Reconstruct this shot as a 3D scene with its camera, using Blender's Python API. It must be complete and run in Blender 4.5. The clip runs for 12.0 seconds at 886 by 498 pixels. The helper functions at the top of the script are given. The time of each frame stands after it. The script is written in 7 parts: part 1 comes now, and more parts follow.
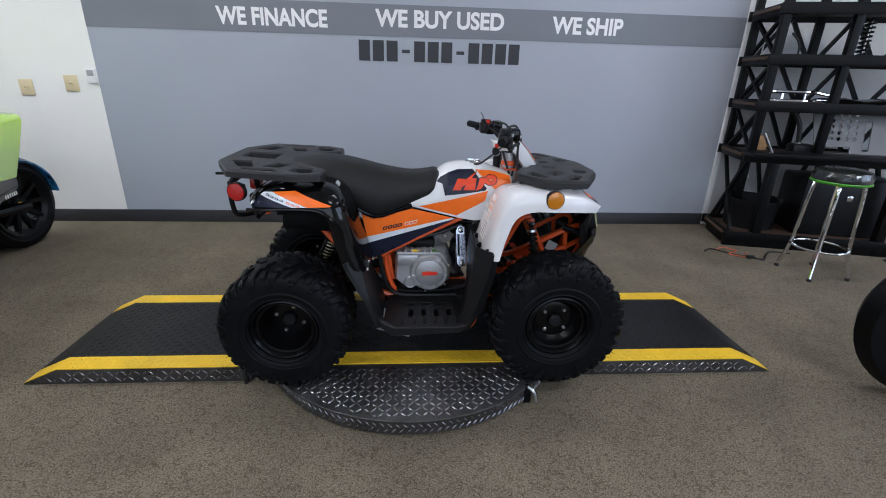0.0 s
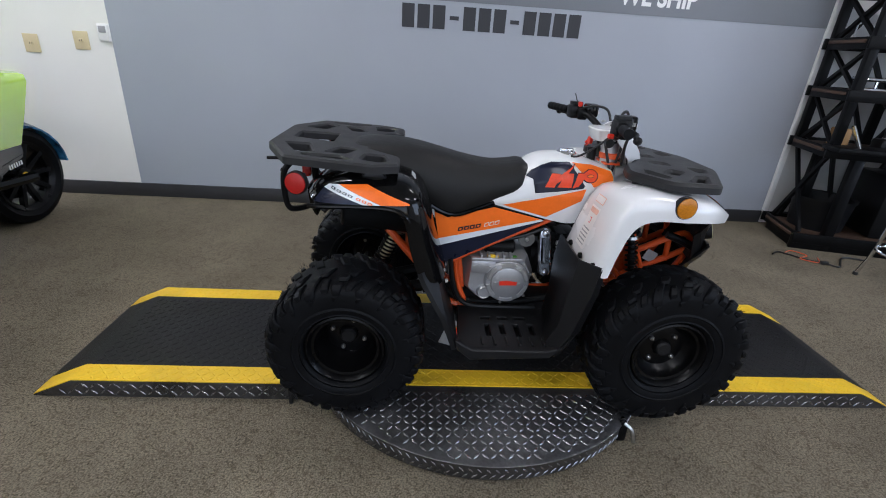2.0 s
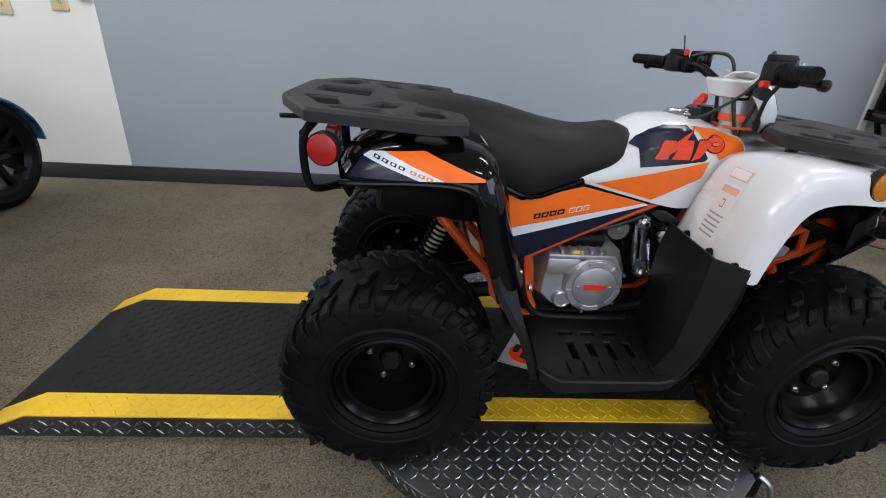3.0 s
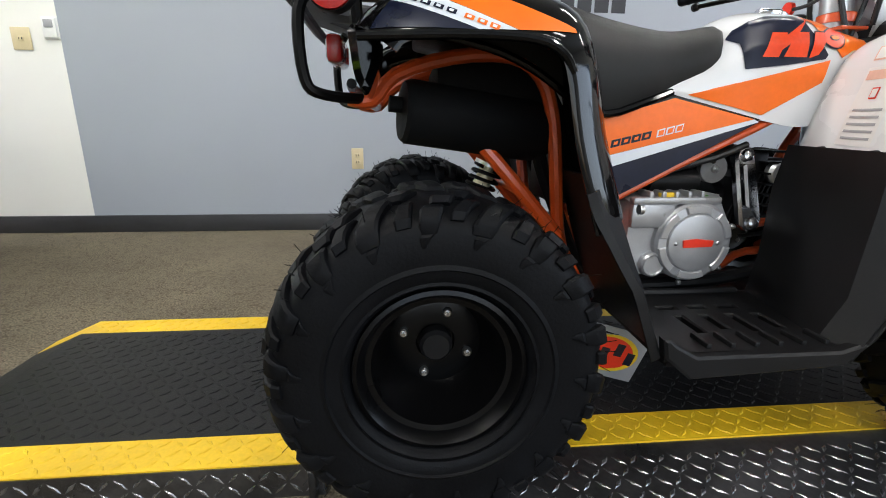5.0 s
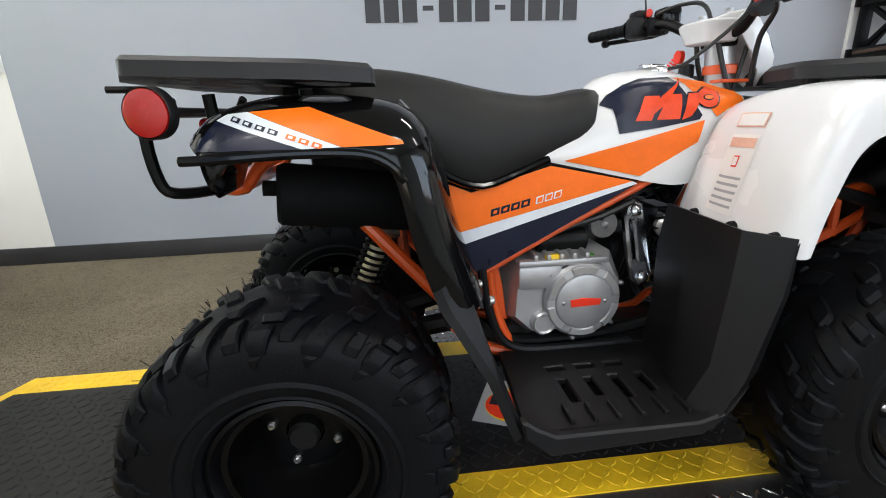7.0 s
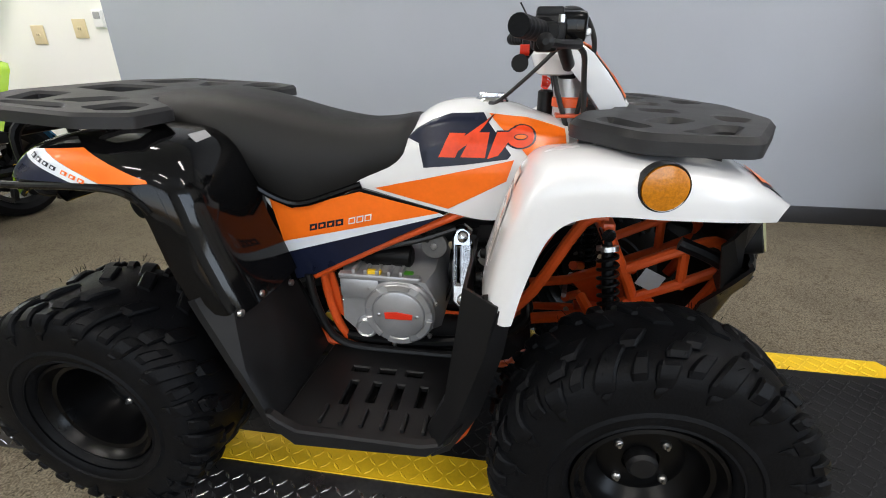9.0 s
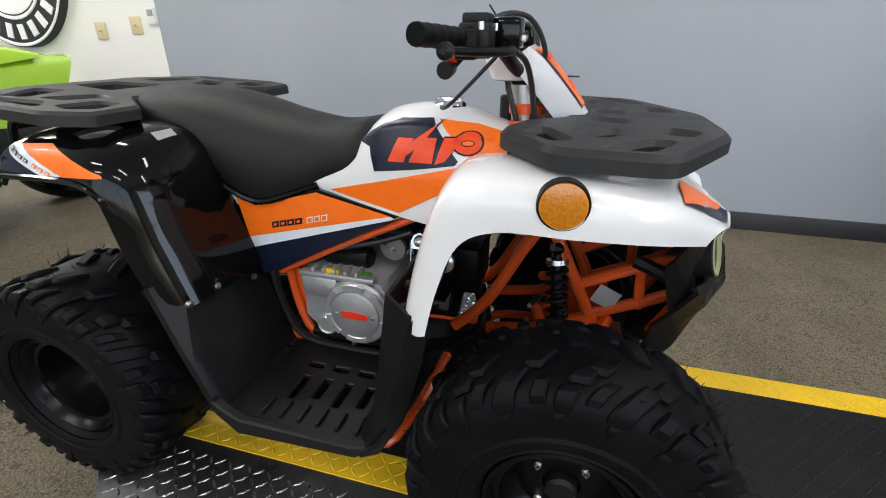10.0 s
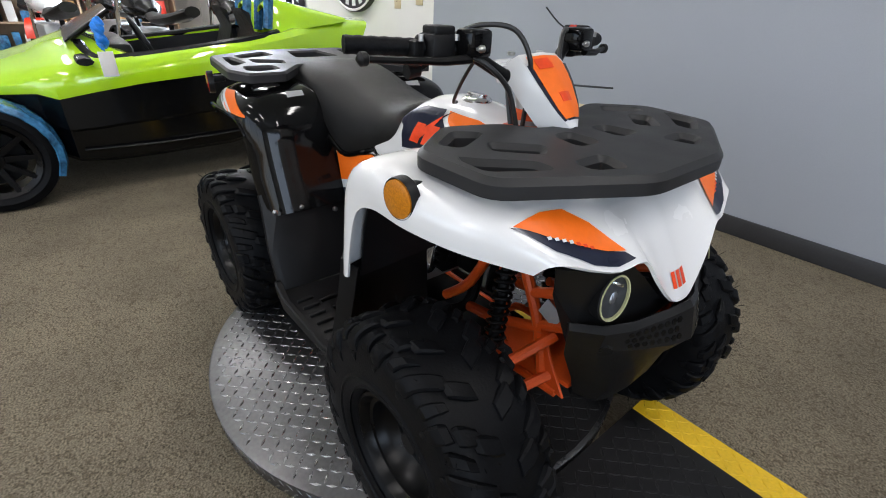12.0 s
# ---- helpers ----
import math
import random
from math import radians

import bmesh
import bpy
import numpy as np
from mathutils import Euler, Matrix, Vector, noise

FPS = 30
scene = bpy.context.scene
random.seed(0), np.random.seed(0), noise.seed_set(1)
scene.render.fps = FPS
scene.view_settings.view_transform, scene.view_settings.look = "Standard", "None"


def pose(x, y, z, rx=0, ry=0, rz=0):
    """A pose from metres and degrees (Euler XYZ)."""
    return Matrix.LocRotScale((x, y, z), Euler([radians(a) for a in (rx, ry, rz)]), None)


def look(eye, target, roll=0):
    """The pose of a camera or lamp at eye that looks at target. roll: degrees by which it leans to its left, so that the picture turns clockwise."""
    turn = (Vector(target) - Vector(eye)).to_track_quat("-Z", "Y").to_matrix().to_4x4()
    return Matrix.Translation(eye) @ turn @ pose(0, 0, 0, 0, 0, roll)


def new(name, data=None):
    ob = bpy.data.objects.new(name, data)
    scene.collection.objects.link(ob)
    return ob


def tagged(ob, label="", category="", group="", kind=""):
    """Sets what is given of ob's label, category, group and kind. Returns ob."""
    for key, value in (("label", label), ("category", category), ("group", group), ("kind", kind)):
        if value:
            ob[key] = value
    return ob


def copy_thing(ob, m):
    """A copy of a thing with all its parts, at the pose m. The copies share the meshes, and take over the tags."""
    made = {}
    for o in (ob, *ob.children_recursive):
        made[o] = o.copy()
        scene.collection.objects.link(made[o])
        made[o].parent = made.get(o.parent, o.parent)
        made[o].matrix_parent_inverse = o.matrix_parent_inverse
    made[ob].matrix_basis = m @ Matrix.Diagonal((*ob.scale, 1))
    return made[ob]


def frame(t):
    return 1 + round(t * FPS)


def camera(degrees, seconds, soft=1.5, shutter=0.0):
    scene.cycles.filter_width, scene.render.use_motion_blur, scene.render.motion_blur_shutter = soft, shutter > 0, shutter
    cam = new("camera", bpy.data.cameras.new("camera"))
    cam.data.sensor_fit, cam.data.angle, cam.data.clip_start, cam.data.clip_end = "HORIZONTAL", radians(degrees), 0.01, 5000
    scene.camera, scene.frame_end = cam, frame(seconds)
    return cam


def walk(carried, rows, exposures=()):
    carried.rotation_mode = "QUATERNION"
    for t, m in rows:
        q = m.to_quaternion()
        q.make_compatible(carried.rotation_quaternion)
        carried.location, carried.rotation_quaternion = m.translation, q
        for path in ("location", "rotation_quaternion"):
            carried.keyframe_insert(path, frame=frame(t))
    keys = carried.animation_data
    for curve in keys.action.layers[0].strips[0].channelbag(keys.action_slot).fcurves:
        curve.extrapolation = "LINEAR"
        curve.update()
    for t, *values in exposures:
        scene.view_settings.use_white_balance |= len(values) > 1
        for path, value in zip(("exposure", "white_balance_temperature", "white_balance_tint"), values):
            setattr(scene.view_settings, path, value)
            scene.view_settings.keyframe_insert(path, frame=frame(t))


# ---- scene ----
from mathutils.bvhtree import BVHTree

cam = camera(88.00, 12.0, soft=1.0)
# seconds, eye x y z in metres, yaw, pitch, roll in degrees
PATH = [
    (0, -0.1920, -1.8478, 1.1782, -3.695, -20.705, -1.480),
    (0.5, -0.1971, -1.8438, 1.1885, -3.800, -20.806, -1.796),
    (1, -0.2100, -1.8278, 1.1818, -3.812, -21.478, -2.079),
    (1.5, -0.3227, -1.6968, 1.1609, -3.406, -22.711, -3.250),
    (2, -0.4543, -1.5258, 1.1544, -2.633, -23.674, -3.487),
    (2.5, -0.5484, -1.3358, 1.1150, -1.458, -25.808, -3.798),
    (3, -0.5979, -1.1611, 1.0019, -2.294, -25.087, -3.254),
    (3.5, -0.6349, -1.0206, 0.8517, -4.574, -22.271, -1.581),
    (3.7, -0.6447, -0.9838, 0.8113, -4.594, -22.374, -1.053),
    (5.3, -0.6986, -0.9342, 0.6244, -5.491, -14.427, -0.525),
    (5.5, -0.6953, -0.9347, 0.6357, -5.716, -15.123, -0.767),
    (6, -0.6655, -0.9347, 0.7108, -7.031, -17.377, -1.270),
    (6.5, -0.6119, -0.9129, 0.7563, -9.640, -16.993, 0.051),
    (6.7, -0.5654, -0.9159, 0.7653, -8.708, -16.602, 1.130),
    (8.3, -0.0639, -0.9851, 0.9065, 3.651, -21.318, -2.129),
    (8.5, -0.0067, -0.9865, 0.9079, 4.067, -22.596, -1.372),
    (9, 0.1147, -0.9422, 0.9498, 9.034, -23.808, 0.021),
    (9.5, 0.2187, -0.9004, 0.9613, 10.954, -24.262, -0.334),
    (10, 0.3072, -0.8881, 0.9671, 15.936, -24.436, -0.190),
    (10.5, 0.4392, -0.8616, 0.9908, 24.898, -24.941, 0.175),
    (11, 0.5858, -0.8353, 1.0208, 32.284, -25.300, -1.447),
    (11.5, 0.6990, -0.7787, 1.0251, 40.660, -25.752, -2.490),
    (12, 0.8159, -0.6900, 1.0396, 50.862, -28.434, -1.944),
]
walk(cam, [(t, pose(x, y, z, 90 + pitch, roll, yaw)) for t, x, y, z, yaw, pitch, roll in PATH], [(0.0, -0.29, 5790, 15), (2.5, -0.25, 5930, 15), (3.5, -0.07, 6150, 13), (5.5, 0.27, 6370, 11), (6.5, 0.27, 6370, 11), (8.5, 0.19, 6540, 12), (10.0, 0.07, 6400, 12), (12.0, -0.13, 6280, 13)])

# ---- light ----
world = bpy.data.worlds.new("world")
world.use_nodes = True
scene.world = world
sky = world.node_tree.nodes.new("ShaderNodeTexSky")
sky.sky_type, sky.sun_disc = "NISHITA", False
sky.sun_elevation, sky.sun_rotation = radians(40), radians(150)
world.node_tree.links.new(sky.outputs[0], world.node_tree.nodes["Background"].inputs[0])
world.node_tree.nodes["Background"].inputs[1].default_value = 0.12


def area(name, m, sx, sy, power, colour):
    d = bpy.data.lights.new(name, "AREA")
    d.shape, d.size, d.size_y, d.energy, d.color = "RECTANGLE", sx, sy, power, colour
    ob = new(name, d)
    ob.matrix_world = m
    return ob


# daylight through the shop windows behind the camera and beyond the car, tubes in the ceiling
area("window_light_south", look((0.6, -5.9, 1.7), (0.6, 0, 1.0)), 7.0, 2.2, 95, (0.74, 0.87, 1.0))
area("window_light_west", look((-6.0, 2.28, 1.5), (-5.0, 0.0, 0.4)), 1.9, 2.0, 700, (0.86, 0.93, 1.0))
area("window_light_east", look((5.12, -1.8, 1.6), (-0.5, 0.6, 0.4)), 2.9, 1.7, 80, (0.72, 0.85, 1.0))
# the last tube is an unseen addition that brightens the shelving
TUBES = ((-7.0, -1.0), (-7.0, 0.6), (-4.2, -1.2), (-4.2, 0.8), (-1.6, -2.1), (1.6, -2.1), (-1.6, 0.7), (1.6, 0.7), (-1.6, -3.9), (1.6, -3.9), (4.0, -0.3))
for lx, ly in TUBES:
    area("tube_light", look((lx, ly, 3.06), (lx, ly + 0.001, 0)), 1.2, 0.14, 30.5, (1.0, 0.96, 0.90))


# ---- materials ----
def mat(name, col, rough=0.5, metal=0.0, var=0.12, scale=6.0, bump=0.05, bscale=120.0, coat=0.0, col2=None, rvar=0.1, emit=0.0, alpha=1.0, trans=0.0, stretch=(1, 1, 1), spec=0.5):
    m = bpy.data.materials.new(name)
    m.use_nodes = True
    nt = m.node_tree
    N, K = nt.nodes, nt.links
    b = N["Principled BSDF"]
    tc, mp = N.new("ShaderNodeTexCoord"), N.new("ShaderNodeMapping")
    mp.inputs["Scale"].default_value = stretch
    K.new(tc.outputs["Object"], mp.inputs[0])
    n1, n2 = N.new("ShaderNodeTexNoise"), N.new("ShaderNodeTexNoise")
    n1.inputs["Scale"].default_value, n1.inputs["Detail"].default_value = scale, 5
    n2.inputs["Scale"].default_value, n2.inputs["Detail"].default_value = bscale, 4
    K.new(mp.outputs[0], n1.inputs[0])
    K.new(mp.outputs[0], n2.inputs[0])
    cr = N.new("ShaderNodeValToRGB")
    lo = [max(0, c * (1 - var)) for c in col]
    hi = list(col2) if col2 else [min(1, c * (1 + var)) for c in col]
    cr.color_ramp.elements[0].position, cr.color_ramp.elements[1].position = 0.34, 0.68
    cr.color_ramp.elements[0].color, cr.color_ramp.elements[1].color = (*lo, 1), (*hi, 1)
    mx = N.new("ShaderNodeMath")
    mx.operation = "MULTIPLY_ADD"
    mx.inputs[1].default_value = 0.35
    K.new(n2.outputs[0], mx.inputs[0])
    ad = N.new("ShaderNodeMath")
    ad.operation = "MULTIPLY_ADD"
    ad.inputs[1].default_value, ad.inputs[2].default_value = 0.65, 0.0
    K.new(n1.outputs[0], ad.inputs[0])
    K.new(ad.outputs[0], mx.inputs[2])
    K.new(mx.outputs[0], cr.inputs[0])
    K.new(cr.outputs[0], b.inputs["Base Color"])
    rr = N.new("ShaderNodeMapRange")
    rr.inputs[1].default_value, rr.inputs[2].default_value = 0.3, 0.7
    rr.inputs[3].default_value, rr.inputs[4].default_value = max(0.02, rough - rvar * rough), min(1, rough + rvar * rough)
    K.new(n1.outputs[0], rr.inputs[0])
    K.new(rr.outputs[0], b.inputs["Roughness"])
    b.inputs["Metallic"].default_value = metal
    b.inputs["Specular IOR Level"].default_value = spec
    b.inputs["Coat Weight"].default_value = coat
    b.inputs["Coat Roughness"].default_value = 0.06
    b.inputs["Alpha"].default_value = alpha
    b.inputs["Transmission Weight"].default_value = trans
    if emit:
        K.new(cr.outputs[0], b.inputs["Emission Color"])
        b.inputs["Emission Strength"].default_value = emit
    if bump:
        bp = N.new("ShaderNodeBump")
        bp.inputs["Strength"].default_value, bp.inputs["Distance"].default_value = bump, 0.004
        K.new(n2.outputs[0], bp.inputs["Height"])
        K.new(bp.outputs[0], b.inputs["Normal"])
    return m


def carpet_material():
    m = mat("carpet", (0.165, 0.142, 0.105), 0.95, 0, 0.22, 2.8, 0.55, 420.0, spec=0.15)
    nt = m.node_tree
    N, K = nt.nodes, nt.links
    b = N["Principled BSDF"]
    tc = N.new("ShaderNodeTexCoord")
    wv, fl = N.new("ShaderNodeTexNoise"), N.new("ShaderNodeTexNoise")
    wv.inputs["Scale"].default_value, wv.inputs["Detail"].default_value, wv.inputs["Distortion"].default_value = 42, 4, 2.4
    fl.inputs["Scale"].default_value, fl.inputs["Detail"].default_value = 190, 3
    K.new(tc.outputs["Object"], wv.inputs[0])
    K.new(tc.outputs["Object"], fl.inputs[0])
    r1, r2 = N.new("ShaderNodeValToRGB"), N.new("ShaderNodeValToRGB")
    r1.color_ramp.elements[0].position, r1.color_ramp.elements[1].position = 0.38, 0.50
    r1.color_ramp.elements[0].color, r1.color_ramp.elements[1].color = (0.64, 0.62, 0.60, 1), (1.04, 1.04, 1.04, 1)
    r2.color_ramp.elements[0].position, r2.color_ramp.elements[1].position = 0.3, 0.72
    r2.color_ramp.elements[0].color, r2.color_ramp.elements[1].color = (0.43, 0.43, 0.42, 1), (1.53, 1.51, 1.46, 1)
    K.new(wv.outputs[0], r1.inputs[0])
    K.new(fl.outputs[0], r2.inputs[0])
    old = b.inputs["Base Color"].links[0].from_socket
    m1, m2 = N.new("ShaderNodeMix"), N.new("ShaderNodeMix")
    for q, a in ((m1, r1), (m2, r2)):
        q.data_type, q.blend_type = "RGBA", "MULTIPLY"
        q.inputs[0].default_value = 1.0
        K.new(a.outputs[0], q.inputs[7])
    K.new(old, m1.inputs[6])
    K.new(m1.outputs[2], m2.inputs[6])
    K.new(m2.outputs[2], b.inputs["Base Color"])
    return m


CARPET = carpet_material()
WALL_WHITE = mat("white_wall_paint", (0.78, 0.77, 0.73), 0.75, 0, 0.04, 1.5, 0.08, 260)
WALL_GREY = mat("grey_wall_paint", (0.335, 0.36, 0.405), 0.55, 0, 0.05, 1.2, 0.06, 260)
BAND = mat("dark_grey_wall_paint", (0.165, 0.178, 0.20), 0.5, 0, 0.05, 2, 0.04, 260)
LETTER = mat("white_lettering", (0.8, 0.8, 0.8), 0.5, 0, 0.04, 9, 0)
LETTER_DARK = mat("charcoal_lettering", (0.018, 0.019, 0.024), 0.5, 0, 0.1, 9, 0)
BASEBOARD = mat("black_vinyl_base", (0.03, 0.03, 0.033), 0.5, 0, 0.2, 5, 0.04)
PLATE_IVORY = mat("ivory_plastic", (0.62, 0.52, 0.32), 0.45, 0, 0.06, 20, 0.02)
WHITE_PLASTIC = mat("white_plastic", (0.78, 0.78, 0.77), 0.45, 0, 0.04, 20, 0.02)
CEILING = mat("ceiling_tile", (0.72, 0.71, 0.68), 0.9, 0, 0.08, 9, 0.2, 90)
WHITE_GLOSS = mat("white_moulded_plastic", (0.74, 0.74, 0.745), 0.26, 0, 0.012, 5, 0.0, 300, coat=0.6)
ORANGE_DECAL = mat("orange_decal", (0.92, 0.165, 0.008), 0.34, 0, 0.06, 25, 0.01, coat=0.15, spec=0.35)
NAVY_DECAL = mat("navy_decal", (0.006, 0.009, 0.026), 0.30, 0, 0.2, 25, 0.01, coat=0.1, spec=0.3)
WHITE_DECAL = mat("white_decal", (0.70, 0.74, 0.79), 0.3, 0, 0.04, 25, 0.01, coat=0.5)
LOGO_RED = mat("red_orange_decal", (0.80, 0.065, 0.012), 0.34, 0, 0.1, 30, 0, coat=0.08, spec=0.3)
RED_DECAL = mat("red_decal", (0.75, 0.035, 0.012), 0.35, 0, 0.08, 30, 0)
ORANGE_PAINT = mat("orange_powder_coat", (0.66, 0.085, 0.012), 0.34, 0, 0.12, 18, 0.03, 260, coat=0.35)
BLACK_GLOSS = mat("gloss_black_plastic", (0.003, 0.003, 0.0033), 0.075, 0, 0.2, 10, 0.006, 200, coat=0.08, spec=0.22)
BLACK_PLASTIC = mat("textured_black_plastic", (0.0080, 0.0080, 0.0086), 0.42, 0, 0.2, 16, 0.12, 700, spec=0.23)
RACK_PLASTIC = mat("matt_black_rack_plastic", (0.018, 0.018, 0.0192), 0.5, 0, 0.2, 14, 0.06, 900, spec=0.34)
SEAT_VINYL = mat("black_seat_vinyl", (0.0075, 0.0073, 0.0072), 0.48, 0, 0.2, 12, 0.25, 900, spec=0.29)
RUBBER = mat("tyre_rubber", (0.0036, 0.0039, 0.0048), 0.50, 0, 0.35, 14, 0.15, 220, spec=0.11)
RIM_BLACK = mat("black_steel_rim", (0.002, 0.002, 0.0023), 0.3, 0, 0.25, 18, 0.02, 200, spec=0.2)
BLACK_STEEL = mat("black_painted_steel", (0.0035, 0.0035, 0.0038), 0.42, 0, 0.3, 12, 0.05, spec=0.14)
ALLOY = mat("cast_aluminium", (0.43, 0.43, 0.44), 0.42, 0.65, 0.1, 30, 0.08, 500)
ALLOY_SMOOTH = mat("machined_aluminium", (0.53, 0.53, 0.54), 0.32, 0.7, 0.06, 30, 0.01, 500)
GUARD_CHROME = mat("dull_chrome", (0.42, 0.42, 0.44), 0.2, 1.0, 0.2, 40, 0.02)
MUFFLER_BLACK = mat("heatproof_black", (0.006, 0.006, 0.0062), 0.75, 0, 0.2, 20, 0.1, 300, spec=0.15)
BOWL = mat("dark_reflector_bowl", (0.05, 0.055, 0.065), 0.12, 0.6, 0.3, 60, 0.02)
CHROME = mat("chrome", (0.75, 0.75, 0.77), 0.09, 1.0, 0.04, 20, 0.005)
BOLT_STEEL = mat("zinc_bolt", (0.5, 0.5, 0.5), 0.3, 1.0, 0.15, 60, 0.03)
TREAD_PLATE = mat("tread_plate_steel", (0.145, 0.145, 0.15), 0.36, 0.90, 0.3, 7, 0.1, 90, rvar=0.35)
TREAD_LUG = mat("worn_tread_lug", (0.34, 0.34, 0.35), 0.27, 0.95, 0.25, 40, 0.05, 200)
MAT_BLACK = mat("black_ramp_coating", (0.009, 0.009, 0.0098), 0.5, 0, 0.3, 6, 0.25, 350, spec=0.24)
YELLOW = mat("yellow_safety_paint", (0.78, 0.50, 0.012), 0.5, 0, 0.14, 7, 0.12, 130)
AMBER = mat("amber_reflector", (0.50, 0.17, 0.002), 0.2, 0, 0.25, 240, 0.14, 500, coat=0.7)
RED_LENS = mat("red_reflector", (0.36, 0.006, 0.005), 0.2, 0, 0.25, 700, 0.22, 900, coat=0.7)
LENS = mat("headlight_lens", (0.16, 0.17, 0.19), 0.08, 0.7, 0.1, 30, 0.02)
HALO = mat("yellow_halo_ring", (0.40, 0.40, 0.22), 0.35, 0, 0.05, 30, 0)
CREAM = mat("cream_damper_body", (0.62, 0.55, 0.36), 0.35, 0.2, 0.1, 30, 0.02)
CABLE = mat("black_cable", (0.01, 0.01, 0.01), 0.45, 0, 0.1, 30, 0)
LABEL_WHITE = mat("label_paper", (0.74, 0.72, 0.70), 0.5, 0, 0.03, 30, 0)
LABEL_GREY = mat("label_print", (0.33, 0.33, 0.34), 0.6, 0, 0.05, 30, 0)
GREEN_CAR = mat("lime_green_paint", (0.42, 0.72, 0.012), 0.10, 0, 0.05, 3, 0.01, 200, coat=1.0)
CAR_BLACK = mat("satin_black_panel", (0.0022, 0.0024, 0.0028), 0.20, 0, 0.3, 4, 0.02, 200, spec=0.35)
BLUE_WRAP = mat("blue_protective_film", (0.016, 0.085, 0.21), 0.18, 0, 0.8, 9, 0.5, 40, col2=(0.06, 0.26, 0.52))
RIBBON = mat("blue_ribbon", (0.02, 0.22, 0.75), 0.35, 0, 0.3, 30, 0.2, 60)
STOOL_VINYL = mat("stool_vinyl", (0.012, 0.013, 0.012), 0.25, 0, 0.2, 20, 0.05, coat=0.4)
STOOL_GREEN = mat("stool_green", (0.05, 0.24, 0.012), 0.35, 0, 0.1, 20, 0.02)
# white wall toned pale grey, its shade behind the shelving put into the colour
SHADED_WHITE = mat("white_wall_in_shade", (0.64, 0.64, 0.63), 0.7, 0, 0.05, 1.5, 0.05, 260)
# brown boards lightened to tan, standing in for daylight on the far shelving
SHELF_LIT = mat("daylit_brown_board", (0.36, 0.25, 0.16), 0.6, 0, 0.2, 4, 0.1, 60)
WOOD = mat("worn_shelf_wood", (0.075, 0.042, 0.026), 0.6, 0, 0.3, 4, 0.15, 60, stretch=(0.3, 6, 6))
BOX_WOOD = mat("cardboard", (0.42, 0.24, 0.10), 0.8, 0, 0.1, 10, 0.05)
DULL_SHEET = mat("dull_sheet_steel", (0.17, 0.165, 0.16), 0.6, 0.3, 0.15, 8, 0.05)
LABEL_PINK = mat("faded_label_print", (0.72, 0.42, 0.32), 0.5, 0, 0.08, 30, 0)
SLAT = mat("grey_slatwall", (0.42, 0.40, 0.37), 0.7, 0, 0.08, 5, 0.05)
GLASS = mat("window_glass", (0.9, 0.95, 0.95), 0.03, 0, 0.02, 5, 0, trans=1.0)
OUTSIDE = mat("bright_street", (0.85, 0.92, 1.0), 0.9, 0, 0.3, 1.5, 0, 8, emit=2.2)


# ---- mesh helpers ----
def part(name, bm, material, parent=None, label="", sharp=35, at=None, category="", kind="", group=""):
    bmesh.ops.recalc_face_normals(bm, faces=bm.faces)
    me = bpy.data.meshes.new(name)
    bm.to_mesh(me)
    bm.free()
    me.shade_smooth()
    me.set_sharp_from_angle(angle=radians(sharp))
    me.materials.append(material)
    ob = new(name, me)
    if at is not None:
        ob.matrix_basis = at
    if parent is not None:
        ob.parent = parent
    return tagged(ob, label, category, group, kind)


def thing(name, label, category, at=(0, 0, 0), rz=0.0, group="", scale=1.0):
    ob = new(name)
    ob.empty_display_size = 0.05
    ob.matrix_basis = Matrix.Translation(at) @ Matrix.Rotation(radians(rz), 4, "Z") @ Matrix.Scale(scale, 4)
    return tagged(ob, label, category, group)


def box(c, s, bevel=0.0, bm=None, rot=None):
    own = bm is None
    b2 = bmesh.new()
    bmesh.ops.create_cube(b2, size=1)
    bmesh.ops.scale(b2, vec=s, verts=b2.verts)
    if bevel:
        bmesh.ops.bevel(b2, geom=b2.edges[:], offset=bevel, segments=2, affect="EDGES", profile=0.5)
    if rot is not None:
        bmesh.ops.transform(b2, matrix=rot.to_4x4(), verts=b2.verts)
    bmesh.ops.translate(b2, vec=c, verts=b2.verts)
    return b2 if own else merge(bm, b2)


def merge(bm, other):
    me = bpy.data.meshes.new("tmp")
    other.to_mesh(me)
    other.free()
    bm.from_mesh(me)
    bpy.data.meshes.remove(me)
    return bm


def loft(rings, closed=True, caps=True, bm=None, thick=0.0):
    """A skin over rings of points, all of one length."""
    b2 = bmesh.new()
    vs = [[b2.verts.new(p) for p in r] for r in rings]
    n = len(rings[0])
    for a, b in zip(vs, vs[1:]):
        for i in range(n if closed else n - 1):
            j = (i + 1) % n
            b2.faces.new((a[i], a[j], b[j], b[i]))
    if closed and caps:
        b2.faces.new(vs[0])
        b2.faces.new(vs[-1])
    if thick:
        bmesh.ops.recalc_face_normals(b2, faces=b2.faces)
        bmesh.ops.solidify(b2, geom=b2.faces[:], thickness=thick)
    return b2 if bm is None else merge(bm, b2)


def smooth_path(pts, k=4):
    pts = [Vector(p) for p in pts]
    out = []
    for i in range(len(pts) - 1):
        p0, p1, p2, p3 = pts[max(i - 1, 0)], pts[i], pts[i + 1], pts[min(i + 2, len(pts) - 1)]
        for j in range(k):
            t = j / k
            out.append(0.5 * (2 * p1 + (p2 - p0) * t + (2 * p0 - 5 * p1 + 4 * p2 - p3) * t * t + (3 * p1 - p0 - 3 * p2 + p3) * t ** 3))
    out.append(pts[-1])
    return out


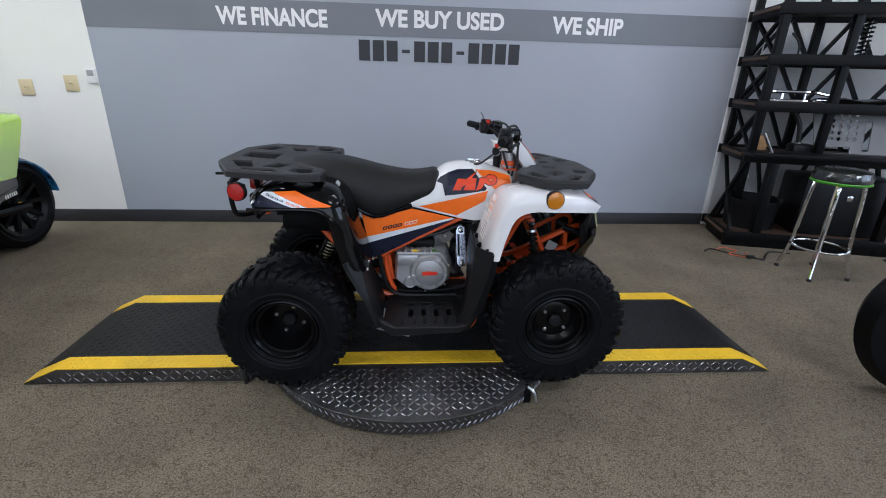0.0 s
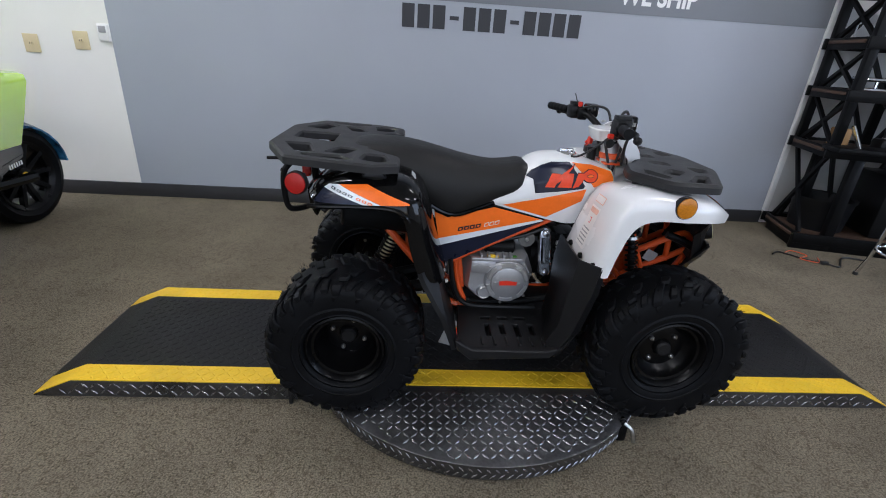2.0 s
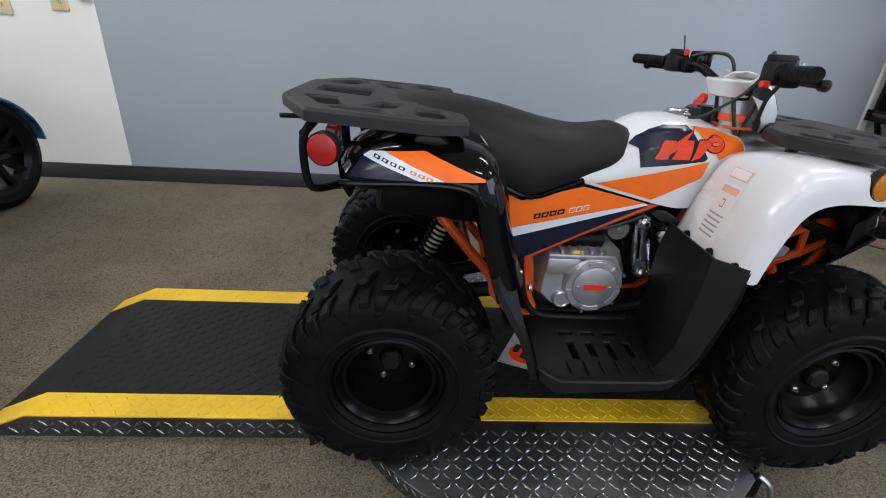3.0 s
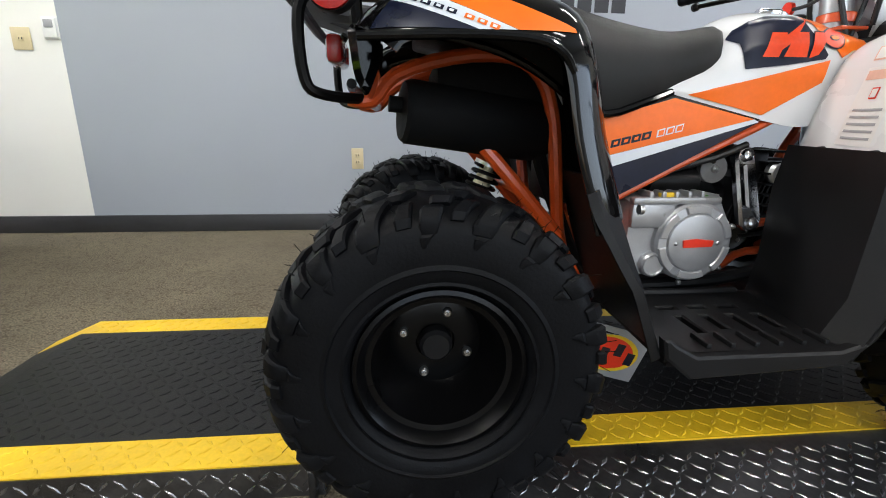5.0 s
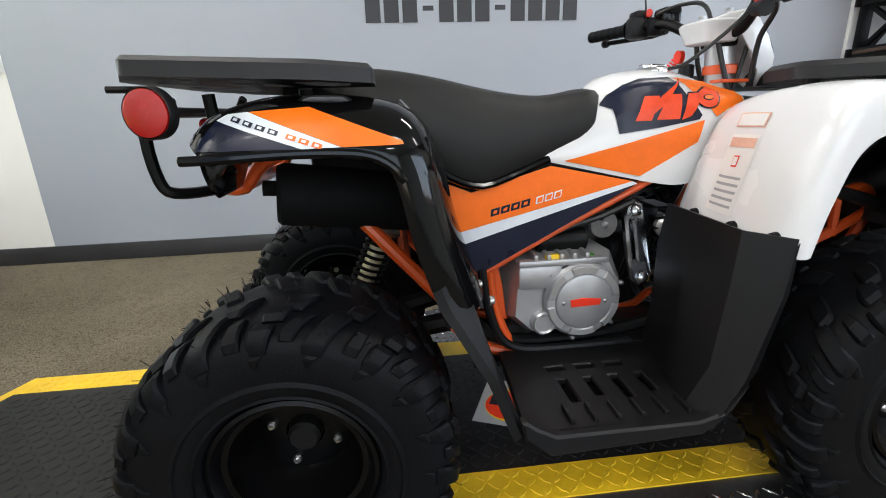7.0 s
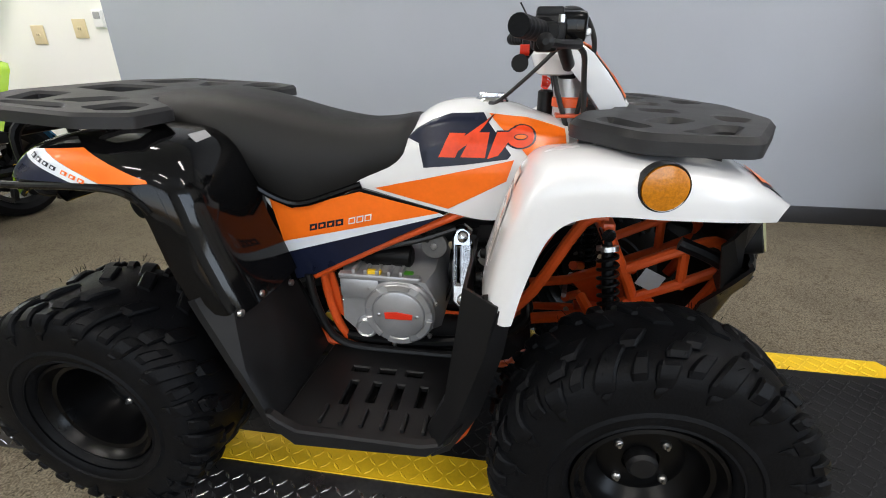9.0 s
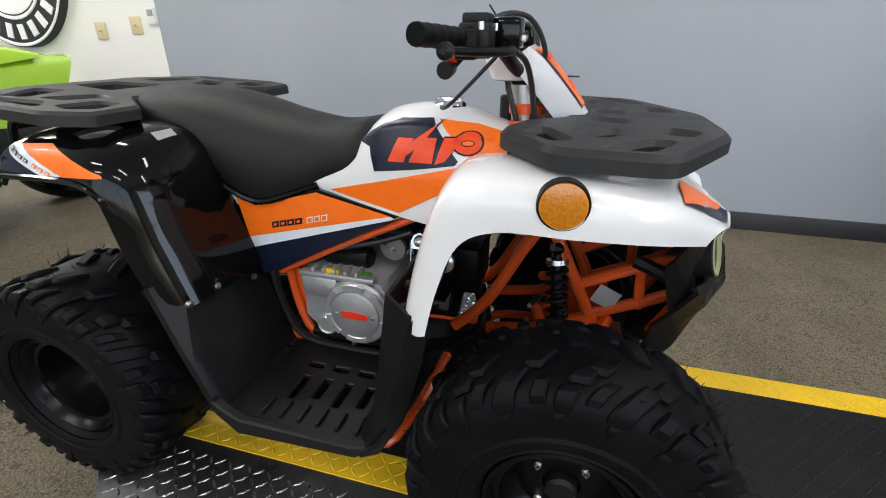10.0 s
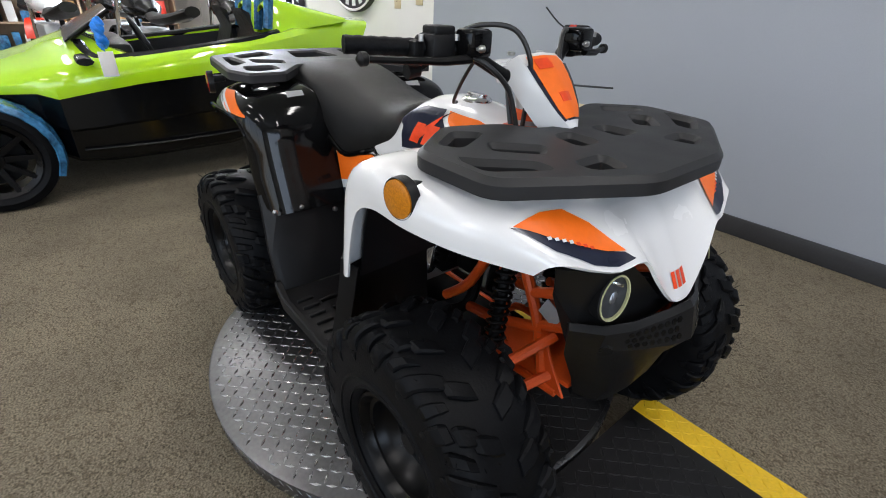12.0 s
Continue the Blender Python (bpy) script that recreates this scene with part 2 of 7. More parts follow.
def tube(pts, r, n=10, soft=0, bm=None, caps=True):
    pts = smooth_path(pts, soft) if soft else [Vector(p) for p in pts]
    rings = []
    up = None
    for i, p in enumerate(pts):
        d = (pts[min(i + 1, len(pts) - 1)] - pts[max(i - 1, 0)]).normalized()
        if up is None:
            up = d.orthogonal().normalized()
        up = (up - d * up.dot(d)).normalized()
        side = d.cross(up)
        rr = r[min(i, len(r) - 1)] if isinstance(r, (list, tuple)) else r
        rings.append([p + rr * (up * math.cos(2 * math.pi * k / n) + side * math.sin(2 * math.pi * k / n)) for k in range(n)])
    return loft(rings, True, caps, bm)


def lathe(profile, n=40, c=(0, 0, 0), axis="y", bm=None, caps=True):
    """profile: (along the axis, radius)."""
    rings = []
    for a, r in profile:
        ring = []
        for k in range(n):
            u, v = r * math.cos(2 * math.pi * k / n), r * math.sin(2 * math.pi * k / n)
            ring.append({"y": (u, a, v), "z": (u, v, a), "x": (a, u, v)}[axis])
        rings.append([Vector(q) + Vector(c) for q in ring])
    return loft(rings, True, caps, bm)


def slab(outline, holes, z0, z1, chamfer=0.0, m=None, bm=None):
    """A plate with holes; outline and holes in x, y; m moves it."""
    from mathutils.geometry import tessellate_polygon
    b2 = bmesh.new()
    loops = [outline] + list(holes)

    def inset(loop, d, grow):
        if not d:
            return [Vector((p[0], p[1])) for p in loop]
        out, n = [], len(loop)
        area2 = sum(loop[i][0] * loop[(i + 1) % n][1] - loop[(i + 1) % n][0] * loop[i][1] for i in range(n))
        s = (1 if area2 > 0 else -1) * (-1 if grow else 1)
        for i in range(n):
            a, b, c = Vector(loop[i - 1]), Vector(loop[i]), Vector(loop[(i + 1) % n])
            d1, d2 = (b - a).normalized(), (c - b).normalized()
            n1, n2 = Vector((-d1.y, d1.x)) * s, Vector((-d2.y, d2.x)) * s
            q = (n1 + n2)
            q = q / max(0.35, q.length_squared / 2) if q.length > 1e-6 else n1
            out.append(b + q * d)
        return out

    tops = [inset(lp, chamfer, i > 0) for i, lp in enumerate(loops)]
    flat = [[Vector((p.x, p.y, 0)) for p in lp] for lp in tops]
    tris = tessellate_polygon(flat)
    levels = [(tops, z1), ([[Vector((p[0], p[1])) for p in lp] for lp in loops], z1 - chamfer), ([[Vector((p[0], p[1])) for p in lp] for lp in loops], z0)]
    if not chamfer:
        levels = [levels[0], levels[2]]
    vs = [[[b2.verts.new((p.x, p.y, z)) for p in lp] for lp in lps] for lps, z in levels]
    top, bot = [v for lp in vs[0] for v in lp], [v for lp in vs[-1] for v in lp]
    for t in tris:
        for verts in (top, bot):
            try:
                b2.faces.new([verts[i] for i in t])
            except ValueError:
                pass
    for a, b in zip(vs, vs[1:]):
        for la, lb in zip(a, b):
            for i in range(len(la)):
                j = (i + 1) % len(la)
                b2.faces.new((la[i], la[j], lb[j], lb[i]))
    if m is not None:
        bmesh.ops.transform(b2, matrix=m, verts=b2.verts)
    return b2 if bm is None else merge(bm, b2)


UPRIGHT = Matrix(((1, 0, 0, 0), (0, 0, -1, 0), (0, 1, 0, 0), (0, 0, 0, 1)))  # x, y, thickness -> x, thickness, z


def side_plate(outline, y0, y1, holes=(), bm=None, chamfer=0.0):
    """A plate drawn in x, z that spans y0..y1 (chamfered towards y0)."""
    return slab(outline, holes, -y1, -y0, chamfer, UPRIGHT, bm)


def mirrored(bm):
    for f in bm.faces:
        f.normal_flip()
    bmesh.ops.scale(bm, vec=(1, -1, 1), verts=bm.verts)
    return bm


def bolt(c, r, h, axis="y", n=6):
    b2 = lathe([(0, r), (-h * 0.7, r), (-h, r * 0.7)], 12, c, axis)
    return lathe([(-h, r * 0.45), (-h * 1.5, r * 0.42)], n, c, axis, b2)


def lugs(bm, spots, length, width, height, m=None):
    """Raised lozenges: spots of x, y, z, angle."""
    for x, y, z, a in spots:
        ca, sa = math.cos(a), math.sin(a)
        base = [(-length, 0), (0, -width), (length, 0), (0, width)]
        low = [bm.verts.new((x + u * ca - v * sa, y + u * sa + v * ca, z)) for u, v in base]
        top = [bm.verts.new((x + 0.6 * (u * ca - v * sa), y + 0.6 * (u * sa + v * ca), z + height)) for u, v in base]
        bm.faces.new(top)
        for i in range(4):
            j = (i + 1) % 4
            bm.faces.new((low[i], low[j], top[j], top[i]))
    return bm


# ---- the room ----
WY = 1.905
ROOM_W, ROOM_E, ROOM_S, ROOM_H = -9.5, 5.2, -6.2, 3.1
part("floor", box(((ROOM_W + ROOM_E) / 2, (ROOM_S + WY) / 2, -0.05), (ROOM_E - ROOM_W + 0.6, WY - ROOM_S + 0.6, 0.1)), CARPET, label="grey-brown flecked commercial carpet", category="carpet floor", kind="structure")
part("ceiling", box(((ROOM_W + ROOM_E) / 2, (ROOM_S + WY) / 2, ROOM_H + 0.05), (ROOM_E - ROOM_W + 0.6, WY - ROOM_S + 0.6, 0.1)), CEILING, label="off-white showroom ceiling", category="ceiling", kind="structure")


def wall_with_openings(name, x0, x1, z1, openings, thick, m, material, label):
    """A wall along x with openings of (x0, x1, z0, z1)."""
    xs = sorted({x0, x1, *[v for o in openings for v in o[:2]]})
    bm = bmesh.new()
    for a, b in zip(xs, xs[1:]):
        hit = [o for o in openings if o[0] <= a and o[1] >= b]
        spans = [(0, z1)] if not hit else [(0, hit[0][2]), (hit[0][3], z1)]
        for s, e in spans:
            if e - s > 0.001:
                box(((a + b) / 2, thick / 2, (s + e) / 2), (b - a, thick, e - s), 0, bm)
    return part(name, bm, material, label=label, category="wall", kind="structure", at=m)


# ceiling fixtures over the tubes, also over the added one near the shelving
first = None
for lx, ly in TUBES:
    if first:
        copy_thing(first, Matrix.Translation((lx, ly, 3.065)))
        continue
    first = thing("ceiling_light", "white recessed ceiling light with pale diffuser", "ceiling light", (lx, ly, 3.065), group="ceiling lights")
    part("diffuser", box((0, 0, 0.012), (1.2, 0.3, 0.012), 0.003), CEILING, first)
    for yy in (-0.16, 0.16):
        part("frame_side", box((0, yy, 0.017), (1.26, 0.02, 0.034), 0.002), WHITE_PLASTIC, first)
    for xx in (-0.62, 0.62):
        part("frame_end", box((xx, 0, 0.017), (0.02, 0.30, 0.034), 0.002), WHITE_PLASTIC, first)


# the back wall, with shop windows at its far end
WEST_WINDOWS = [(-6.9, -6.02, 0.35, 2.4), (-5.92, -5.1, 0.35, 2.4)]
wall_with_openings("wall_north", ROOM_W, ROOM_E, ROOM_H, WEST_WINDOWS, 0.15, Matrix.Translation((0, WY, 0)), WALL_WHITE, "white painted back wall of the showroom")
SOUTH_WINDOWS = [(-4.2, -1.4, 0.3, 2.7), (-1.2, 1.6, 0.3, 2.7), (1.8, 4.6, 0.3, 2.7)]
wall_with_openings("wall_south", ROOM_W, ROOM_E, ROOM_H, SOUTH_WINDOWS, 0.15, Matrix.Translation((0, ROOM_S - 0.15, 0)), WALL_WHITE, "white showroom front wall with large windows")
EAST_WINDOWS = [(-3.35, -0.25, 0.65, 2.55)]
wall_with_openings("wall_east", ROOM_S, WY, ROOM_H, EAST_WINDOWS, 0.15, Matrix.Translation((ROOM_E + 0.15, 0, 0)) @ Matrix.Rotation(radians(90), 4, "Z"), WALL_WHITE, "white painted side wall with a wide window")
part("wall_west", box((ROOM_W - 0.075, (ROOM_S + WY) / 2, ROOM_H / 2), (0.15, WY - ROOM_S, ROOM_H)), SLAT, label="grey slatted display wall", category="wall", kind="structure")

GREY_W, GREY_E = -2.485, 2.37
part("painted_panel", box(((GREY_W + GREY_E) / 2, WY - 0.002, (ROOM_H + 0.1) / 2), (GREY_E - GREY_W, 0.004, ROOM_H - 0.1)), WALL_GREY, label="light grey painted field on the back wall", category="wall", kind="structure")
part("painted_band", box(((GREY_W + GREY_E) / 2, WY - 0.0055, 1.545), (GREY_E - GREY_W, 0.003, 0.212)), BAND, label="dark grey painted band across the wall", category="wall", kind="structure")
part("painted_panel", box(((GREY_E + 0.045 + ROOM_E) / 2, WY - 0.002, (ROOM_H + 0.1) / 2), (ROOM_E - GREY_E - 0.045, 0.004, ROOM_H - 0.1)), SHADED_WHITE, label="white wall behind the shelving, toned pale grey for its shade", category="wall", kind="structure")
part("trim", box((GREY_E + 0.022, WY - 0.012, ROOM_H / 2 + 0.05), (0.038, 0.024, ROOM_H - 0.1), 0.004), WHITE_PLASTIC, label="white vertical corner trim strip", category="trim", kind="structure")
part("baseboard", box(((GREY_W + GREY_E) / 2 - 0.9, WY - 0.008, 0.05), (GREY_E - GREY_W + 1.8, 0.016, 0.1), 0.004), BASEBOARD, label="black vinyl baseboard along the wall", category="baseboard", kind="structure")
part("baseboard", box((3.85, WY - 0.008, 0.05), (2.65, 0.016, 0.1), 0.004), BASEBOARD, label="black vinyl baseboard along the wall", category="baseboard", kind="structure")


def lettering(name, text, x0, x1, z0, z1, y, material, label):
    cu = bpy.data.curves.new("text", "FONT")
    cu.body, cu.size, cu.offset = text, 1.0, 0.033
    tmp = new("text", cu)
    me = bpy.data.meshes.new_from_object(tmp.evaluated_get(bpy.context.evaluated_depsgraph_get()))
    bpy.data.objects.remove(tmp)
    bm = bmesh.new()
    bm.from_mesh(me)
    bpy.data.meshes.remove(me)
    lo = [min(v.co[i] for v in bm.verts) for i in (0, 1)]
    hi = [max(v.co[i] for v in bm.verts) for i in (0, 1)]
    for v in bm.verts:
        v.co = ((v.co.x - lo[0]) / (hi[0] - lo[0]) * (x1 - x0) + x0, y, (v.co.y - lo[1]) / (hi[1] - lo[1]) * (z1 - z0) + z0)
    return part(name, bm, material, label=label, category="lettering", kind="structure")


for words, a, b, dz in (("WE FINANCE", -1.58, -0.80, -0.01), ("WE BUY USED", -0.455, 0.495, 0.008), ("WE SHIP", 0.86, 1.405, 0.0)):
    lettering("wall_lettering", words, a, b, 1.492 + dz, 1.612 + dz, WY - 0.009, LETTER, "white bold sans lettering on the dark band")
bm = bmesh.new()
for i in range(12):
    x = -0.591 + (i + 0.5) * 1.228 / 12
    dash = i in (3, 7)
    box((x, WY - 0.006, 1.340), (0.06 if dash else 0.082, 0.004, 0.024 if dash else 0.143), 0, bm)
part("number_bars", bm, LETTER_DARK, label="row of charcoal bars on the grey wall", category="lettering", kind="structure")


def wall_plate(x, z, w, h, material, label, kind_of):
    t = thing(kind_of, label, "wall plate", (x, WY, z))
    part("cover_plate", box((0, -0.004, 0), (w, 0.008, h), 0.003), material, t)
    if kind_of == "thermostat":
        part("display", box((0, -0.016, 0.02), (w * 0.55, 0.018, h * 0.36), 0.003), LABEL_GREY, t, "grey display")
        part("case", box((0, -0.012, 0), (w * 0.85, 0.016, h * 0.9), 0.004), WHITE_PLASTIC, t)
    else:
        for dz in ((-0.02, 0.02) if kind_of == "power_outlet" else (0,)):
            part("socket" if dz else "switch", box((0, -0.01, dz), (0.03, 0.006, 0.026), 0.003), material, t)
            for dx in (-0.007, 0.007):
                part("slot", box((dx, -0.0135, dz), (0.003, 0.002, 0.011)), LETTER_DARK, t)
    return t


wall_plate(-3.00, 1.02, 0.095, 0.113, PLATE_IVORY, "ivory plastic switch plate on the white wall", "switch_plate")
wall_plate(-2.68, 1.055, 0.095, 0.113, PLATE_IVORY, "ivory plastic switch plate on the white wall", "switch_plate")
wall_plate(-2.525, 1.11, 0.08, 0.11, WHITE_PLASTIC, "white wall thermostat with grey display", "thermostat")
wall_plate(-0.945, 0.432, 0.070, 0.122, PLATE_IVORY, "ivory power outlet low on the grey wall", "power_outlet")

# the round sign on the white wall
sign = thing("round_sign", "round black and white metal sign on the wall", "sign", (-3.72, WY, 1.46))
part("disc", lathe([(0, 0.55), (-0.05, 0.55), (-0.055, 0.545), (-0.055, 0.53), (-0.05, 0.53)], 72), LETTER_DARK, sign)
part("rim_ring", lathe([(-0.052, 0.545), (-0.06, 0.54), (-0.06, 0.525), (-0.052, 0.52)], 72, caps=False), LETTER, sign, "white outer ring")
part("inner_ring", lathe([(-0.052, 0.365), (-0.058, 0.36), (-0.058, 0.345), (-0.052, 0.34)], 72, caps=False), LETTER, sign, "white inner ring")
part("centre_disc", lathe([(-0.05, 0.33), (-0.056, 0.33)], 60), LETTER, sign, "white centre")
part("centre_mark", side_plate([(-0.2, 0.18), (0, -0.2), (0.2, 0.18), (0.1, 0.2), (0, 0.02), (-0.1, 0.2)], -0.062, -0.057), LETTER_DARK, sign, "black pointed mark")
for k in range(22):
    a = radians(-165 + k * 15.7)
    r3 = Matrix.Rotation(-a - math.pi / 2, 3, "Y")
    part("letter_bar", box((0.445 * math.cos(a), -0.053, 0.445 * math.sin(a)), (0.055, 0.008, 0.1), 0, None, r3), LETTER, sign, "white bar" if k == 0 else "")

# ---- the turntable and its ramps ----
DX, DY, DR, DZ = -0.185, 0.056, 0.645, 0.070
RN, RF = -0.249, 0.397
turntable = thing("turntable", "round steel tread plate turntable with a black runway", "turntable", (DX, DY, 0))
part("deck", lathe([(0.012, DR - 0.03), (0.012, DR - 0.006), (DZ - 0.012, DR - 0.004), (DZ - 0.003, DR - 0.001), (DZ, DR - 0.006), (DZ, 0.001)], 96, axis="z"), TREAD_PLATE, turntable)
part("base", lathe([(0, DR - 0.12), (0.012, DR - 0.12)], 60, axis="z"), BLACK_STEEL, turntable)


def strip(xa, xb, y0, y1, z, h):
    return box(((xa + xb) / 2, (y0 + y1) / 2, z + h / 2), (xb - xa, y1 - y0, h), 0.001)


def disc_strip(y0, y1, z, h):
    """A strip across the disc, ending on its rim."""
    R = DR - 0.012
    pts = []
    for s in (1, -1):
        for k in range(9):
            y = y0 + (y1 - y0) * (k / 8 if s > 0 else 1 - k / 8)
            pts.append((s * math.sqrt(max(R * R - (y - DY) ** 2, 0.0)), y - DY))
    return slab(pts, [], z, z + h)


part("runway", disc_strip(RN + 0.085, RF - 0.085, DZ, 0.004), MAT_BLACK, turntable, "black coated runway")
part("safety_stripe", disc_strip(RN, RN + 0.085, DZ, 0.0035), YELLOW, turntable, "yellow safety stripe")
part("safety_stripe", disc_strip(RF - 0.085, RF, DZ, 0.0035), YELLOW, turntable, "yellow safety stripe")


def plate_spots(x0, x1, y0, y1, pitch, z, keep):
    out = []
    nx, ny = int((x1 - x0) / pitch), int((y1 - y0) / pitch)
    for i in range(nx):
        for j in range(ny):
            x, y = x0 + (i + 0.5) * pitch, y0 + (j + 0.5) * pitch
            if keep(x, y):
                out.append((x, y, z, radians(45 if (i + j) % 2 else -45)))
    return out


P = 0.026
inside = lambda x, y: (x * x + y * y) < (DR - 0.022) ** 2
bare = plate_spots(-DR, DR, -DR, RN - DY - 0.006, P, DZ, inside) + plate_spots(-DR, DR, RF - DY + 0.006, DR, P, DZ, inside)
part("tread_pattern", lugs(bmesh.new(), bare, 0.0145, 0.0038, 0.0016), TREAD_LUG, turntable, kind="stuff")
part("tread_pattern", lugs(bmesh.new(), plate_spots(-DR, DR, RN - DY + 0.09, RF - DY - 0.09, P, DZ + 0.004, inside), 0.0145, 0.0038, 0.0016), MAT_BLACK, turntable, kind="stuff")
part("tread_pattern", lugs(bmesh.new(), plate_spots(-DR, DR, RN - DY + 0.004, RN - DY + 0.083, P, DZ + 0.0035, inside), 0.0145, 0.0038, 0.0016), YELLOW, turntable, kind="stuff")
# lozenges round the rim
bm = bmesh.new()
n_rim = 150
for k in range(n_rim):
    for row, z in ((0, 0.024), (1, 0.048)):
        a = 2 * math.pi * (k + 0.5 * row) / n_rim
        b2 = lugs(bmesh.new(), [(0, 0, 0, radians(45 if row else -45))], 0.0145, 0.0038, 0.0016)
        bmesh.ops.transform(b2, matrix=Matrix.Rotation(a, 4, "Z") @ Matrix.Translation((DR - 0.0055, 0, z)) @ Matrix.Rotation(radians(90), 4, "Y"), verts=b2.verts)
        merge(bm, b2)
part("rim_pattern", bm, TREAD_LUG, turntable, kind="stuff")
latch = thing("turntable_latch", "small zinc turntable lock with a bent pin", "latch", (0.255, -0.415, 0.0))
part("bracket", box((0, 0.01, 0.035), (0.03, 0.035, 0.07), 0.005), BLACK_STEEL, latch)
part("pin", tube([(0.0, -0.005, 0.075), (0.02, -0.02, 0.06), (0.03, -0.028, 0.02)], 0.006, 8, 3), BOLT_STEEL, latch)
part("eye", lathe([(-0.004, 0.008), (0.004, 0.008)], 12, (0.0, 0.012, 0.077), "y"), CHROME, latch)


def ramp(xa, xb, label):
    """xa: the end at the turntable; xb: the tip on the floor."""
    s = 1 if xb > xa else -1
    t = thing("ramp", label, "ramp", (xa, 0, 0), group="ramps of the turntable")
    L, H, E = abs(xb - xa), 0.065, 0.135

    def prism(y0, y1, top_in, z0=0.0, bm=None):
        """Flat top, then a slope to the tip."""
        rings = []
        for y in (y0, y1):
            rings.append([(0, y, z0), (0, y, H + top_in), (s * (L - E), y, H + top_in), (s * (L - 0.004), y, 0.006 + top_in), (s * L, y, z0)])
        return loft(rings, True, True, bm)

    part("frame", prism(RN, RF, 0.0), TREAD_PLATE, t, "steel tread plate skirts")
    part("runway", prism(RN + 0.085, RF - 0.085, 0.0035, 0.004), MAT_BLACK, t, "black coated runway")
    for y0, y1 in ((RN + 0.002, RN + 0.085), (RF - 0.085, RF - 0.002)):
        part("safety_stripe", prism(y0, y1, 0.003, 0.004), YELLOW, t, "yellow safety stripe")
    top = lugs(bmesh.new(), plate_spots(0.02, L - E - 0.01, RN + 0.095, RF - 0.095, P, H + 0.0035, lambda x, y: True), 0.0145, 0.0038, 0.0016)
    if s < 0:
        mirror_x(top)
    part("tread_pattern", top, MAT_BLACK, t, kind="stuff")
    for y0 in (RN + 0.004, RF - 0.083):
        yl = lugs(bmesh.new(), plate_spots(0.02, L - E - 0.01, y0, y0 + 0.08, P, H + 0.003, lambda x, y: True), 0.0145, 0.0038, 0.0016)
        if s < 0:
            mirror_x(yl)
        part("stripe_pattern", yl, YELLOW, t, kind="stuff")
    sk = lugs(bmesh.new(), plate_spots(0.01, L - 0.02, 0.006, H - 0.004, P, 0, lambda x, y: y < (L - x) * 0.42 - 0.012 or x < L - E - 0.02), 0.0145, 0.0038, 0.0016)
    bmesh.ops.transform(sk, matrix=Matrix.Translation((0, RN, 0)) @ UPRIGHT, verts=sk.verts)
    if s < 0:
        mirror_x(sk)
    part("skirt_pattern", sk, TREAD_LUG, t, kind="stuff")
    return t


def mirror_x(bm):
    bmesh.ops.scale(bm, vec=(-1, 1, 1), verts=bm.verts)
    bmesh.ops.reverse_faces(bm, faces=bm.faces)
    return bm


ramp(-0.835, -1.71, "long steel ramp with black top and yellow edges")
ramp(0.465, 1.375, "long steel ramp with black top and yellow edges")
part("hinge_strap", box((0, 0, 0.034), (0.012, 0.02, 0.066), 0.002), CABLE, label="black rubber strap at the ramp joint", category="strap", at=Matrix.Translation((-0.852, RN - 0.014, 0)))


# ---- the quad bike; local x forward, y = 0 on its centre line ----
YC = 0.03
quad = thing("quad_bike", "white, orange and black youth quad bike on the turntable", "quad bike", (0, YC, 0))
GROUND = DZ + 0.004
SIDES = (-1, 1)


def both(name, make, material, label="", sharp=35):
    """The same part on the near and the far side."""
    for s in SIDES:
        bm = make()
        if s > 0:
            mirrored(bm)
        part(name, bm, material, quad, label, sharp)


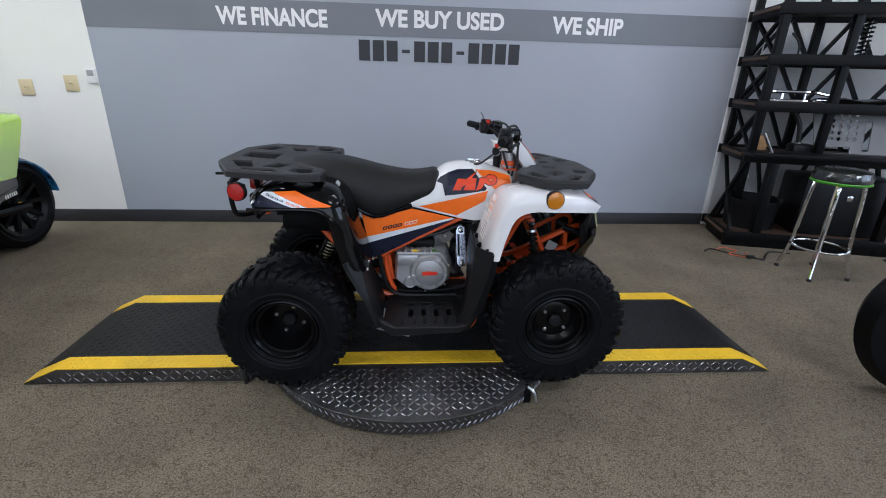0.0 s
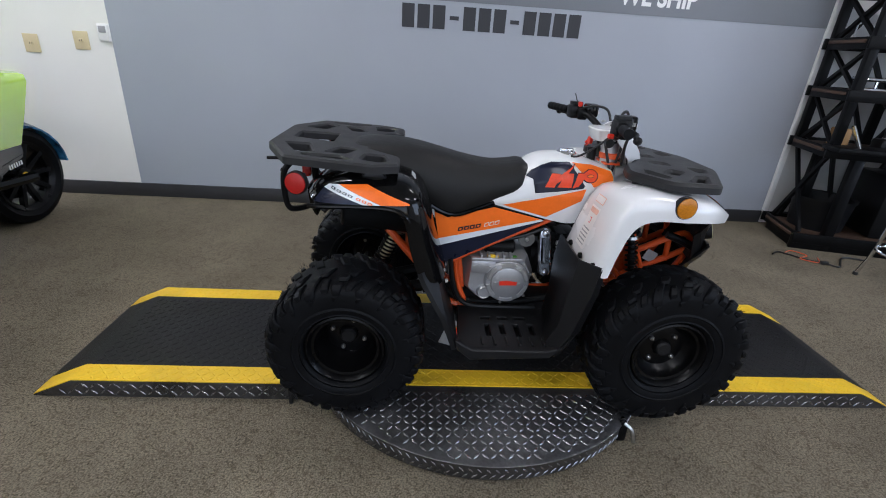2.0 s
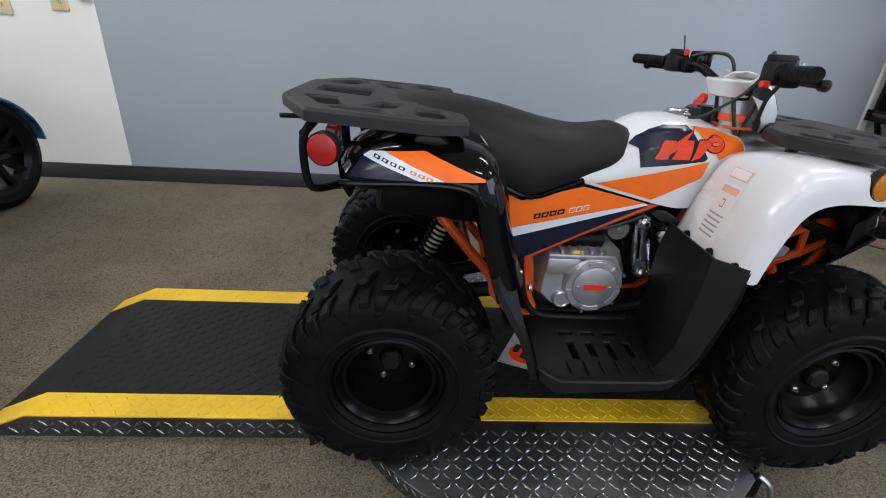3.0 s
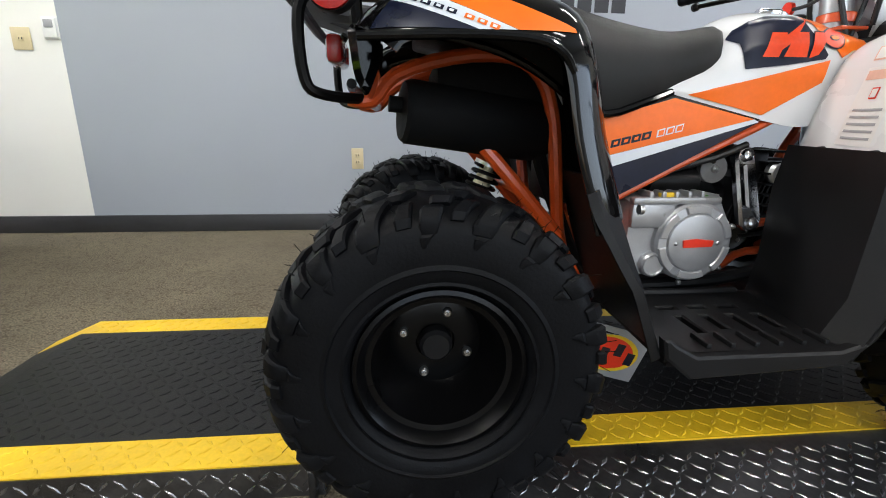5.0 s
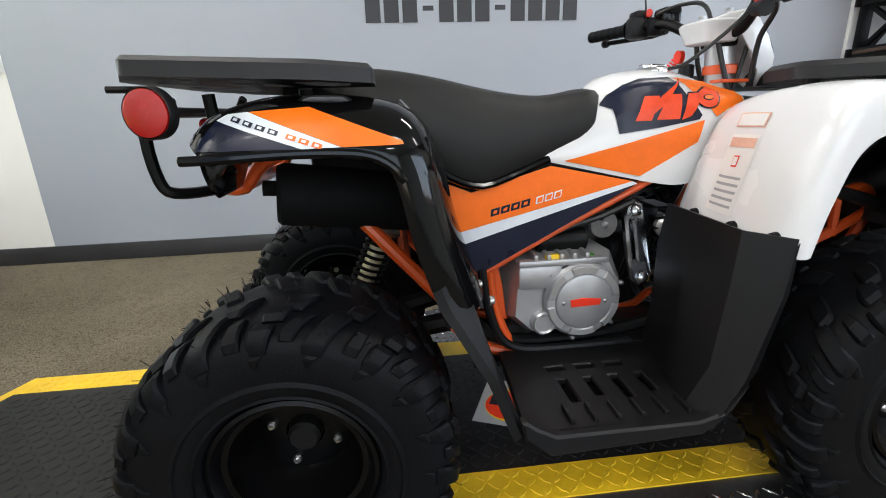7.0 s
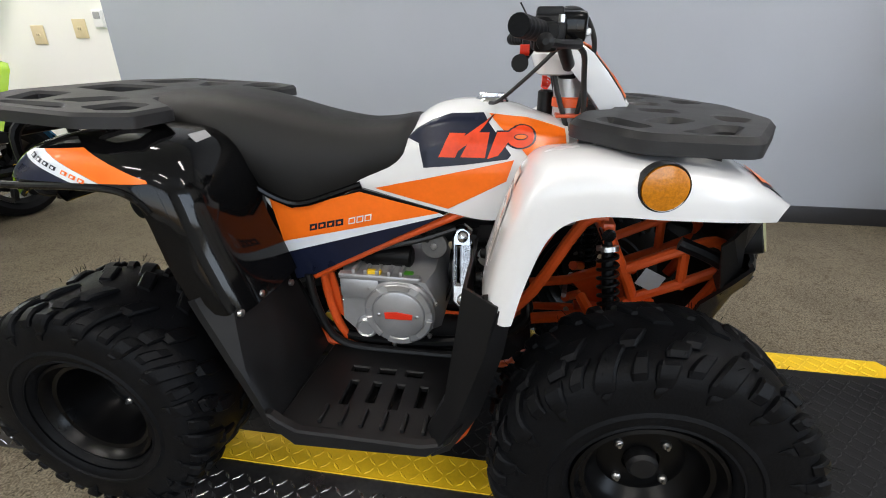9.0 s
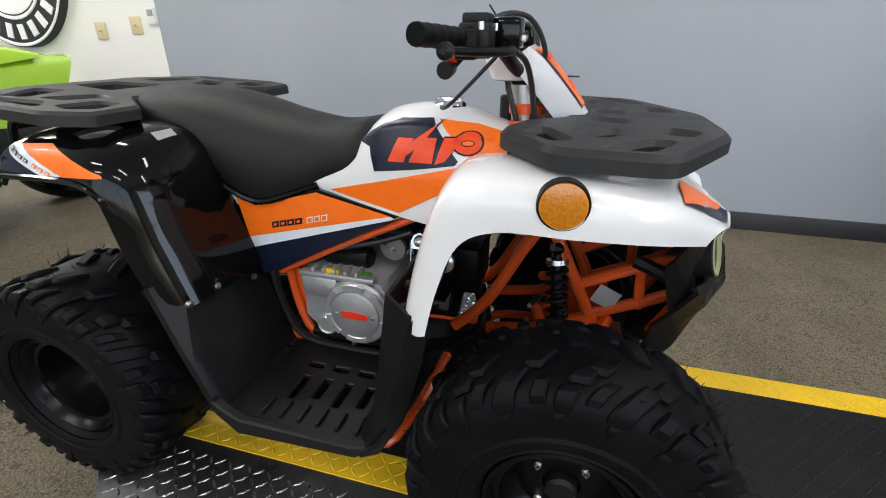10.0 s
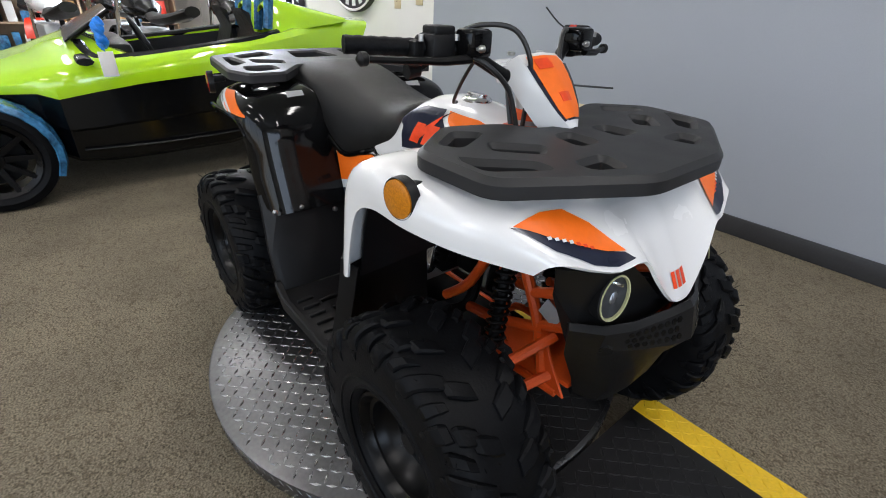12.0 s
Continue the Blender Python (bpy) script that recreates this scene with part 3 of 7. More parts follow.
def tyre_mesh(R, ri, w, pitches, seed):
    """Low-pressure tyre with angled lugs; the axle runs along y."""
    rm = (R + ri) / 2 - 0.004
    hr = R - rm - 0.010

    def surf(th, ph, h=0.0):
        c, s = math.cos(ph), math.sin(ph)
        y = (w / 2 + h * 0.9) * math.copysign(abs(s) ** 0.56, s)
        r = rm + (hr + h) * math.copysign(abs(c) ** 0.50, c)
        return Vector((r * math.cos(th), y, r * math.sin(th)))

    bm = bmesh.new()
    loft([[surf(2 * math.pi * k / 72, radians(p)) for k in range(72)] for p in range(-140, 141, 10)], True, False, bm)
    rr = random.Random(seed)

    def lug(th0, th1, p0, p1, wa, wb, h, hb=None):
        """A raised bar that bends from angle p0 near the crown to p1 on the shoulder."""
        n = max(3, int(abs(p1 - p0) / 9))
        rows = []
        for i in range(n + 1):
            f = i / n
            ph = radians(p0 + (p1 - p0) * f)
            th = th0 + (th1 - th0) * (1 - (1 - f) ** 1.7)
            hw = (wa + (wb - wa) * f) / 2
            q = h + ((h if hb is None else hb) - h) * f * f
            if i in (0, n):
                hw, q = hw * 0.82, q * 0.5
            rows.append([surf(th - hw, ph, -0.003), surf(th - hw * 0.93, ph, q * 0.65), surf(th - hw * 0.68, ph, q), surf(th + hw * 0.68, ph, q), surf(th + hw * 0.93, ph, q * 0.65), surf(th + hw, ph, -0.003)])
        loft(rows, True, True, bm)

    dp = 2 * math.pi / pitches
    for k in range(pitches):
        for s in (-1, 1):
            t0 = k * dp + (0.5 * dp if s > 0 else 0)
            j = rr.uniform(-0.02, 0.02) * dp
            lug(t0 + j, t0 + 0.24 * dp + j, s * 1.0, s * 19, 0.42 * dp, 0.34 * dp, 0.0105)
            if k % 2:
                lug(t0 + 0.36 * dp, t0 + 0.80 * dp, s * 12, s * 79, 0.36 * dp, 0.46 * dp, 0.0110, 0.0050)
                lug(t0 + 0.96 * dp, t0 + 1.26 * dp, s * 24, s * 64, 0.25 * dp, 0.30 * dp, 0.0100, 0.0070)
            else:
                lug(t0 + 0.34 * dp, t0 + 0.52 * dp, s * 11, s * 35, 0.34 * dp, 0.42 * dp, 0.0110)
                lug(t0 + 0.62 * dp, t0 + 0.74 * dp, s * 39, s * 80, 0.42 * dp, 0.34 * dp, 0.0110, 0.0045)
                lug(t0 + 1.02 * dp, t0 + 1.16 * dp, s * 26, s * 70, 0.22 * dp, 0.34 * dp, 0.0100, 0.0060)
            lug(t0 + 0.76 * dp, t0 + 0.86 * dp, s * 80, s * 89, 0.30 * dp, 0.10 * dp, 0.0035, 0.0015)
    for _ in range(150):
        th, ph = rr.uniform(0, 6.283), radians(rr.uniform(-62, 62))
        a, b = surf(th, ph, 0.010), surf(th + rr.uniform(-0.02, 0.02), ph, 0.010 + rr.uniform(0.006, 0.016))
        tube([a, b], 0.0006, 3, 0, bm)
    # moulded rings on the sidewalls
    for s in (-1, 1):
        for ph, h in ((96, 0.003), (118, 0.003)):
            loft([[surf(2 * math.pi * k / 60, radians(s * (ph + d)), hh) for k in range(60)] for d, hh in ((-3, -0.001), (0, h), (3, -0.001))], True, False, bm)
    return bm


def rim_mesh(w, lip, depth):
    """Dished steel rim; outer side towards -y."""
    o = -w / 2
    prof = [(o + 0.012, lip + 0.006), (o + 0.002, lip + 0.004), (o, lip - 0.002), (o + 0.008, lip - 0.008), (o + 0.018, lip - 0.012), (o + 0.02, lip - 0.020), (o + 0.035, lip - 0.024), (o + depth * 0.75, lip - 0.030), (o + depth, lip - 0.044), (o + depth - 0.004, lip - 0.056), (o + depth - 0.004, 0.030), (o + depth + 0.006, 0.028), (o + depth + 0.006, 0.0005)]
    bm = lathe(prof, 64, caps=False)
    lathe([(o + depth, lip - 0.03), (w / 2 - 0.02, lip - 0.024), (w / 2, lip + 0.004)], 48, (0, 0, 0), "y", bm, False)
    return bm


def make_wheel(x, y, R, w, depth, seed, label):
    lip = 0.114
    m = Matrix.Translation((x, y, GROUND + R - 0.004))
    if y > 0:
        m = m @ Matrix.Rotation(math.pi, 4, "Z")
    wh = part("wheel", rim_mesh(w * 0.86, lip, depth), RIM_BLACK, quad, "gloss black dished steel rim", 30, m)
    part("tyre", tyre_mesh(R, lip - 0.004, w, 18, seed), RUBBER, wh, label, 28)
    o = -w * 0.43 + depth
    for k in range(4):
        a = radians(90 * k + (50 if x > 0 else 70))
        part("wheel_bolt", bolt((0.052 * math.cos(a), o - 0.003, 0.052 * math.sin(a)), 0.0075, 0.009), BOLT_STEEL, wh, "zinc wheel bolt")
    part("hub_cap", lathe([(o, 0.026), (o - 0.018, 0.025), (o - 0.024, 0.02), (o - 0.024, 0.001)], 28), BLACK_PLASTIC, wh, "black hub cap")
    return wh


for s in SIDES:
    make_wheel(0.350, s * 0.352, 0.254, 0.180, 0.060, 2 if s < 0 else 3, "chunky black off-road front tyre")
    make_wheel(-0.645, s * 0.318, 0.241, 0.230, 0.100, 4 if s < 0 else 5, "wide chunky black off-road rear tyre")

# axles, hubs and suspension
part("rear_axle", tube([(-0.645, -0.27, 0.314), (-0.645, 0.27, 0.314)], 0.018, 12), BLACK_STEEL, quad)
part("rear_sprocket", lathe([(-0.004, 0.085), (0.004, 0.085)], 40, (-0.645, 0.07, 0.314)), ALLOY_SMOOTH, quad)
part("rear_brake_disc", lathe([(-0.003, 0.08), (0.003, 0.08)], 40, (-0.645, -0.07, 0.314)), ALLOY_SMOOTH, quad)
part("swing_arm", tube([(-0.645, 0.05, 0.31), (-0.5, 0.06, 0.34), (-0.34, 0.08, 0.37)], 0.022, 8), BLACK_STEEL, quad)
part("swing_arm", tube([(-0.645, -0.05, 0.31), (-0.5, -0.06, 0.34), (-0.34, -0.08, 0.37)], 0.022, 8), BLACK_STEEL, quad)


def coil(a, b, r, wire, turns):
    a, b = Vector(a), Vector(b)
    d = (b - a).normalized()
    u = d.orthogonal().normalized()
    v = d.cross(u)
    n = turns * 12
    return tube([a + (b - a) * k / n + r * (u * math.cos(k * math.pi / 6) + v * math.sin(k * math.pi / 6)) for k in range(n + 1)], wire, 6)


def shock(a, b, r, light):
    sh = part("shock_absorber", tube([a, b], 0.011, 10), CREAM if light else BLACK_STEEL, quad, "shock absorber")
    a, b = Vector(a), Vector(b)
    part("damper_body", tube([a.lerp(b, 0.2), a.lerp(b, 0.8)], r * 0.62, 14), CREAM if light else BLACK_STEEL, sh)
    part("spring", coil(a.lerp(b, 0.16), a.lerp(b, 0.84), r, 0.0038, 9), BLACK_STEEL, sh, "black coil spring")
    part("upper_mount", lathe([(-0.02, 0.013), (0.02, 0.013)], 14, a), CHROME, sh)
    part("spring_seat", tube([a.lerp(b, 0.12), a.lerp(b, 0.16)], r * 1.12, 16), BOLT_STEEL, sh)
    part("spring_seat", tube([a.lerp(b, 0.84), a.lerp(b, 0.88)], r * 1.12, 16), BLACK_STEEL, sh)


shock((-0.495, 0.0, 0.575), (-0.575, 0.0, 0.40), 0.03, True)
for s in SIDES:
    shock((0.299, s * 0.108, 0.622), (0.322, s * 0.165, 0.40), 0.019, False)
    for xa, z in ((0.26, 0.37), (0.42, 0.37), (0.27, 0.46), (0.41, 0.46)):
        part("control_arm", tube([(xa, s * 0.075, z), (0.345, s * 0.25, 0.30 + (z - 0.37) * 0.9)], 0.0115, 8), ORANGE_PAINT, quad)
    part("steering_knuckle", box((0.35, s * 0.255, 0.325), (0.04, 0.05, 0.13), 0.01), BLACK_STEEL, quad)
    part("tie_rod", tube([(0.25, s * 0.03, 0.40), (0.28, s * 0.24, 0.33)], 0.006, 8), BOLT_STEEL, quad)

# frame
FR = 0.0125
for s in SIDES:
    y = s * 0.105
    part("frame_tube", tube([(-0.315, y, 0.478), (-0.16, y, 0.56), (0.02, y * 0.95, 0.645), (0.06, y * 0.7, 0.665), (0.2, y * 0.5, 0.68)], 0.0090, 10, 4), ORANGE_PAINT, quad, "orange frame rail")
    part("frame_tube", tube([(-0.30, y * 0.86, 0.478), (-0.294, y * 0.86, 0.42), (-0.276, y * 0.88, 0.352), (-0.240, y * 0.90, 0.296), (-0.17, y * 0.92, 0.280), (0.10, y, 0.278), (0.19, y * 0.95, 0.325), (0.44, y * 0.8, 0.335)], 0.0105, 10, 4), ORANGE_PAINT, quad, "orange lower frame rail")
    part("gusset", side_plate([(-0.318, 0.482), (-0.284, 0.494), (-0.272, 0.44), (-0.262, 0.36), (-0.285, 0.372), (-0.300, 0.43)], s * 0.082 - 0.003, s * 0.082 + 0.003, chamfer=0.001), ORANGE_PAINT, quad, "orange gusset plate")
    part("footwell_rim", tube([(-0.322, s * 0.124, 0.49), (-0.312, s * 0.124, 0.42), (-0.288, s * 0.122, 0.345), (-0.250, s * 0.120, 0.312), (-0.18, s * 0.118, 0.303), (0.0, s * 0.116, 0.303)], 0.009, 8, 4), BLACK_PLASTIC, quad, "black inner edge of the footwell")
    y = s * 0.085
    part("frame_tube", tube([(0.10, s * 0.10, 0.40), (0.17, y, 0.47), (0.255, y, 0.63), (0.30, y, 0.64)], FR, 10, 3), ORANGE_PAINT, quad, "orange front hoop")
    part("frame_tube", tube([(0.29, y, 0.64), (0.325, y, 0.57), (0.372, y, 0.47), (0.40, y, 0.36)], FR, 10, 3), ORANGE_PAINT, quad, "orange front hoop")
    part("frame_tube", tube([(0.17, y, 0.40), (0.26, y, 0.415), (0.39, y, 0.47)], FR, 10), ORANGE_PAINT, quad)
    part("frame_tube", tube([(0.372, y, 0.47), (0.47, y, 0.515), (0.535, y, 0.55)], FR * 0.9, 10), ORANGE_PAINT, quad)
    part("frame_tube", tube([(0.34, y, 0.53), (0.45, y, 0.585), (0.505, y, 0.605), (0.535, y, 0.58), (0.53, y, 0.53), (0.49, y, 0.45)], FR * 0.9, 10, 3), ORANGE_PAINT, quad)
    part("frame_tube", tube([(0.455, y, 0.59), (0.46, y, 0.5)], FR * 0.8, 8), ORANGE_PAINT, quad)
    part("gusset", side_plate([(0.27, 0.415), (0.34, 0.34), (0.46, 0.335), (0.42, 0.40), (0.385, 0.475), (0.33, 0.44)], y - 0.003, y + 0.003, chamfer=0.001), ORANGE_PAINT, quad, "orange gusset plate")
    # rear subframe
    y = s * 0.125
    part("frame_tube", tube([(-0.78, y, 0.675), (-0.74, y, 0.672), (-0.70, y, 0.715), (-0.60, y, 0.745), (-0.50, y, 0.748), (-0.445, y, 0.715), (-0.418, y, 0.645), (-0.406, y, 0.55), (-0.388, y * 0.9, 0.43), (-0.352, y * 0.78, 0.345), (-0.30, y * 0.76, 0.302), (-0.21, y * 0.76, 0.277)], 0.0125, 10, 3), ORANGE_PAINT, quad, "orange rear frame loop")
    part("frame_tube", tube([(-0.548, y * 0.9, 0.603), (-0.47, y, 0.515), (-0.392, y, 0.425)], 0.0135, 10), ORANGE_PAINT, quad, "orange rear brace")
    part("gusset", side_plate([(-0.405, 0.44), (-0.385, 0.47), (-0.362, 0.40), (-0.325, 0.33), (-0.285, 0.300), (-0.345, 0.308), (-0.390, 0.36)], y * 0.78 - 0.004, y * 0.78 + 0.004, chamfer=0.001), ORANGE_PAINT, quad, "orange frame plate")
part("cross_tube", tube([(-0.47, -0.12, 0.515), (-0.47, 0.12, 0.515)], 0.012, 8), ORANGE_PAINT, quad)
part("cross_tube", tube([(0.303, -0.12, 0.605), (0.303, 0.12, 0.605)], 0.012, 8), ORANGE_PAINT, quad)
part("cross_tube", tube([(-0.745, -0.12, 0.672), (-0.745, 0.12, 0.672)], 0.012, 8), ORANGE_PAINT, quad)
part("shock_bracket", box((0.300, 0, 0.632), (0.024, 0.23, 0.018), 0.004), ORANGE_PAINT, quad)
part("front_crossmember", box((0.37, 0, 0.36), (0.18, 0.15, 0.012), 0.003), ORANGE_PAINT, quad)
part("front_sticker", box((0.40, -0.09, 0.515), (0.045, 0.002, 0.04), 0, None, Matrix.Rotation(radians(25), 3, "Y")), LABEL_GREY, quad, "grey printed sticker")
part("skid_plate", box((-0.08, 0, 0.275), (0.52, 0.24, 0.012), 0.003), BLACK_STEEL, quad)

# engine
eng = part("engine", loft([[(x, y, z) for x, z in pts] for y, pts in (
    (0.10, [(-0.26, 0.37), (-0.22, 0.335), (-0.08, 0.335), (-0.03, 0.36), (-0.02, 0.44), (-0.05, 0.50), (-0.14, 0.515), (-0.25, 0.50)]),
    (-0.085, [(-0.262, 0.37), (-0.22, 0.332), (-0.08, 0.332), (-0.03, 0.36), (-0.02, 0.44), (-0.045, 0.50), (-0.14, 0.515), (-0.255, 0.50)]),
    (-0.118, [(-0.252, 0.38), (-0.215, 0.345), (-0.08, 0.345), (-0.045, 0.37), (-0.035, 0.44), (-0.06, 0.485), (-0.14, 0.50), (-0.245, 0.488)]))]), ALLOY, quad, "cast aluminium engine case")
EY = -0.118
part("clutch_cover", lathe([(EY, 0.081), (EY - 0.010, 0.080), (EY - 0.016, 0.074), (EY - 0.018, 0.059), (EY - 0.0225, 0.057), (EY - 0.0245, 0.052), (EY - 0.0245, 0.0005)], 48, (-0.117, 0, 0.412)), ALLOY, eng, "round silver clutch cover")
part("clutch_mark", side_plate([(-0.145, 0.404), (-0.086, 0.406), (-0.084, 0.418), (-0.120, 0.422), (-0.147, 0.419)], EY - 0.027, EY - 0.024), RED_DECAL, eng, "red mark")
for k in range(6):
    a = radians(20 + 60 * k)
    part("case_bolt", bolt((-0.117 + 0.087 * math.cos(a), EY - 0.004, 0.412 + 0.087 * math.sin(a)), 0.0055, 0.007), BOLT_STEEL, eng)
part("cover_bolt", bolt((-0.160, EY - 0.023, 0.412), 0.0045, 0.003), BOLT_STEEL, eng)
part("cover_bolt", bolt((-0.074, EY - 0.023, 0.412), 0.0045, 0.003), BOLT_STEEL, eng)
for k in range(6):
    a0 = radians(60 * k + 8)
    arc = [a0 + radians(44) * q / 5 for q in range(6)]
    seg = [(-0.117 + 0.0755 * math.cos(a), 0.412 + 0.0755 * math.sin(a)) for a in arc] + [(-0.117 + 0.0605 * math.cos(a), 0.412 + 0.0605 * math.sin(a)) for a in reversed(arc)]
    part("cover_segment", side_plate(seg, EY - 0.0215, EY - 0.014, chamfer=0.002), ALLOY_SMOOTH, eng, "bright machined segment of the cover" if k == 0 else "")
for k in range(5):
    part("case_fin", box((-0.215 + 0.026 * k, EY + 0.012, 0.505), (0.008, 0.05, 0.016), 0.002), ALLOY, eng)
part("starter_motor", lathe([(-0.20, 0.022), (-0.195, 0.025), (-0.10, 0.025), (-0.095, 0.018)], 20, (0, -0.075, 0.526), "x"), BLACK_STEEL, eng, "round black starter motor")
part("wiring_loom", tube([(-0.27, -0.09, 0.50), (-0.23, -0.10, 0.53), (-0.15, -0.095, 0.555), (-0.07, -0.09, 0.575), (0.0, -0.08, 0.60)], 0.007, 8, 4), CABLE, eng, "black wiring loom")
part("fuel_hose", tube([(-0.06, -0.075, 0.565), (-0.10, -0.085, 0.585), (-0.16, -0.08, 0.575), (-0.19, -0.06, 0.545)], 0.005, 8, 4), CABLE, eng)
part("oil_boss", lathe([(EY, 0.026), (EY - 0.012, 0.025), (EY - 0.016, 0.021), (EY - 0.013, 0.018), (EY - 0.013, 0.001)], 28, (-0.195, 0, 0.366)), ALLOY_SMOOTH, eng)
part("starter_cover", box((-0.205, EY - 0.002, 0.465), (0.09, 0.02, 0.05), 0.008), ALLOY, eng)
part("case_rib", box((-0.16, EY - 0.004, 0.495), (0.18, 0.02, 0.014), 0.004), ALLOY, eng)
part("yellow_tag", box((-0.175, EY - 0.002, 0.505), (0.038, 0.012, 0.010), 0.002), YELLOW, eng, "yellow sticker")
part("green_dab", box((-0.10, EY + 0.010, 0.500), (0.024, 0.020, 0.007), 0.003), STOOL_GREEN, eng, "green paint dab")
for k in range(8):
    part("cylinder_fin", box((-0.005 + 0.012 * k, 0, 0.475 + 0.004 * k), (0.005, 0.15, 0.12), 0.002, None, Matrix.Rotation(radians(18), 3, "Y")), BLACK_STEEL, eng)
part("cylinder", lathe([(0, 0.045), (0.12, 0.045)], 24, (-0.02, 0, 0.475), "x"), BLACK_STEEL, eng)
part("cylinder_head", box((0.115, 0, 0.515), (0.06, 0.13, 0.11), 0.015), BLACK_STEEL, eng)
part("intake_duct", tube([(-0.2, -0.03, 0.56), (-0.12, -0.03, 0.57), (-0.02, -0.02, 0.575), (0.06, 0, 0.565)], 0.028, 14, 3), BLACK_PLASTIC, eng)
part("carburettor", lathe([(-0.05, 0.027), (0.03, 0.03)], 20, (-0.050, 0, 0.550)), BLACK_STEEL, eng)
part("carburettor_cap", lathe([(-0.066, 0.024), (-0.064, 0.029), (-0.05, 0.029)], 28, (-0.050, 0, 0.550)), DULL_SHEET, eng, "grey round cap")
part("cap_bolt", bolt((-0.050, -0.066, 0.550), 0.007, 0.005), BOLT_STEEL, eng)
CHY = -0.088


def leaning(bm):
    for v in bm.verts:
        v.co.y += (v.co.z - 0.512) * 0.28
    return bm


part("chrome_guard", leaning(side_plate([(-0.010, 0.576), (-0.002, 0.596), (0.016, 0.600), (0.033, 0.588), (0.044, 0.450), (0.034, 0.430), (0.012, 0.426), (-0.004, 0.440)], CHY, CHY + 0.018, [[(0.002, 0.556), (0.009, 0.556), (0.012, 0.478), (0.005, 0.478)], [(0.018, 0.556), (0.026, 0.556), (0.029, 0.478), (0.021, 0.478)]], chamfer=0.005)), GUARD_CHROME, eng, "chromed oil cooler guard")
for x, z in ((0.014, 0.579), (0.020, 0.446)):
    part("guard_bolt", leaning(lathe([(CHY, 0.012), (CHY - 0.007, 0.011), (CHY - 0.010, 0.005)], 16, (x, 0, z))), GUARD_CHROME, eng)
part("cooler_core", box((0.038, CHY + 0.045, 0.52), (0.055, 0.05, 0.13), 0.006), BLACK_STEEL, eng)
for k in range(7):
    part("cooler_fin", box((0.062, CHY + 0.030, 0.455 + 0.022 * k), (0.034, 0.075, 0.004)), BLACK_STEEL, eng)
part("head_cover", lathe([(CHY + 0.01, 0.022), (CHY - 0.004, 0.024), (CHY - 0.010, 0.018), (CHY - 0.012, 0.001)], 20, (0.072, 0, 0.545)), ALLOY_SMOOTH, eng, "round cylinder head cap")
part("exhaust_pipe", tube([(0.14, -0.03, 0.47), (0.16, -0.08, 0.40), (0.08, -0.1, 0.35), (-0.08, -0.09, 0.315), (-0.3, -0.09, 0.33), (-0.40, -0.09, 0.50), (-0.44, -0.1, 0.60)], 0.014, 10, 4), BLACK_STEEL, quad, "black exhaust pipe")
muf = part("muffler", tube([(-0.41, -0.075, 0.615), (-0.44, -0.080, 0.622), (-0.68, -0.114, 0.655), (-0.69, -0.116, 0.656)], [0.040, 0.056, 0.056, 0.050], 24), MUFFLER_BLACK, quad, "matt black muffler")
part("tail_pipe", tube([(-0.69, -0.116, 0.666), (-0.712, -0.119, 0.668)], 0.014, 14), MUFFLER_BLACK, muf)
part("battery_box", box((-0.30, 0, 0.56), (0.2, 0.15, 0.16), 0.015), BLACK_PLASTIC, quad)
part("air_box", box((-0.51, 0.0, 0.695), (0.24, 0.20, 0.11), 0.02), MUFFLER_BLACK, quad, "black air box under the rear rack")

# seat
rings = []
for x, zt, ze, hw in ((-0.665, 0.845, 0.79, 0.10), (-0.655, 0.860, 0.785, 0.125), (-0.60, 0.868, 0.775, 0.14), (-0.52, 0.868, 0.755, 0.145), (-0.45, 0.860, 0.722, 0.145), (-0.38, 0.846, 0.675, 0.142), (-0.32, 0.831, 0.656, 0.137), (-0.25, 0.817, 0.676, 0.128), (-0.19, 0.811, 0.697, 0.115), (-0.13, 0.816, 0.720, 0.112), (-0.10, 0.822, 0.742, 0.104), (-0.078, 0.818, 0.768, 0.078)):
    ring = []
    for y, z in ((-0.92, 0), (-1.0, 0.22), (-0.97, 0.5), (-0.84, 0.80), (-0.62, 0.95), (-0.3, 1.0), (0, 1.0), (0.3, 1.0), (0.62, 0.95), (0.84, 0.80), (0.97, 0.5), (1.0, 0.22), (0.92, 0), (0, -0.05)):
        ring.append((x, y * hw, ze + (zt - ze) * z))
    rings.append(ring)
rows = [smooth_path([r[i] for r in rings], 3) for i in range(len(rings[0]))]
seat = part("seat", loft([[rows[i][k] for i in range(len(rows))] for k in range(len(rows[0]))]), SEAT_VINYL, quad, "long black vinyl seat", 60)
for s in SIDES:
    part("seat_piping", tube([(r[0][0], s * abs(r[0][1]) * 1.03, r[0][2] - 0.002) for r in rings[1:-3]], 0.0075, 8, 3), BLACK_GLOSS, seat, "black seat edge strip")

# racks
def sloped(bm, x0, k):
    for v in bm.verts:
        v.co.z += (v.co.x - x0) * k
    return bm


def rounded(pts, share=0.22, most=0.02, n=4):
    """The outline with each corner turned into a short curve."""
    out, m = [], len(pts)
    for i in range(m):
        a, b, c = Vector(pts[i - 1]), Vector(pts[i]), Vector(pts[(i + 1) % m])
        p = b + (a - b).normalized() * min(most, (a - b).length * share)
        q = b + (c - b).normalized() * min(most, (c - b).length * share)
        for k in range(n + 1):
            t = k / n
            w = p * (1 - t) ** 2 + b * 2 * t * (1 - t) + q * t * t
            out.append((w.x, w.y))
    return out


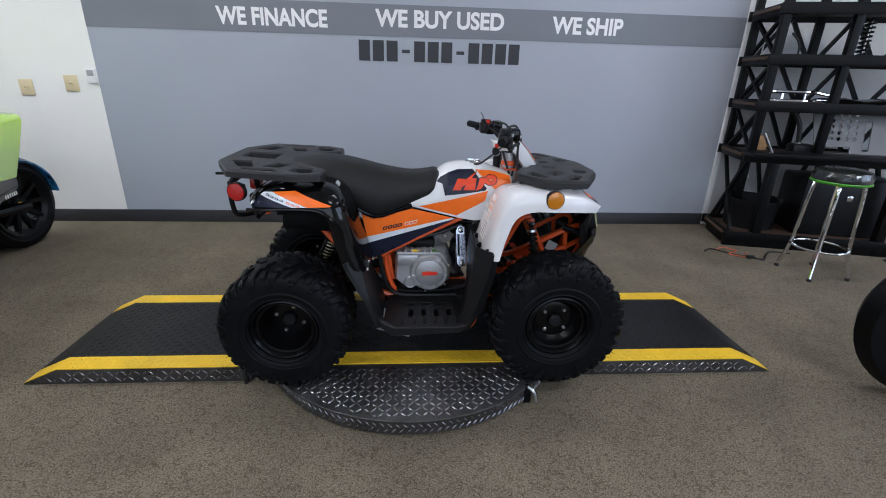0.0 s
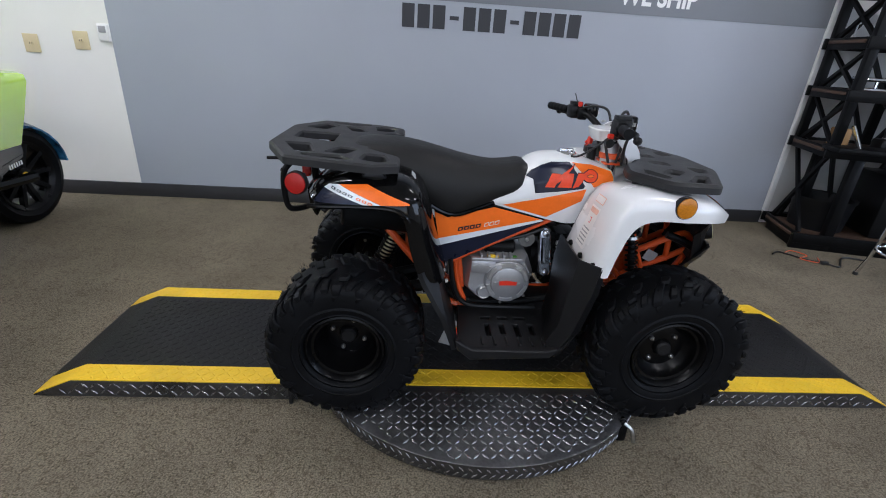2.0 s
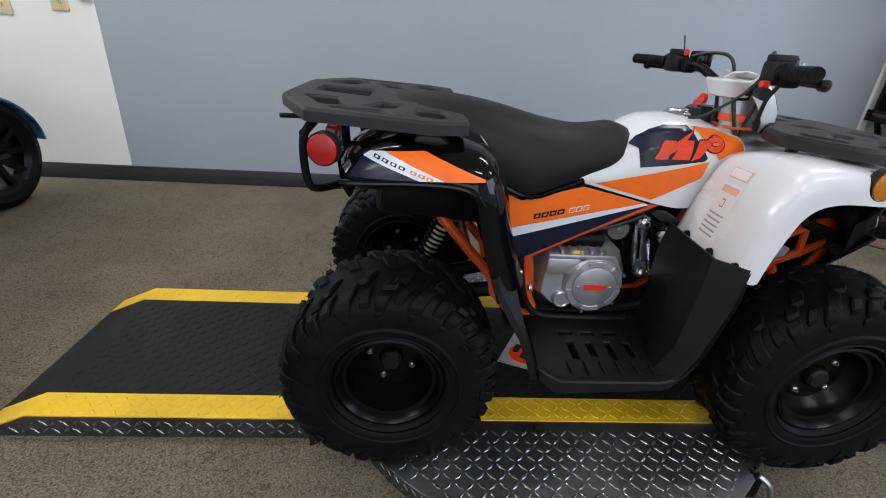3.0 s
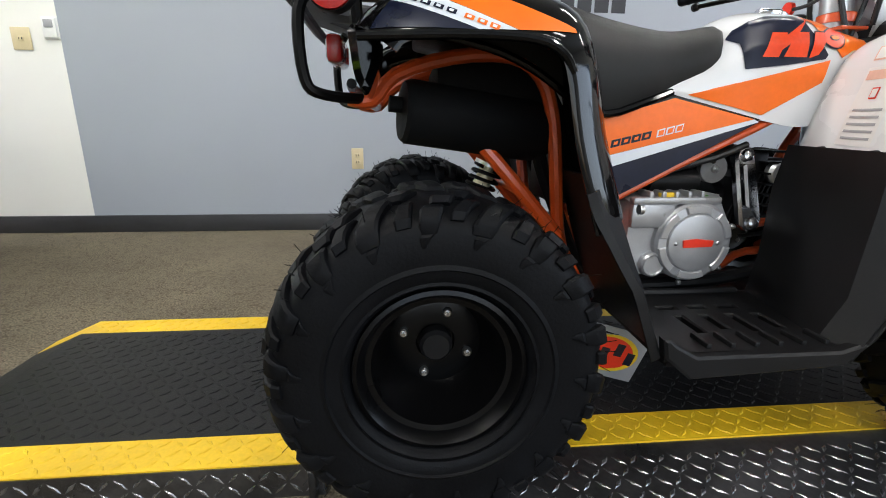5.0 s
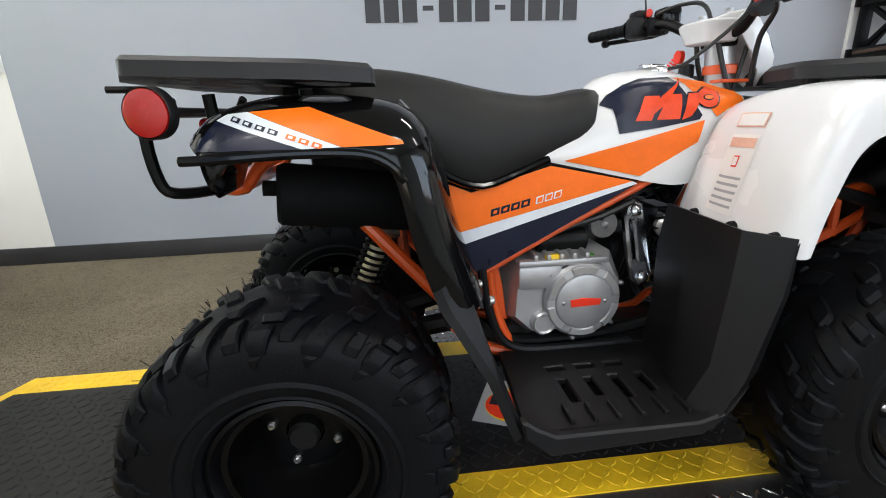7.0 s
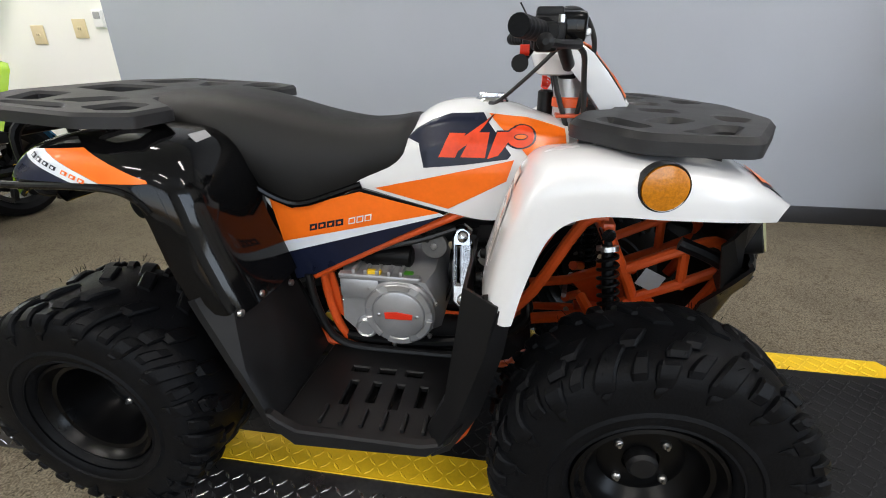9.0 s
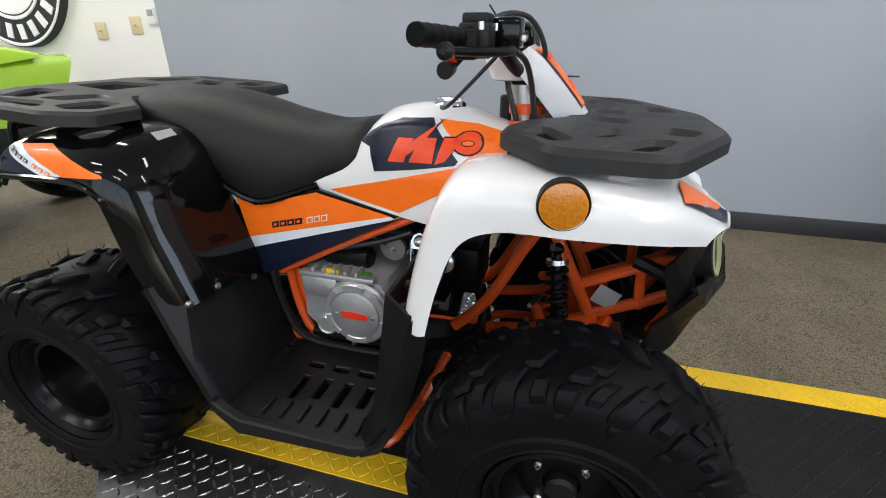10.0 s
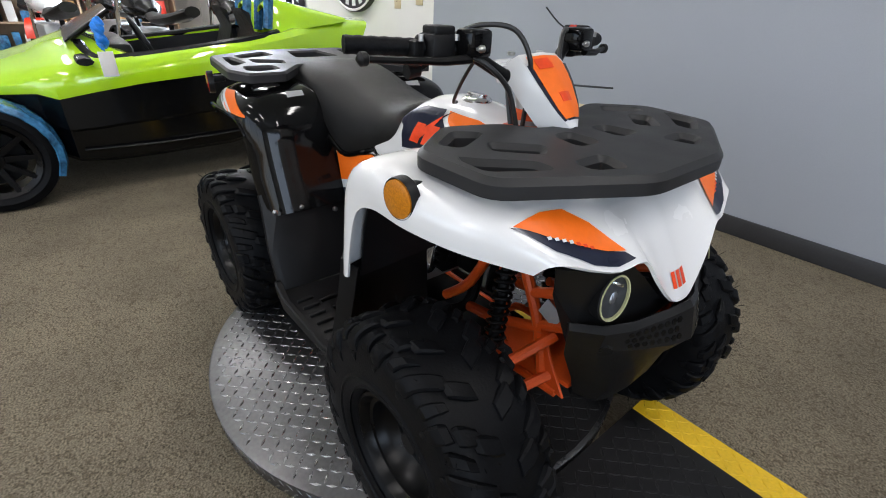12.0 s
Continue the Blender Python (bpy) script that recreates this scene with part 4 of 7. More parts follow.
mirror_y = lambda pts: pts + [(x, -y) for x, y in reversed(pts)]
rr_out = mirror_y([(-0.895, -0.15), (-0.810, -0.315), (-0.575, -0.335), (-0.50, -0.30), (-0.50, -0.20), (-0.60, -0.12)])
rr_holes = []
for s in SIDES:
    rr_holes += [[(-0.845, s * 0.14), (-0.79, s * 0.245), (-0.745, s * 0.235), (-0.78, s * 0.13)],
                 [(-0.77, s * 0.268), (-0.765, s * 0.285), (-0.63, s * 0.297), (-0.67, s * 0.255)],
                 [(-0.715, s * 0.225), (-0.66, s * 0.225), (-0.63, s * 0.15), (-0.68, s * 0.14)],
                 [(-0.61, s * 0.275), (-0.56, s * 0.29), (-0.53, s * 0.265), (-0.55, s * 0.20), (-0.60, s * 0.20)]]
rr_holes.append([(-0.84, -0.05), (-0.84, 0.05), (-0.72, 0.07), (-0.72, -0.07)])
rear_rack = part("rear_rack", sloped(slab(rounded(rr_out, 0.2, 0.010), [rounded(h, 0.25, 0.010, 3) for h in rr_holes], 0.827, 0.852, 0.006), -0.5, -0.05), RACK_PLASTIC, quad, "matt black moulded rear rack", 32)
for s in SIDES:
    part("rack_post", tube([(-0.60, s * 0.24, 0.825), (-0.60, s * 0.23, 0.775)], 0.010, 8), BLACK_STEEL, rear_rack)
    part("rack_post", tube([(-0.76, s * 0.17, 0.825), (-0.755, s * 0.16, 0.70)], 0.010, 8), BLACK_STEEL, rear_rack)
fr_out = mirror_y([(0.285, -0.055), (0.225, -0.10), (0.190, -0.215), (0.278, -0.330), (0.432, -0.320), (0.545, -0.105)])
fr_holes = []
for s in SIDES:
    fr_holes += [[(0.228, s * 0.21), (0.282, s * 0.288), (0.310, s * 0.268), (0.258, s * 0.165)],
                 [(0.33, s * 0.305), (0.40, s * 0.305), (0.455, s * 0.20), (0.42, s * 0.20), (0.355, s * 0.285)],
                 [(0.30, s * 0.21), (0.335, s * 0.235), (0.40, s * 0.165), (0.37, s * 0.13)],
                 [(0.44, s * 0.165), (0.475, s * 0.165), (0.50, s * 0.105), (0.44, s * 0.085)],
                 [(0.33, s * 0.03), (0.33, s * 0.075), (0.40, s * 0.09), (0.40, s * 0.03)]]
fr_holes = [[(sum(p[0] for p in h) / len(h) * 0.26 + x * 0.74, sum(p[1] for p in h) / len(h) * 0.26 + y * 0.74) for x, y in h] for h in fr_holes]
front_rack = part("front_rack", sloped(slab(rounded(fr_out, 0.25, 0.03), [rounded(h, 0.25, 0.010, 3) for h in fr_holes], 0.820, 0.848, 0.009), 0.2, -0.03), RACK_PLASTIC, quad, "matt black moulded front rack", 32)
for s in SIDES:
    part("rack_post", box((0.222, s * 0.215, 0.795), (0.024, 0.012, 0.066), 0.003), BLACK_PLASTIC, front_rack)
    part("rack_post", box((0.40, s * 0.25, 0.795), (0.022, 0.016, 0.05), 0.003), BLACK_PLASTIC, front_rack)


# rear fenders: a skin carried along a side profile
def swept(path, prof, thick):
    """prof: (y, offset outward); outward is to the left of the path's run."""
    pts = smooth_path([(x, 0, z) for x, z in path], 3)
    rows = []
    for i, p in enumerate(pts):
        d = (pts[min(i + 1, len(pts) - 1)] - pts[max(i - 1, 0)]).normalized()
        nrm = Vector((-d.z, 0, d.x))
        rows.append([p + nrm * o + Vector((0, y, 0)) for y, o in prof])
    return loft(rows, False, thick=thick)


REAR_PATH = [(-0.744, 0.756), (-0.728, 0.774), (-0.70, 0.789), (-0.63, 0.803), (-0.52, 0.799), (-0.455, 0.778), (-0.422, 0.72), (-0.402, 0.63), (-0.380, 0.56), (-0.360, 0.50), (-0.340, 0.435), (-0.316, 0.37), (-0.290, 0.30)]
LIP = smooth_path([(-0.1165, -0.004, 0), (-0.1185, 0.012, 0), (-0.15, 0.016, 0), (-0.20, 0.016, 0), (-0.25, 0.014, 0), (-0.285, 0.009, 0), (-0.314, -0.002, 0), (-0.336, -0.022, 0), (-0.350, -0.050, 0), (-0.351, -0.060, 0)], 3)
both("rear_fender", lambda: swept(REAR_PATH[:10], [(p.x, p.y) for p in LIP], 0.005), BLACK_GLOSS, "gloss black rear fender", 70)
both("fender_rim", lambda: tube([(-0.745, -0.346, 0.738), (-0.70, -0.350, 0.739), (-0.60, -0.351, 0.742), (-0.52, -0.351, 0.738), (-0.484, -0.350, 0.722), (-0.468, -0.347, 0.70)], 0.0065, 10, 4), BLACK_GLOSS, "rolled edge of the fender")


def footwell_back():
    """The slanted facet under the fender narrows to a thin edge at the footboard."""
    pts = smooth_path([(x, 0, z) for x, z in REAR_PATH[8:]], 3)
    rows = []
    for i, p in enumerate(pts):
        d = (pts[min(i + 1, len(pts) - 1)] - pts[max(i - 1, 0)]).normalized()
        nrm = Vector((-d.z, 0, d.x))
        f = min(1.0, max(0.0, (0.53 - p.z) / 0.12))
        prof = [(-0.105, -0.012), (-0.20, -0.010), (-0.275 - 0.075 * f, -0.010), (-0.318 - 0.046 * f, -0.010 - 0.004 * f), (-0.352 - 0.018 * f, -0.046 + 0.028 * f), (-0.353 - 0.018 * f, -0.060 + 0.028 * f)]
        rows.append([p + nrm * o + Vector((0, y, 0)) for y, o in prof])
    return loft(rows, False, thick=0.005)


both("footwell_back", footwell_back, BLACK_PLASTIC, "textured black footwell back wall", 18)


lip_mesh = swept(REAR_PATH[:10], [(p.x, p.y) for p in LIP], 0)
lip_mesh.normal_update()
LIP_SKIN = BVHTree.FromBMesh(lip_mesh)


def lip_patch(pts, lift):
    """A decal of any outline in x, z laid on the fender's lip."""
    bm = bmesh.new()
    bm.faces.new([bm.verts.new((x, 0, z)) for x, z in pts])
    bmesh.ops.triangulate(bm, faces=bm.faces[:])
    bmesh.ops.subdivide_edges(bm, edges=bm.edges[:], cuts=7, use_grid_fill=True)
    for v in bm.verts:
        hit, n, _, _ = LIP_SKIN.ray_cast(Vector((v.co.x, -0.6, v.co.z)), Vector((0, 1, 0)))
        if hit:
            v.co = hit + (n if n.y < 0 else -n) * lift
    return bm


both("navy_decal", lambda: lip_patch([(-0.729, 0.748), (-0.722, 0.760), (-0.703, 0.784), (-0.596, 0.748)], 0.0014), NAVY_DECAL, "navy decal")
both("white_decal", lambda: lip_patch([(-0.703, 0.7845), (-0.690, 0.792), (-0.662, 0.794), (-0.545, 0.748), (-0.595, 0.748)], 0.0014), WHITE_DECAL, "white decal stripe")
both("orange_decal", lambda: lip_patch([(-0.661, 0.794), (-0.585, 0.798), (-0.468, 0.753), (-0.466, 0.748), (-0.544, 0.748)], 0.0014), ORANGE_DECAL, "orange decal")
for i in range(7):
    x, z = -0.676 + 0.0158 * i + (0.006 if i > 3 else 0), 0.7850 - 0.0052 * i - (0.0020 if i > 3 else 0)
    both("letter_bar", lambda: lip_patch([(x - 0.004, z + 0.0040), (x + 0.0075, z + 0.0000), (x + 0.0045, z - 0.0055), (x - 0.007, z - 0.0015)], 0.0024), NAVY_DECAL if i < 4 else ORANGE_DECAL)
    both("letter_gap", lambda: lip_patch([(x - 0.0018, z + 0.0016), (x + 0.0034, z - 0.0002), (x + 0.0018, z - 0.0032), (x - 0.0034, z - 0.0014)], 0.0032), WHITE_DECAL)
both("label_sticker", lambda: box((-0.4530, -0.200, 0.7945), (0.034, 0.048, 0.0015), 0, None, Matrix.Rotation(radians(47), 3, "Y")), LABEL_GREY, "grey printed label")
for x, y, z in ((-0.358, -0.338, 0.517), (-0.362, -0.261, 0.514), (-0.352, -0.164, 0.488)):
    both("fender_bolt", lambda: lathe([(0.010, 0.0075), (0.016, 0.007), (0.018, 0.004)], 14, (x - 0.004, y, z), "x"), BOLT_STEEL, "zinc fender bolt")

# tail guard, reflectors
both("tail_guard", lambda: tube([(-0.815, -0.20, 0.83), (-0.838, -0.22, 0.79), (-0.836, -0.215, 0.70), (-0.812, -0.2, 0.677), (-0.75, -0.115, 0.675)], 0.009, 8, 4), BLACK_STEEL, "black tubular tail guard")
part("guard_tube", tube([(-0.838, -0.22, 0.80), (-0.845, 0, 0.80), (-0.838, 0.22, 0.80)], 0.009, 8, 3), BLACK_STEEL, quad)
part("guard_tube", tube([(-0.775, -0.12, 0.70), (-0.785, 0, 0.70), (-0.775, 0.12, 0.70)], 0.009, 8, 3), BLACK_STEEL, quad)
part("guard_tube", tube([(-0.835, -0.20, 0.832), (-0.885, -0.21, 0.833)], 0.005, 8), BLACK_STEEL, quad)
part("tail_light", box((-0.81, 0, 0.765), (0.03, 0.13, 0.05), 0.01), RED_LENS, quad, "red tail light")
both("tail_panel", lambda: side_plate(rounded([(-0.768, 0.772), (-0.718, 0.772), (-0.722, 0.715), (-0.742, 0.668), (-0.760, 0.70)], 0.3, 0.02), -0.255, -0.140, chamfer=0.012), BLACK_GLOSS, "black tail bracket")


def reflector(c, r, facing, material, label):
    for s in SIDES:
        m = Matrix.Translation((c[0], s * abs(c[1]), c[2])) @ Matrix.Rotation(radians(facing if s < 0 else 180 - facing), 4, "Z")
        rf = part("reflector", lathe([(0.012, r * 1.04), (-0.002, r * 1.04), (-0.005, r), (-0.003, r * 0.95)], 36, caps=False), BLACK_PLASTIC, quad, label, 35, m)
        part("lens", lathe([(0.0, r * 0.96), (-0.006, r * 0.93), (-0.0085, r * 0.6), (-0.0095, 0.0005)], 36), material, rf)
        part("stalk", box((0, 0.02, r * 0.3), (0.02, 0.05, 0.02), 0.004), BLACK_PLASTIC, rf)


reflector((-0.775, -0.335, 0.797), 0.031, -12, RED_LENS, "round red rear reflector")
reflector((0.303, -0.372, 0.786), 0.0315, 6, AMBER, "round amber side reflector")

# side panels under the seat
PY = -0.122
both("side_panel", lambda: side_plate([(-0.445, 0.725), (-0.39, 0.665), (-0.33, 0.645), (-0.19, 0.69), (-0.012, 0.648), (-0.31, 0.487), (-0.37, 0.465), (-0.40, 0.60)], PY, PY + 0.012, chamfer=0.003), BLACK_GLOSS, "gloss black side panel")


def panel_patch(pts, lift):
    return side_plate(pts, PY - lift, PY - lift + 0.0015)


both("orange_decal", lambda: panel_patch([(-0.386, 0.660), (-0.34, 0.6415), (-0.19, 0.684), (-0.028, 0.648), (-0.368, 0.566)], 0.0022), ORANGE_DECAL, "orange decal")
both("white_decal", lambda: panel_patch([(-0.368, 0.5655), (-0.028, 0.6478), (-0.018, 0.643), (-0.362, 0.541)], 0.0022), WHITE_DECAL, "pale blue-white decal stripe")
both("white_decal", lambda: panel_patch([(-0.430, 0.716), (-0.387, 0.664), (-0.384, 0.640)], 0.0022), WHITE_DECAL)
both("navy_decal", lambda: panel_patch([(-0.362, 0.5405), (-0.018, 0.6425), (-0.305, 0.492), (-0.350, 0.476)], 0.0022), NAVY_DECAL, "navy decal")
for i in range(4):
    x, z = -0.305 + 0.0195 * i, 0.594 + 0.0045 * i
    both("letter_bar", lambda: panel_patch([(x, z), (x + 0.0165, z + 0.004), (x + 0.0185, z + 0.018), (x + 0.0015, z + 0.014)], 0.0036), NAVY_DECAL)
    both("letter_gap", lambda: panel_patch([(x + 0.0050, z + 0.0052), (x + 0.0120, z + 0.0069), (x + 0.0132, z + 0.0128), (x + 0.0060, z + 0.0108)], 0.0044), ORANGE_DECAL)
for i in range(3):
    x, z = -0.218 + 0.0175 * i, 0.6135 + 0.0042 * i
    both("letter_bar", lambda: panel_patch([(x, z), (x + 0.0140, z + 0.0035), (x + 0.0160, z + 0.0175), (x + 0.0015, z + 0.0135)], 0.0036), WHITE_DECAL)
    both("letter_gap", lambda: panel_patch([(x + 0.0025, z + 0.0028), (x + 0.0122, z + 0.0052), (x + 0.0135, z + 0.0146), (x + 0.0038, z + 0.0118)], 0.0044), ORANGE_DECAL)

# white tank cover
st = [(-0.215, 0.685, 0.688, 0.70, 0.705, 0.112), (-0.185, 0.688, 0.70, 0.725, 0.735, 0.112), (-0.13, 0.674, 0.70, 0.755, 0.770, 0.116), (-0.09, 0.664, 0.705, 0.79, 0.815, 0.118), (-0.05, 0.655, 0.72, 0.815, 0.843, 0.119), (0.0, 0.645, 0.725, 0.825, 0.853, 0.119), (0.06, 0.635, 0.73, 0.823, 0.854, 0.118), (0.11, 0.640, 0.73, 0.812, 0.845, 0.115), (0.16, 0.66, 0.735, 0.80, 0.828, 0.108), (0.21, 0.69, 0.74, 0.795, 0.815, 0.10)]
rows = []
for x, zb, zm, zs, zt, hw in st:
    half = [(hw * 0.97, zb), (hw, zm), (hw * 0.95, zm * 0.45 + zs * 0.55), (hw * 0.80, zs), (hw * 0.5, zs * 0.35 + zt * 0.65), (hw * 0.18, zt)]
    rows.append([(x, -y, z) for y, z in half] + [(x, y, z) for y, z in reversed(half)])
n = len(rows[0])
cols = [smooth_path([r[i] for r in rows], 3) for i in range(n)]
tank_rows = [[cols[i][k] for i in range(n)] for k in range(len(cols[0]))]
tank_mesh = loft(tank_rows, False)
tank_mesh.normal_update()
TANK_SKIN = BVHTree.FromBMesh(tank_mesh)
tank = part("tank_cover", loft(tank_rows, False, thick=0.005), WHITE_GLOSS, quad, "glossy white tank cover", 45)


def tank_poly(pts, lift, cuts=6):
    """A decal of any outline in x, z laid on the tank cover."""
    bm = bmesh.new()
    bm.faces.new([bm.verts.new((x, 0, z)) for x, z in pts])
    bmesh.ops.triangulate(bm, faces=bm.faces[:])
    bmesh.ops.subdivide_edges(bm, edges=bm.edges[:], cuts=cuts, use_grid_fill=True)
    for v in bm.verts:
        hit, n, _, _ = TANK_SKIN.ray_cast(Vector((v.co.x, -0.6, v.co.z)), Vector((0, 1, 0)))
        if hit:
            v.co = hit + (n if n.y < 0 else -n) * lift
    return bm


def oval(cx, cz, rx, rz, n=22):
    return [(cx + rx * math.cos(2 * math.pi * k / n), cz + rz * math.sin(2 * math.pi * k / n)) for k in range(n)]


both("navy_decal", lambda: tank_poly([(-0.092, 0.788), (-0.075, 0.805), (-0.045, 0.822), (-0.01, 0.833), (0.05, 0.835), (0.106, 0.765), (0.100, 0.757), (0.02, 0.745), (-0.059, 0.736), (-0.049, 0.750), (-0.050, 0.766), (-0.068, 0.780)], 0.0020, 17), NAVY_DECAL, "navy decal")
both("orange_decal", lambda: tank_poly([(0.060, 0.834), (0.13, 0.826), (0.203, 0.806), (0.206, 0.782), (0.165, 0.775), (0.138, 0.761), (0.126, 0.774)], 0.0020, 17), ORANGE_DECAL, "orange decal")
both("orange_decal", lambda: tank_poly([(-0.161, 0.691), (-0.03, 0.722), (0.112, 0.756), (0.100, 0.716), (-0.011, 0.656)], 0.0020, 17), ORANGE_DECAL, "orange decal")
LOGO = [[(-0.030, 0.758), (-0.010, 0.801), (0.020, 0.801), (0.002, 0.758)], [(-0.008, 0.778), (0.066, 0.829), (0.034, 0.790), (0.004, 0.768)], [(0.012, 0.759), (0.034, 0.803), (0.064, 0.803), (0.058, 0.759)], [(0.062, 0.757), (0.078, 0.804), (0.112, 0.804), (0.082, 0.764)]]
LOGO.append(oval(0.121, 0.795, 0.025, 0.018))
for q in LOGO:
    c = (sum(p[0] for p in q) / len(q), sum(p[1] for p in q) / len(q))
    both("logo_outline", lambda: tank_poly([(c[0] + (p[0] - c[0]) * 1.16, c[1] + (p[1] - c[1]) * 1.13) for p in q], 0.0027), NAVY_DECAL)
    both("logo_shape", lambda: tank_poly(q, 0.0039), LOGO_RED, "red-orange logo shape")
both("logo_outline", lambda: tank_poly(oval(0.121, 0.795, 0.0125, 0.0055), 0.0049), NAVY_DECAL)
both("logo_shape", lambda: tank_poly(oval(0.121, 0.795, 0.0105, 0.0038), 0.0057), ORANGE_DECAL)
part("fuel_cap", lathe([(0.838, 0.034), (0.853, 0.034), (0.857, 0.030), (0.859, 0.026), (0.859, 0.001)], 32, (0.06, 0, 0), "z"), CHROME, quad, "chrome fuel cap")
part("cap_lever", box((0.06, 0, 0.862), (0.05, 0.016, 0.008), 0.002), CHROME, quad)

# front fenders and hood: one white skin from side to side
COLS = [
    (-0.374, [(0.124, 0.562), (0.142, 0.64), (0.172, 0.715), (0.225, 0.742), (0.32, 0.743), (0.41, 0.736), (0.492, 0.718)]),
    (-0.374, [(0.108, 0.560), (0.124, 0.66), (0.145, 0.755), (0.20, 0.782), (0.31, 0.781), (0.41, 0.769), (0.505, 0.732)]),
    (-0.352, [(0.082, 0.566), (0.106, 0.68), (0.142, 0.780), (0.19, 0.806), (0.30, 0.803), (0.42, 0.786), (0.522, 0.735)]),
    (-0.27, [(0.071, 0.570), (0.098, 0.68), (0.135, 0.785), (0.19, 0.812), (0.30, 0.809), (0.44, 0.789), (0.537, 0.722)]),
    (-0.19, [(0.070, 0.576), (0.098, 0.68), (0.135, 0.783), (0.20, 0.805), (0.31, 0.806), (0.44, 0.793), (0.552, 0.711)]),
    (-0.12, [(0.074, 0.586), (0.106, 0.69), (0.148, 0.770), (0.22, 0.792), (0.33, 0.796), (0.455, 0.787), (0.562, 0.716)]),
    (-0.085, [(0.19, 0.70), (0.20, 0.73), (0.215, 0.765), (0.26, 0.787), (0.35, 0.792), (0.47, 0.780), (0.573, 0.677)]),
    (-0.035, [(0.25, 0.74), (0.255, 0.755), (0.265, 0.77), (0.29, 0.784), (0.37, 0.788), (0.48, 0.772), (0.584, 0.626)]),
    (0.0, [(0.25, 0.74), (0.255, 0.755), (0.265, 0.77), (0.29, 0.784), (0.37, 0.788), (0.485, 0.770), (0.588, 0.618)])]
full = COLS + [(-y, p) for y, p in reversed(COLS[:-1])]
def tuck(x, y):
    """The outer edge draws in towards the nose."""
    f = max(0.0, x - 0.36) / 0.17
    return y * (1 - 0.33 * f ** 1.3 * min(1.0, max(0.0, (abs(y) - 0.1) / 0.27)))


fine = [smooth_path([(x, tuck(x, y), z) for x, z in p], 6) for y, p in full]
across = [smooth_path([c[k] for c in fine], 3) for k in range(len(fine[0]))]
fine = [[across[k][i] for k in range(len(across))] for i in range(len(across[0]))]
hood = part("front_fender", loft(fine, False, thick=0.005), WHITE_GLOSS, quad, "glossy white front fender and hood", 45)


def hood_point(u, v, lift):
    """u along the column (0..1), v across (0 near .. 1 far)."""
    fi, fk = v * (len(fine) - 1), u * (len(fine[0]) - 1)
    i, k = min(int(fi), len(fine) - 2), min(int(fk), len(fine[0]) - 2)
    a, b = fi - i, fk - k
    p = (fine[i][k] * (1 - b) + fine[i][k + 1] * b) * (1 - a) + (fine[i + 1][k] * (1 - b) + fine[i + 1][k + 1] * b) * a
    e1, e2 = fine[i][k + 1] - fine[i][k], fine[i + 1][k] - fine[i][k]
    n = e1.cross(e2)
    n = n.normalized() if n.length > 1e-9 else Vector((0, 0, 1))
    if n.dot(p - Vector((0.32, p.y * 0.9, 0.62))) < 0:
        n = -n
    return p + n * lift


def hood_patch(c, lift, nu=6, nv=6):
    rows = []
    for i in range(nu + 1):
        s = i / nu
        rows.append([hood_point(*[(c[0][q] * (1 - s) + c[1][q] * s) * (1 - t) + (c[3][q] * (1 - s) + c[2][q] * s) * t for q in (0, 1)], lift) for t in [j / nv for j in range(nv + 1)]])
    return loft(rows, False)


def hood_z(x, y):
    """Height of the hood's skin at x, y, from its columns; x at least 0.3."""
    ends = []
    for c in fine[:len(fine) // 2 + 1]:
        for a, b in zip(c[len(c) // 2:], c[len(c) // 2 + 1:]):
            if a.x <= x <= b.x:
                f = (x - a.x) / (b.x - a.x)
                ends.append((a.y + (b.y - a.y) * f, a.z + (b.z - a.z) * f))
                break
    for (y0, z0), (y1, z1) in zip(ends, ends[1:]):
        if y0 <= y <= y1:
            return z0 + (z1 - z0) * (y - y0) / max(1e-6, y1 - y0)
    return ends[0][1] if y < ends[0][0] else ends[-1][1]


def hood_poly(pts, lift):
    """A decal of any outline in x, y laid on the hood, raised square to it."""
    bm = bmesh.new()
    bm.faces.new([bm.verts.new((x, y, 0)) for x, y in pts])
    bmesh.ops.triangulate(bm, faces=bm.faces[:])
    bmesh.ops.subdivide_edges(bm, edges=bm.edges[:], cuts=9, use_grid_fill=True)
    e = 0.004
    for v in bm.verts:
        x, y = v.co.x, v.co.y
        z = hood_z(x, y)
        n = Vector(((hood_z(x - e, y) - z) / e, (z - hood_z(x, y + e)) / e, 1.0)).normalized()
        v.co = Vector((x, y, z)) + n * lift
    return bm


both("navy_decal", lambda: hood_poly([(0.450, -0.298), (0.500, -0.222), (0.538, -0.142), (0.552, -0.132), (0.546, -0.165), (0.532, -0.207), (0.500, -0.256)], 0.0016), NAVY_DECAL, "navy decal")
both("orange_decal", lambda: hood_poly([(0.452, -0.293), (0.452, -0.240), (0.460, -0.202), (0.488, -0.172), (0.538, -0.140), (0.523, -0.176), (0.506, -0.215), (0.482, -0.255)], 0.0028), ORANGE_DECAL, "orange decal")
for i in range(7):
    f = i / 6
    x, y = 0.484 + 0.030 * f, -0.254 + 0.060 * f
    both("letter_bar", lambda: hood_poly([(x - 0.0022, y - 0.0036), (x - 0.0008, y + 0.0030), (x + 0.0030, y + 0.0022), (x + 0.0016, y - 0.0044)], 0.0038), WHITE_DECAL if i < 4 else LOGO_RED)
